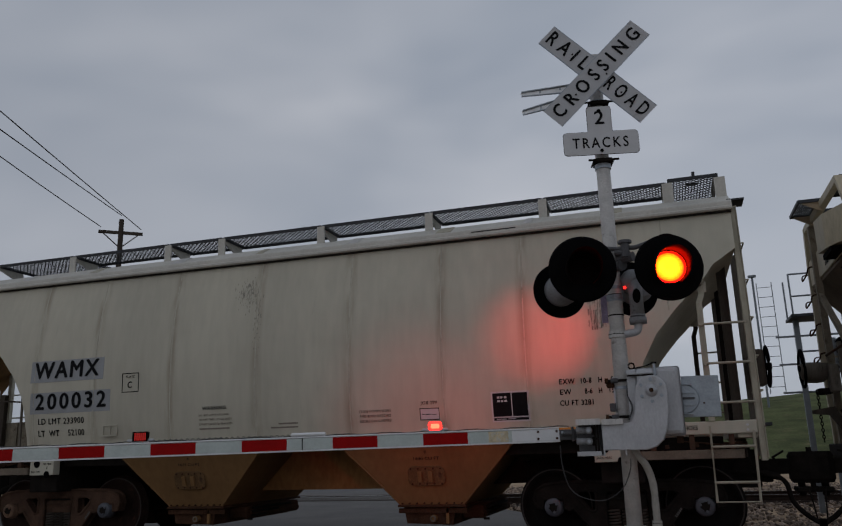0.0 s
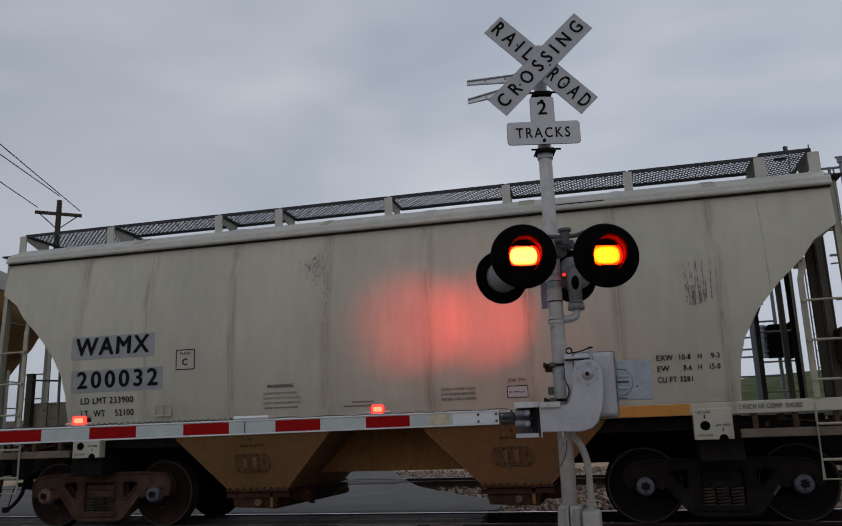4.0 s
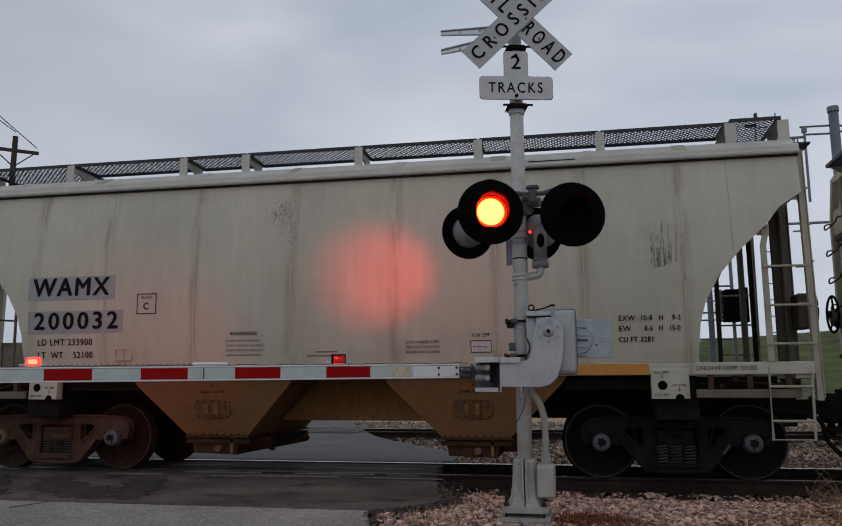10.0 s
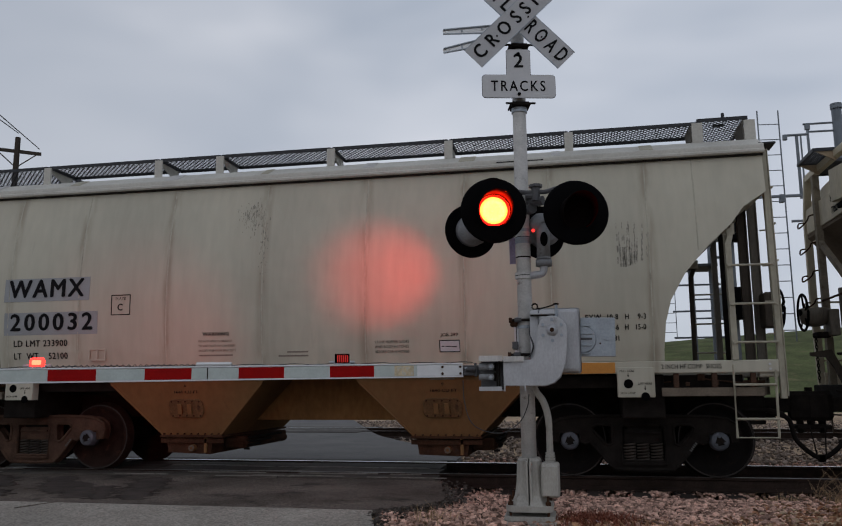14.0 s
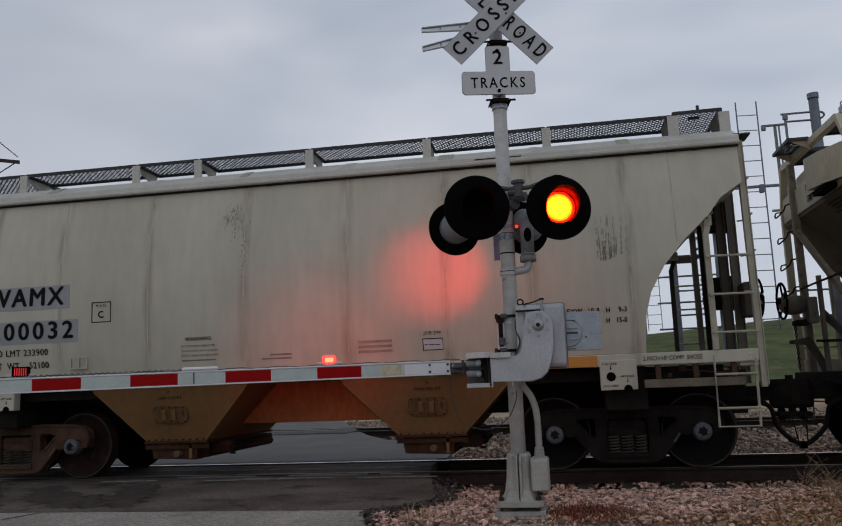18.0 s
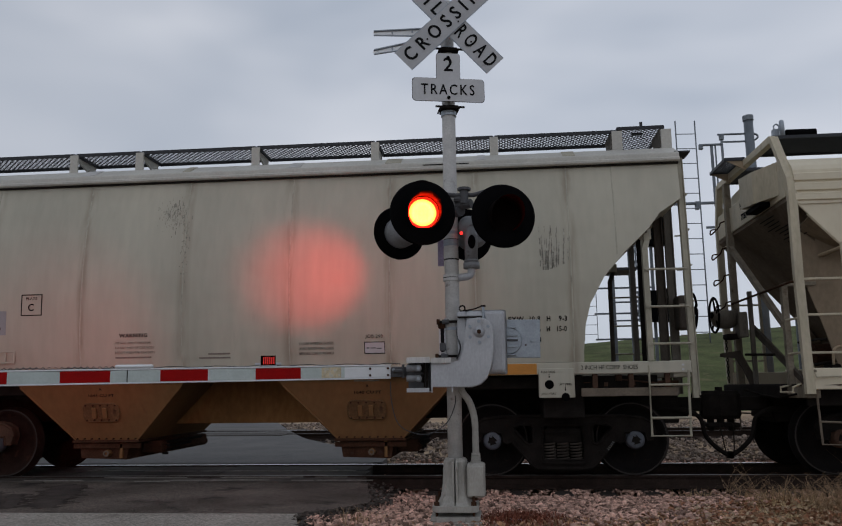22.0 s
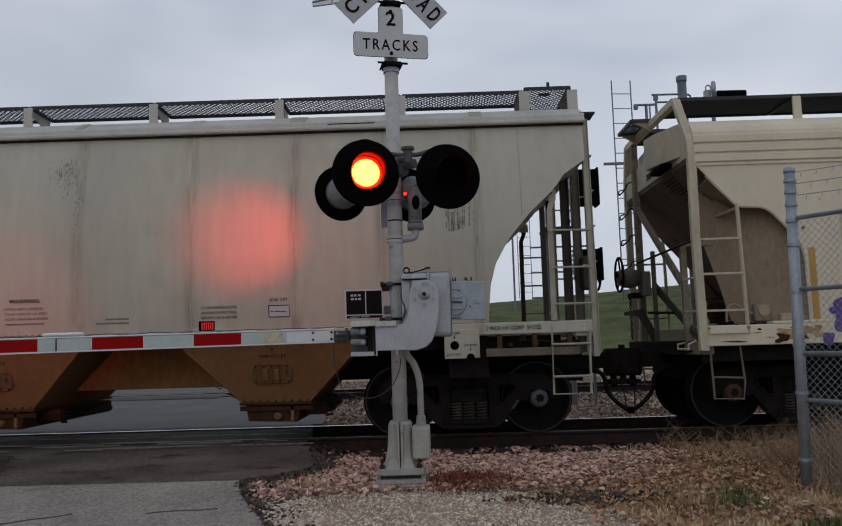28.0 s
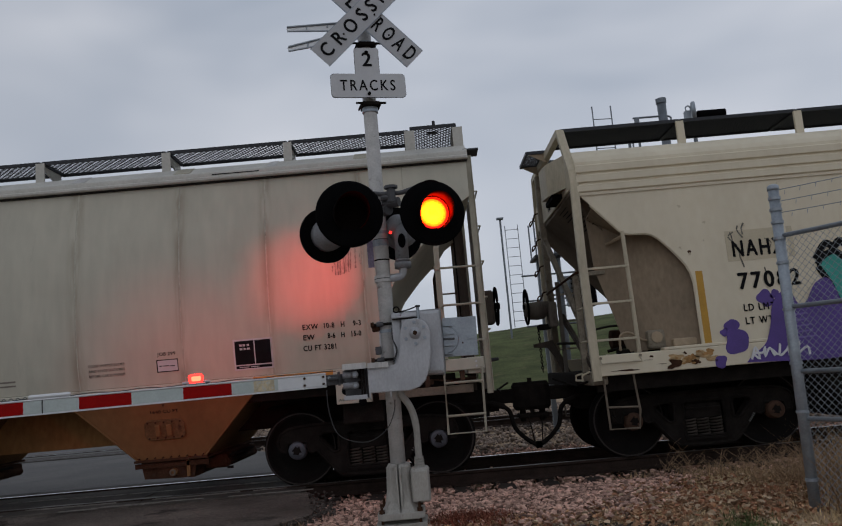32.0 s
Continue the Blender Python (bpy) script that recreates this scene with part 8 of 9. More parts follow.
        wob = [1 + rough * sum(math.sin((j + 2) * 2 * math.pi * k / n + ph[j]) for j in range(3)) for k in range(n)]
        return [(cx + r * wob[k] * math.cos(2 * math.pi * k / n), cz + squash * r * wob[k] * math.sin(2 * math.pi * k / n)) for k in range(n)]
    g = "spray-painted graffiti"
    def smooth_shape(pts):
        return [(p.x, p.y) for p in curve_points([(x, z, 0) for x, z in pts + pts[:1]], 5)[:-1]]
    for cx, cz, r, sd in ((6.30, 1.82, 0.10, 3), (6.42, 1.86, 0.055, 4), (5.85, 1.52, 0.085, 5), (5.88, 1.33, 0.15, 6), (5.75, 1.45, 0.05, 7), (5.655, 0.985 + 0.12, 0.075, 8)):
        mark("graffiti_blob", blob(cx, cz, r, seed=sd), "purple", "purple " + g, 0.004 + 0.012 * (cz < 1.35))
    mark("graffiti_letter", smooth_shape([(5.96, 1.07), (6.06, 1.16), (6.22, 1.28), (6.31, 1.5), (6.36, 1.72), (6.46, 1.86), (6.60, 1.87), (6.68, 1.72), (6.78, 1.74), (6.92, 1.95), (7.10, 1.98), (7.22, 1.6), (7.30, 1.07)]), "purple", "purple " + g, 0.020)
    for k in range(6):
        z = 1.30 + 0.07 * k
        mark("graffiti_shine", [(6.62, z), (6.84 - 0.02 * k, z + 0.01), (6.83 - 0.02 * k, z + 0.028), (6.62, z + 0.02)], "purple_pale", "pale violet " + g, 0.024)
    teal = smooth_shape([(7.25, 1.25), (7.20, 1.6), (7.10, 1.95), (7.00, 2.18), (7.22, 2.32), (7.45, 2.12), (7.75, 2.25), (8.0, 2.05), (7.8, 1.75), (7.95, 1.2), (7.6, 1.5), (7.42, 1.3)])
    mark("graffiti_letter", teal, "teal", "teal green " + g, 0.007)
    mark("graffiti_letter", smooth_shape([(7.30, 1.1), (7.32, 1.5), (7.45, 1.66), (7.62, 1.45), (7.66, 1.1)]), "spray_white", "white " + g, 0.024)
    mark("graffiti_letter", smooth_shape([(8.1, 1.1), (8.12, 1.7), (8.2, 2.1), (8.5, 2.3), (8.85, 2.05), (8.85, 1.1)]), "purple", "purple " + g, 0.020)
    def stroke(name, pts, r, mat, label, y=-1.57):
        bm = pipe([(x - CAR2_X0, 0, z) for x, z in pts], r, 8)
        for v in bm.verts:
            v.co.y = y + 0.15 * v.co.y
        part(name, bm, mat, car, label)
    outline = teal + teal[:1]
    stroke("graffiti_outline", outline, 0.04, "lettering", "black " + g)
    stroke("graffiti_outline", [(p.x, p.y) for p in curve_points([(6.98, 2.24, 0), (7.12, 2.42, 0), (7.22, 2.38, 0), (7.32, 2.44, 0), (7.46, 2.24, 0)], 5)], 0.045, "lettering", "black " + g)
    tag = [(6.02, 1.10), (6.08, 1.24), (6.12, 1.10), (6.05, 1.17), (6.16, 1.17), (6.2, 1.24), (6.18, 1.12), (6.25, 1.22), (6.30, 1.12), (6.27, 1.2), (6.35, 1.13), (6.38, 1.26), (6.36, 1.12), (6.45, 1.18), (6.5, 1.25), (6.47, 1.12), (6.55, 1.16), (6.62, 1.27), (6.58, 1.13), (6.70, 1.2), (6.72, 1.10)]
    stroke("graffiti_tag", [(p.x, p.y) for p in curve_points([(x, z, 0) for x, z in tag], 4)], 0.014, "spray_white", "white scrawled " + g, -1.595)
    for k in range(9):
        rd = np.random.RandomState(70 + k)
        x, z = 5.95 + 0.7 * rd.rand(), 2.15 + 0.75 * rd.rand()
        stroke("scrawl", [(p.x, p.y) for p in curve_points([(x, z, 0), (x + 0.03 * rd.randn(), z - 0.06, 0), (x + 0.05 * rd.randn(), z - 0.13 - 0.1 * rd.rand(), 0)], 4)], 0.006 + 0.004 * rd.rand(), "scuff", "dark worn drip of paint", -1.566)
    rs = np.random.RandomState(5)
    for k in range(3):
        X, z = 4.3 + 2.4 * rs.rand(), 1.1 + 0.16 * rs.rand()
        mark("rust_chip", blob(X, z, 0.02 + 0.03 * rs.rand(), 8, 0.5, k), "rusty_steel", "rusty chip in the paint", 0.016)
    for k in range(2):
        X, z = 4.9 + 3.0 * rs.rand(), 2.4 + 0.8 * rs.rand()
        mark("rust_chip", blob(X, z, 0.012 + 0.015 * rs.rand(), 7, 1.0, k + 40), "rusty_steel", "rusty chip in the paint")
    rr = np.random.RandomState(15)
    for k in range(16):
        X, z = 5.08 + 0.62 * rr.rand(), 1.12 + 0.15 * rr.rand() ** 2
        mark("rust_patch", blob(X, z, 0.02 + 0.07 * rr.rand() ** 2, 16, 0.55, k, 0.22), "orange_rust" if k % 3 else "rusty_steel", "rust showing through the sill paint", 0.016 + 0.0004 * k)
    for X, z, r, sd in ((5.12, 1.20, 0.10, 61), (5.28, 1.16, 0.13, 62), (5.45, 1.21, 0.11, 63), (5.58, 1.15, 0.09, 64)):
        mark("rust_patch", blob(X, z, r, 24, 0.38, sd, 0.16), "tan_rust", "worn tan paint on the sill", 0.0156)
    for X, z, w in ((4.52, 1.10, 0.16), (4.80, 1.20, 0.05), (4.95, 1.14, 0.06)):
        mark("paint_scratch", blob(X, z, w, 10, 0.06, 3, 0.2), "rusty_steel", "dark scratch in the sill paint", 0.016)
    for k in range(6):
        X, z = 4.5 + 2.6 * rr.rand(), 2.35 + 0.9 * rr.rand()
        mark("stain_spot", blob(X, z, 0.008 + 0.010 * rr.rand(), 12, 1.2, k, 0.25), "patch_cream", "faint brown spot on the paint")
    wheels = build_truck(car, 1.44, cap_mat="truck_rust") + build_truck(car, N - 1.44, cap_mat="truck_rust")
    return car, wheels


M["purple_pale"] = material("purple_pale", (0.17, 0.12, 0.36), 0.55, vary=0.15, scale=3, bump=0)
# Cheek colour is darkened for the shade of the recess.
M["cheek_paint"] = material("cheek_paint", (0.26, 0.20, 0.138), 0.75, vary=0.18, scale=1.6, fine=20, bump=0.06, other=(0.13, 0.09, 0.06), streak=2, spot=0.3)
M["tan_rust"] = material("tan_rust", (0.43, 0.30, 0.16), 0.8, vary=0.3, scale=9, fine=40, bump=0.1, other=(0.24, 0.13, 0.06), streak=0.3, spot=0.4)
M["orange_rust"] = material("orange_rust", (0.36, 0.20, 0.08), 0.8, vary=0.3, scale=6, fine=40, bump=0.1, other=(0.5, 0.42, 0.28), spot=0.4)
cream_car, cream_wheels = build_cream_car()

# ---- wagon ahead: the end that shows past the first one ----
def build_dark_car():
    car = thing("covered_hopper_car", "dark weathered hopper wagon coupled ahead on the near track", "railway wagon", pose(-16.1, TRACK, 0), group="wagons of the train")
    levels = [(z, fan(LENGTH, z), fan(WIDTH, z)) for z in (1.42, 1.7, 2.0, 2.45, 2.76, 3.04, 3.24, 3.42, 3.95)]
    part("body_shell", loft(levels), "chute_paint", car, "brown-grey curved wall", True)
    part("roof", plate([(-1.44, 3.93), (1.44, 3.93), (1.4, 4.12), (0, 4.27), (-1.4, 4.12)], "x", -5.8, 5.8), "roof_paint", car)
    for s in (-1, 1):
        part("side_sill", slab(-5.76, 5.76, *((-1.53, -1.42) if s < 0 else (1.42, 1.53)), 1.27, 1.415), "hopper_paint", car)
        for x in (5.80, 5.25, 4.9):
            part("corner_post", slab(x - 0.04, x + 0.04, s * 1.46 - 0.04, s * 1.46 + 0.04, 1.0, 3.95 if x > 5.5 else 3.0), "hopper_paint", car)
        for z in (2.53, 2.07, 1.62):
            part("rung", bar((5.22, s * 1.54, z), (5.80, s * 1.52, z), 0.014, 8), "hopper_paint", car)
        part("end_beam", slab(5.45, 5.6, s * 0.5 - 0.06, s * 0.5 + 0.06, 1.0, 3.6), "chute_paint", car)
    part("center_sill", slab(-5.75, 5.75, -0.33, 0.33, 0.70, 1.10), "truck_iron", car)
    part("end_sill", slab(5.55, 5.78, -1.48, 1.48, 1.22, 1.42), "hopper_paint", car)
    part("coupler_head", slab(5.85, 6.45, -0.14, 0.14, 0.72, 1.0, 0.04), "truck_iron", car)
    return car, build_truck(car, 4.24)


dark_car, dark_wheels = build_dark_car()


# ---- chain-link fence ----
def build_fence():
    fence = thing("chain_link_fence", "galvanised chain-link fence with barbed wire, dry weeds at its foot", "fence", pose(3.38, -0.33, 0, 0, 1.3, 0) @ pose(-3.38, 0.33, 0))
    a, d = Vector((3.38, -0.33, -0.12)), Vector((0.52, -0.854, 0)).normalized()
    span = 2.9
    for k in range(4):
        p = a + d * span * k
        post = part("fence_post", bar(p - Vector((0, 0, 0.1)), p + Vector((0, 0, 2.70)), 0.038 if k else 0.045, 14), "galvanised", fence, "round galvanised post", True)
        part("post_cap", lathe([(0.0, 2.735), (0.03, 2.733), (0.047, 2.72), (0.05, 2.695), (0.048, 2.68), (0.038, 2.679)], 14), "galvanised", post, "domed post cap", True).matrix_basis = Matrix.Translation(p) @ Matrix(((1, 0, 0, 0), (0, 0, 1, 0), (0, 1, 0, 0), (0, 0, 0, 1)))
        for h in (0.25, 0.8, 1.2, 1.65, 2.05, 2.26, 2.40, 2.51, 2.61):
            part("tie_band", ring(0.044, 0.0515, -0.012, 0.012, 16), "galvanised", post).matrix_basis = Matrix.Translation((p.x, p.y, p.z + h)) @ pose(0, 0, 0, 90)
    for z in (0.74, 1.13, 1.67, 2.28):
        part("rail", bar(a + Vector((0, 0, z)), a + d * span * 3 + Vector((0, 0, z)), 0.02, 8), "galvanised", fence, "", True)
    for k, z in enumerate((2.48, 2.58, 2.68)):
        bm = pipe([a + d * (0.25 * i) + Vector((0, 0, z - 0.05 * math.sin(math.pi * ((i * 0.25) % span) / span))) for i in range(35)], 0.0035, 5)
        for i in range(60):
            q = a + d * (0.14 * i + 0.05 * k) + Vector((0, 0, z - 0.04))
            rod(bm, q - Vector((0, 0.0, 0.014)), q + Vector((0.008, 0.0, 0.018)), 0.003, 4)
        part("barbed_wire", bm, "galvanised", fence)
    # diamond mesh of thin wires
    verts, faces = [], []
    pitch, h0, h1, r = 0.062, 0.02, 2.28, 0.002
    total = span * 3
    side = Vector((-d.y, d.x, 0))
    n = int((total + (h1 - h0)) / pitch)
    for k in range(n):
        for flip in (0, 1):
            s0 = k * pitch
            u0, u1 = max(0.0, s0 - (h1 - h0)), min(total, s0)
            if u1 - u0 < 0.02:
                continue
            z0, z1 = h0 + s0 - u0, h0 + s0 - u1
            if flip:
                z0, z1 = h0 + h1 - z0, h0 + h1 - z1
            p, q = a + d * u0 + Vector((0, 0, z0)), a + d * u1 + Vector((0, 0, z1))
            v = (q - p).normalized()
            e1, e2 = side * r, v.cross(side) * r
            b = len(verts)
            for c in (p, q):
                verts += [tuple(c + e1), tuple(c + e2), tuple(c - e1), tuple(c - e2)]
            faces += [(b + i, b + (i + 1) % 4, b + 4 + (i + 1) % 4, b + 4 + i) for i in range(4)]
    raw("wire_mesh", verts, faces, "galvanised", "stuff", "galvanised diamond wire mesh", "", fence)


build_fence()
weeds = []
for k in range(4200):
    u = 6.5 * rnd.rand()
    x, y = 3.45 + 0.52 * u + 0.3 * rnd.randn() + 0.2, -0.33 - 0.854 * u + 0.35 * rnd.randn() + 0.3
    weeds.append((x, y, ground_z(x, y) - 0.02))
scatter_blades("fence_weeds", "dull_weed", "dry brown weeds along the fence", weeds, 0.30, 21, 1.2, 0.0028)
thicket = []
for k in range(16000):
    u, v = 5.5 * rnd.rand() ** 0.9 - 0.15, 0.15 + 1.5 * rnd.rand()
    x, y = 3.38 + 0.52 * u + 0.854 * v, -0.33 - 0.854 * u + 0.52 * v
    if rnd.rand() < 0.55 + 0.45 * math.sin(2.3 * u + 1.7 * v):
        thicket.append((x, y, ground_z(x, y) - 0.02))
scatter_blades("weed_thicket", "dull_weed", "thick dull brown weeds beyond the fence", thicket, 0.68, 27, 0.9, 0.0026)


# ---- utility pole and wires ----
def build_pole(x, y, h, name="utility_pole"):
    pole = thing(name, "dark wooden utility pole with crossarm and wires", "utility pole", pose(x, y, ground_z(x, y)))
    part("pole_shaft", bar((0, 0, -0.2), (0, 0, h), 0.16, 12, 0.11), "pole_wood", pole)
    turn = pose(0, 0, 0, 0, 0, 39)
    arm = part("crossarm", slab(-0.95, 0.95, -0.06, 0.06, h - 0.69, h - 0.56), "pole_wood", pole)
    arm.matrix_basis = turn
    for s in (-1, 1):
        part("arm_brace", bar((s * 0.75, 0.0, h - 0.69), (0, 0, h - 1.35), 0.025, 6), "pole_wood", pole).matrix_basis = turn
    for sx in (-0.86, 0.86):
        part("insulator", lathe([(0.0, -0.02), (0.05, 0.0), (0.035, 0.05), (0.055, 0.09), (0.0, 0.16)], 10), "wire", pole).matrix_basis = turn @ pose(sx, 0, h - 0.56, -90)
    part("insulator", lathe([(0.0, 0.0), (0.06, 0.02), (0.04, 0.1), (0.0, 0.22)], 10), "wire", pole).matrix_basis = pose(0, 0, h, -90)
    return pole, turn


POLE = (-22.9, 21.2, 12.26)
pole, pole_turn = build_pole(*POLE)
at_pole = Matrix.Translation((POLE[0], POLE[1], ground_z(POLE[0], POLE[1]) + POLE[2]))
for sx, dz, via in ((0.86, -0.40, (-18.93, 12.61, 11.5)), (0.0, 0.2, (-19.74, 13.48, 11.5)), (-0.86, -0.40, (-21.8, 15.66, 11.5))):
    p, v = at_pole @ pole_turn @ Vector((sx, 0, dz)), Vector(via)
    q = p + (v - p) * 4.2
    pts = [p.lerp(q, t) - Vector((0, 0, 0.12 * 4 * t * (1 - t))) for t in [i / 14 for i in range(15)]]
    tagged(part("overhead_wire", pipe(pts, 0.02, 5), "wire"), "thin black overhead wire running from a pole", "cable")


# ---- steel loading rack beyond the track ----
M["rack_steel"] = material("rack_steel", (0.16, 0.18, 0.20), 0.55, metal=0.5, vary=0.15, scale=6, bump=0.05)


def build_ladder(x, y, top, bottom, w, name, label, turn=0.0):
    la = thing(name, label, "ladder", pose(x, y, 0, 0, 0, turn))
    for s in (-1, 1):
        part("stile", bar((s * w / 2, 0, bottom), (s * w / 2, 0, top), 0.013, 6), "rack_steel", la)
    z = bottom + 0.2
    while z < top:
        part("rung", bar((-w / 2, 0, z), (w / 2, 0, z), 0.009, 6), "rack_steel", la)
        z += 0.3
    return la


build_ladder(4.21, 8.0, 6.27, 1.9, 0.385, "access_ladder", "tall galvanised access ladder", 6)
build_ladder(3.40, 18.1, 5.9, 2.55, 0.42, "access_ladder", "tall galvanised access ladder farther off")


def build_rack(x, y):
    rack = thing("loading_rack", "galvanised steel loading platform with railings and pipes", "loading platform", pose(x, y, 0))
    part("column", bar((0.95, 0, -0.3), (0.95, 0, 6.35), 0.09, 14), "rack_steel", rack, "thick round steel column", True)
    part("column_cap", bar((0.95, 0, 6.35), (0.95, 0, 6.45), 0.105, 14), "rack_steel", rack)
    part("column", bar((0.20, 0.0, 4.62), (0.20, 0.0, 5.86), 0.03, 8), "rack_steel", rack)
    part("rail", pipe(curve_points([(0.33, 0, 6.085), (0.60, 0, 6.085), (0.95, 0, 6.08), (1.08, 0, 6.06), (1.11, 0, 6.0), (1.03, 0, 5.94), (0.85, 0, 5.925), (0.40, 0, 5.93)]), 0.02, 6), "rack_steel", rack, "bent hand rail")
    part("rail", slab(-0.02, 0.40, -0.03, 0.03, 5.865, 5.90, 0.006), "rack_steel", rack)
    part("rail_post", slab(0.385, 0.425, -0.02, 0.02, 4.6, 6.085), "rack_steel", rack)
    part("rail_post", slab(0.26, 0.285, -0.015, 0.015, 4.9, 5.865), "rack_steel", rack)
    part("rail_shoe", slab(0.36, 0.45, -0.035, 0.035, 5.97, 6.085, 0.01), "rack_steel", rack)
    part("rail_shoe", slab(-0.05, 0.03, -0.035, 0.035, 5.79, 5.90, 0.01), "rack_steel", rack)
    part("rail", bar((0.0, 0.05, 4.2), (0.95, 0.05, 4.2), 0.025, 6), "rack_steel", rack)
    part("column", bar((1.57, 0.05, -0.3), (1.57, 0.05, 6.0), 0.04, 10), "rack_steel", rack)
    part("motor_disc", lathe([(0.0, -0.05), (0.17, -0.045), (0.20, -0.02), (0.20, 0.02), (0.17, 0.045), (0.0, 0.05)], 24), "galvanised", rack, "round grey motor housing", True).matrix_basis = pose(1.59, 0, 6.13, 0, 0, 68)
    part("motor_drum", bar((1.66, 0, 6.045), (2.22, 0, 6.04), 0.085, 16), "black_paint", rack, "black drum beside the housing")
    part("motor_foot", slab(1.39, 1.52, -0.06, 0.06, 5.9, 6.14, 0.02), "galvanised", rack)
    part("motor_lug", pipe(curve_points([(1.44, 0, 6.13), (1.43, 0, 6.21), (1.48, 0, 6.25), (1.53, 0, 6.21), (1.52, 0, 6.13)]), 0.015, 6), "galvanised", rack)
    part("bracket_arm", slab(-0.72, 0.22, -0.03, 0.03, 4.66, 4.71, 0.006), "rack_steel", rack)
    part("bracket_shoe", slab(-0.20, -0.12, -0.05, 0.05, 4.56, 4.72, 0.01), "rack_steel", rack)
    return rack


build_rack(4.6, 8.4)


def build_far_rack(x, y):
    rack = thing("pipe_rack", "steel pipe rack with railings beyond the tracks", "pipe rack", pose(x, y, 0))
    part("column", slab(-0.05, 0.05, -0.05, 0.05, -0.2, 3.6), "rack_steel", rack)
    part("column", bar((0.41, -0.05, -0.2), (0.41, -0.05, 4.58), 0.06, 12), "rack_steel", rack, "grey signal mast")
    for z in (4.37, 3.93):
        part("rail", pipe([(-0.09, -0.45, z), (0.45, -0.45, z), (0.45, 0.35, z)], 0.018, 6), "rack_steel", rack)
    for y in (-0.45, 0.35):
        part("rail_post", bar((0.45, y, 3.55), (0.45, y, 4.37), 0.018, 6), "rack_steel", rack)
        part("rail_post", bar((-0.09, y, 3.55), (-0.09, y, 4.37), 0.018, 6), "rack_steel", rack)
    part("platform", slab(-0.13, 0.47, -0.47, 0.37, 3.52, 3.58, 0.01), "grating", rack, "dark signal platform")
    part("bracket_arm", bar((0.41, -0.05, 3.75), (0.72, -0.1, 3.76), 0.03, 8), "rack_steel", rack)
    for z in (2.86, 2.47):
        part("rail", bar((-0.05, -0.3, z), (0.44, -0.3, z), 0.018, 6), "rack_steel", rack)
    for z in (2.1, 2.65, 3.2):
        part("rail", bar((-0.4, 0, z), (0.9, 0, z), 0.02, 6), "rack_steel", rack)
    part("column", slab(0.83, 0.89, -0.05, 0.01, -0.2, 4.9), "rack_steel", rack)
    # two signal heads, each a black background with its row of hoods
    for z0, z1, x0, x1 in ((4.08, 4.84, 0.62, 1.06), (2.45, 3.10, 0.66, 1.06)):
        head = part("signal_box", slab(x0, x1, -0.3, 0.1, z0, z1, 0.02), "black_paint", rack, "black square box on an arm")
        part("box_back", slab(x1, x1 + 0.05, -0.32, 0.12, z0 - 0.03, z1 + 0.03, 0.01), "black_paint", head)
        for i in range(7):
            zz = z0 + 0.02 + (z1 - z0 - 0.06) * i / 6
            part("hood_ring", bar((x0 - 0.09, -0.1, zz), (x0 - 0.09, -0.1, zz + 0.05), 0.085, 10), "galvanised", head)
        part("hood_core", bar((x0 - 0.09, -0.1, z0), (x0 - 0.09, -0.1, z1), 0.06, 10), "galvanised", head, "pale ribbed stack")
    return rack


build_far_rack(2.9, 12.0 - 2.2)


# ---- distance: hedges and low trees on the skyline ----
def build_far_wood():
    rs = np.random.RandomState(31)
    verts, faces = [], []
    for k in range(260):
        if k < 170:
            x, y = -140 + 120 * rs.rand(), 95 + 25 * rs.rand()
            base, h = ground_z(x, y), 1.6 + 3.2 * rs.rand()
        else:
            x, y = 47 + 45 * rs.rand(), 70 + 10 * rs.rand()
            base, h = ground_z(x, y) - 0.2, (0.5 + 0.8 * rs.rand()) * (1.0 if rs.rand() < 0.85 else 1.9)
        for j in range(40):
            a, r = rs.rand() * 6.28, h * 0.45 * rs.rand() ** 0.5
            c = Vector((x + r * math.cos(a), y + r * math.sin(a), base + h * (0.1 + 0.9 * rs.rand())))
            s = h * (0.012 + 0.03 * rs.rand())
            b = len(verts)
            foot = Vector((x + 0.35 * (c.x - x), y, base - 0.1))
            for p, w in ((foot, 0.05), (c, 0.02)):
                verts += [(p.x - w, p.y, p.z), (p.x + w, p.y, p.z)]
            faces.append((b, b + 1, b + 3, b + 2))
            for side in (-1, 1):
                m, tip = foot.lerp(c, 0.45 + 0.4 * rs.rand()), c + Vector((side * s * 6, 0, -s * 2))
                b = len(verts)
                verts += [(m.x - 0.025, m.y, m.z), (m.x + 0.025, m.y, m.z), tuple(tip)]
                faces.append((b, b + 1, b + 2))
    raw("far_woods", verts, faces, "hedge", "stuff", "bare grey-brown bushes on the skyline", "woods")


build_far_wood()


def build_shed(x, y, w, h):
    house = thing("house", "low house with a brown roof far beyond the tracks", "house", pose(x, y, ground_z(x, y), 0, 0, 12))
    part("wall", slab(-w, w, -3, 3, -0.3, h), "shed_wall", house)
    part("roof", plate([(-3.4, h), (3.4, h), (0, h + 1.8)], "x", -w - 0.3, w + 0.3), "shed_roof", house)
    for k in range(3):
        part("window", slab(-w + 1.2 + k * w * 0.7, -w + 2.2 + k * w * 0.7, -3.05, -2.98, 0.9, 2.0), "black_paint", house)


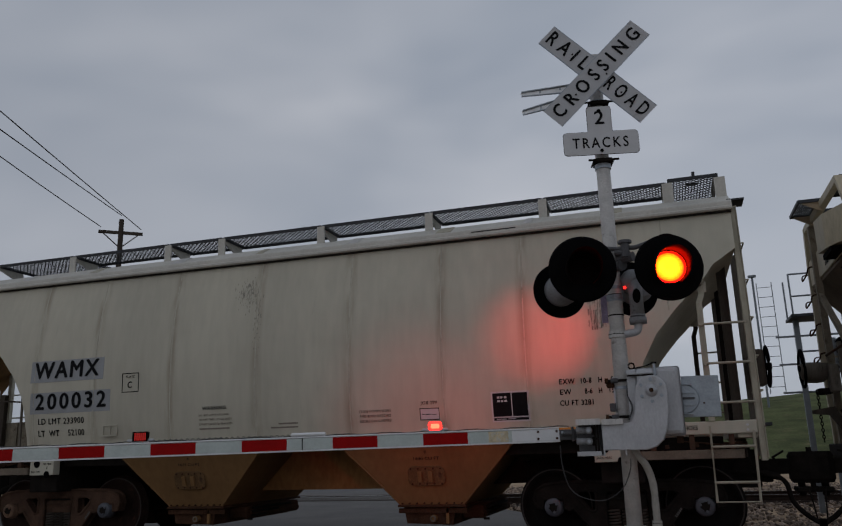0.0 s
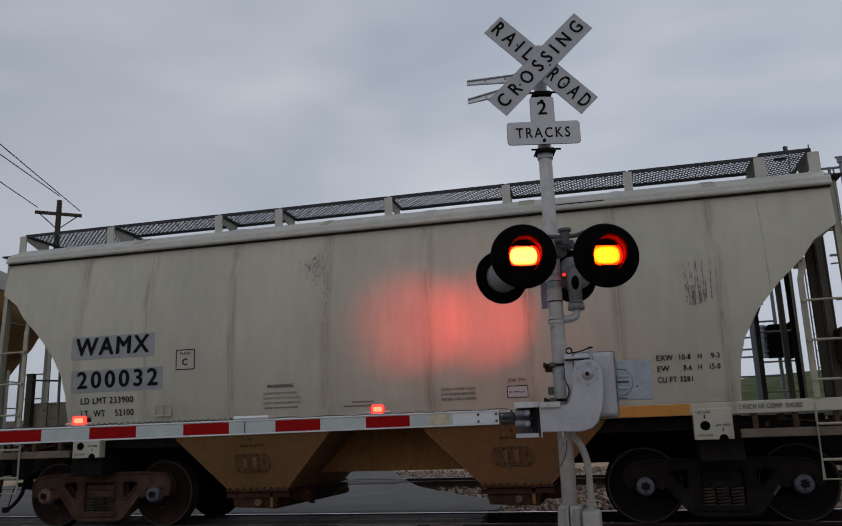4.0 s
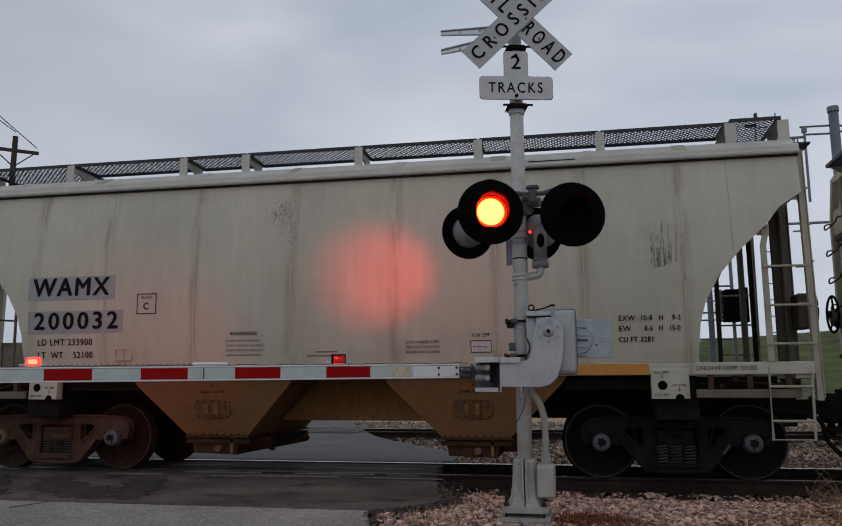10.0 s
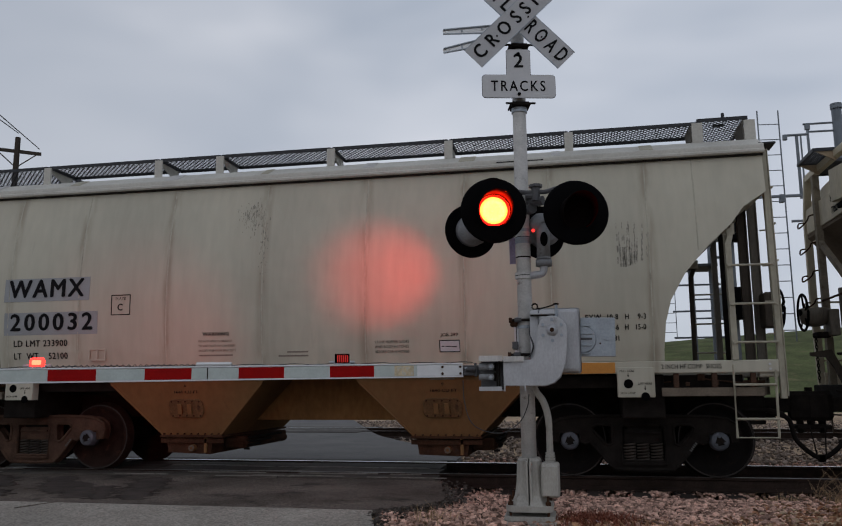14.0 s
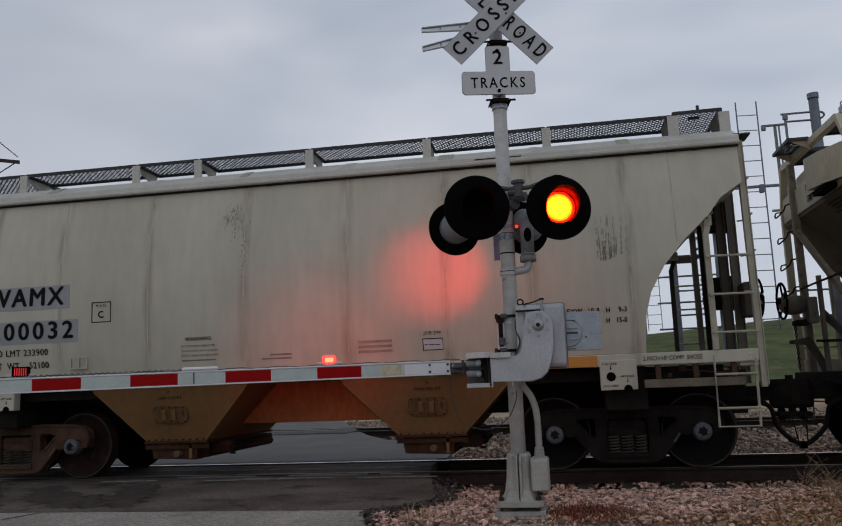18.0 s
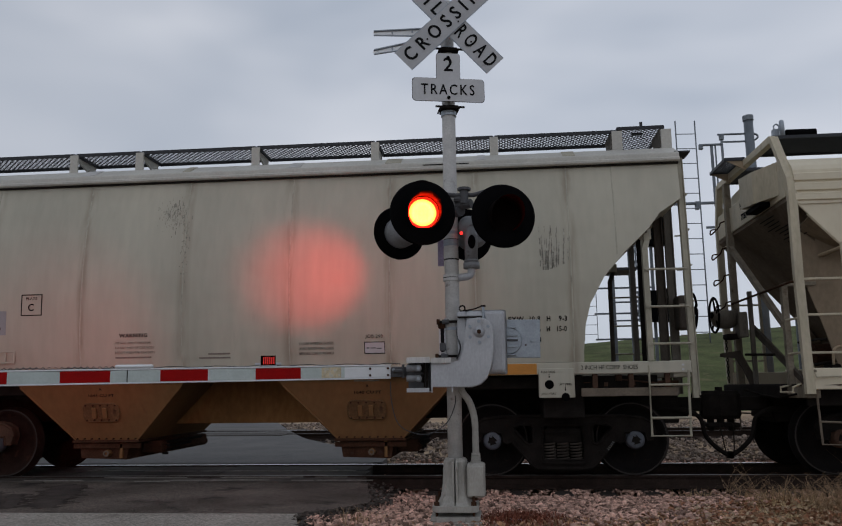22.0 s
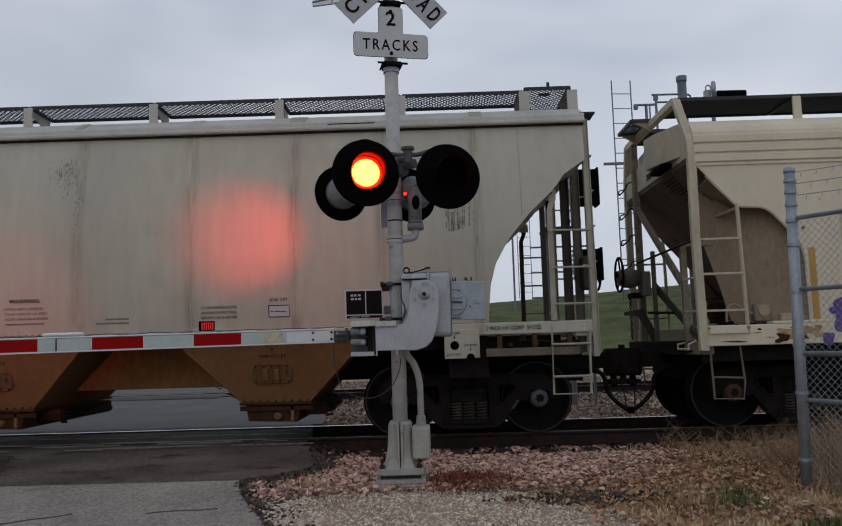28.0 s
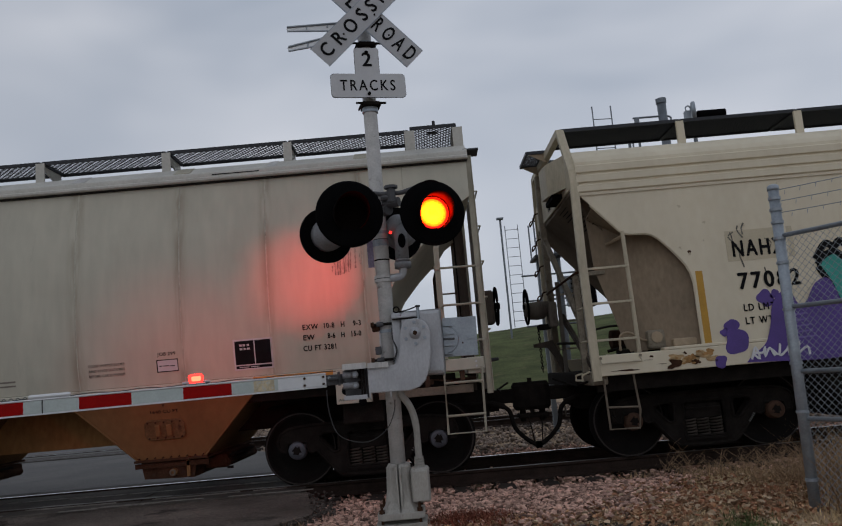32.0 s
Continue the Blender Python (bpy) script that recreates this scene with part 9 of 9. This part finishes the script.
M["shed_wall"] = material("shed_wall", (0.30, 0.24, 0.20), 0.8, vary=0.1, scale=1, bump=0.05)
M["shed_roof"] = material("shed_roof", (0.12, 0.09, 0.08), 0.9, vary=0.15, scale=1, bump=0.05)
build_shed(-62, 66, 6, 2.6)
build_shed(-84, 70, 5, 2.6)

# a small yard lamp far off
yard = thing("yard_lamp", "distant yard lamp on a thin mast", "street lamp", pose(6.3, 48, 0))
part("lamp_mast", bar((0, 0, 1.0), (0, 0, 12.0), 0.07, 8), "rack_steel", yard)
part("lamp_head", slab(-0.25, 0.25, -0.15, 0.15, 11.95, 12.1, 0.02), "rack_steel", yard)


# ---- what moves ----
ROLL = [
(0.0, -1.549), (0.5, -1.172), (1.0, -0.837), (1.5, -0.555), (2.0, -0.307), (2.5, -0.104), (3.0, 0.066), (3.5, 0.204),
(5.5, 0.501), (6.0, 0.527), (6.5, 0.515), (7.0, 0.488), (7.5, 0.460), (8.0, 0.434), (8.5, 0.413), (9.0, 0.393),
(9.5, 0.373), (10.0, 0.347), (10.5, 0.293), (11.0, 0.236), (11.5, 0.179), (12.0, 0.115), (12.5, 0.057), (13.0, -0.000),
(13.5, -0.046), (14.0, -0.088), (14.5, -0.114), (16.5, -0.136), (17.0, -0.134), (17.5, -0.128), (18.0, -0.136), (18.5, -0.136),
(19.0, -0.146), (19.5, -0.130), (20.0, -0.124), (20.5, -0.116), (21.0, -0.116), (21.5, -0.116), (22.0, -0.119), (22.5, -0.118),
(23.0, -0.128), (23.5, -0.122), (24.0, -0.127), (24.5, -0.134), (25.0, -0.148), (25.5, -0.158), (27.5, -0.378), (28.0, -0.557),
(28.5, -0.709), (29.0, -0.834), (29.5, -1.001), (30.0, -1.169), (30.5, -1.312), (31.0, -1.481), (31.5, -1.637), (32.0, -1.819),
]
HALF, PHASE = 0.5955, 1.01


def motions():
    for car, x0, wheels, signs in ((hopper_car, CAR_X, hopper_wheels, 1), (cream_car, CAR2_X0, cream_wheels, 1), (dark_car, -16.1, dark_wheels, 1)):
        walk(car, [(t, pose(x0 + d, TRACK, 0)) for t, d in ROLL])
        for w in wheels:
            x = w.location.x
            walk(w, [(t, pose(x, 0, 0.457, 0, math.degrees(d / 0.457), 0)) for t, d in ROLL])
    # added flaps blink the lamps: one pair is open while the other is shut
    changes = []
    k = -2
    while PHASE + k * HALF < 32.2:
        changes.append((PHASE + k * HALF - 0.06 * (k > 50), k % 2 == 0))
        k += 1
    def flash(flap, shut, half_open, opened, on_right):
        rows = []
        for t, right in changes:
            is_open = right == on_right
            a, b = (shut, opened) if is_open else (opened, shut)
            f = math.ceil(t * FPS - 0.01) / FPS
            if f - 1 / FPS > 0 and f < 32:
                rows += [(f - 1 / FPS, a), (f, half_open), (f + 1 / FPS, b)]
            elif f <= 1 / FPS:
                rows = [(0.0, b)]
        last = rows[-1][1]
        walk(flap, rows + [(32.0, last)])
    for flap, right in ((flap_left, False), (flap_right, True), (flap_rear_left, False), (flap_rear_right, True)):
        for half, slide in flap:
            flash(half, pose(0, 0.017, 0), pose(0, 0.017, 0.55 * slide), pose(0, 0.017, slide), right)
    for (flap, x), right in zip(arm_flaps, (True, False)):
        def swing(a):
            return pose(x, 0, 1.318) @ pose(0, -0.030, 0, a) @ pose(0, 0.030, 0)
        flash(flap, swing(0), swing(86), swing(172), right)


motions()
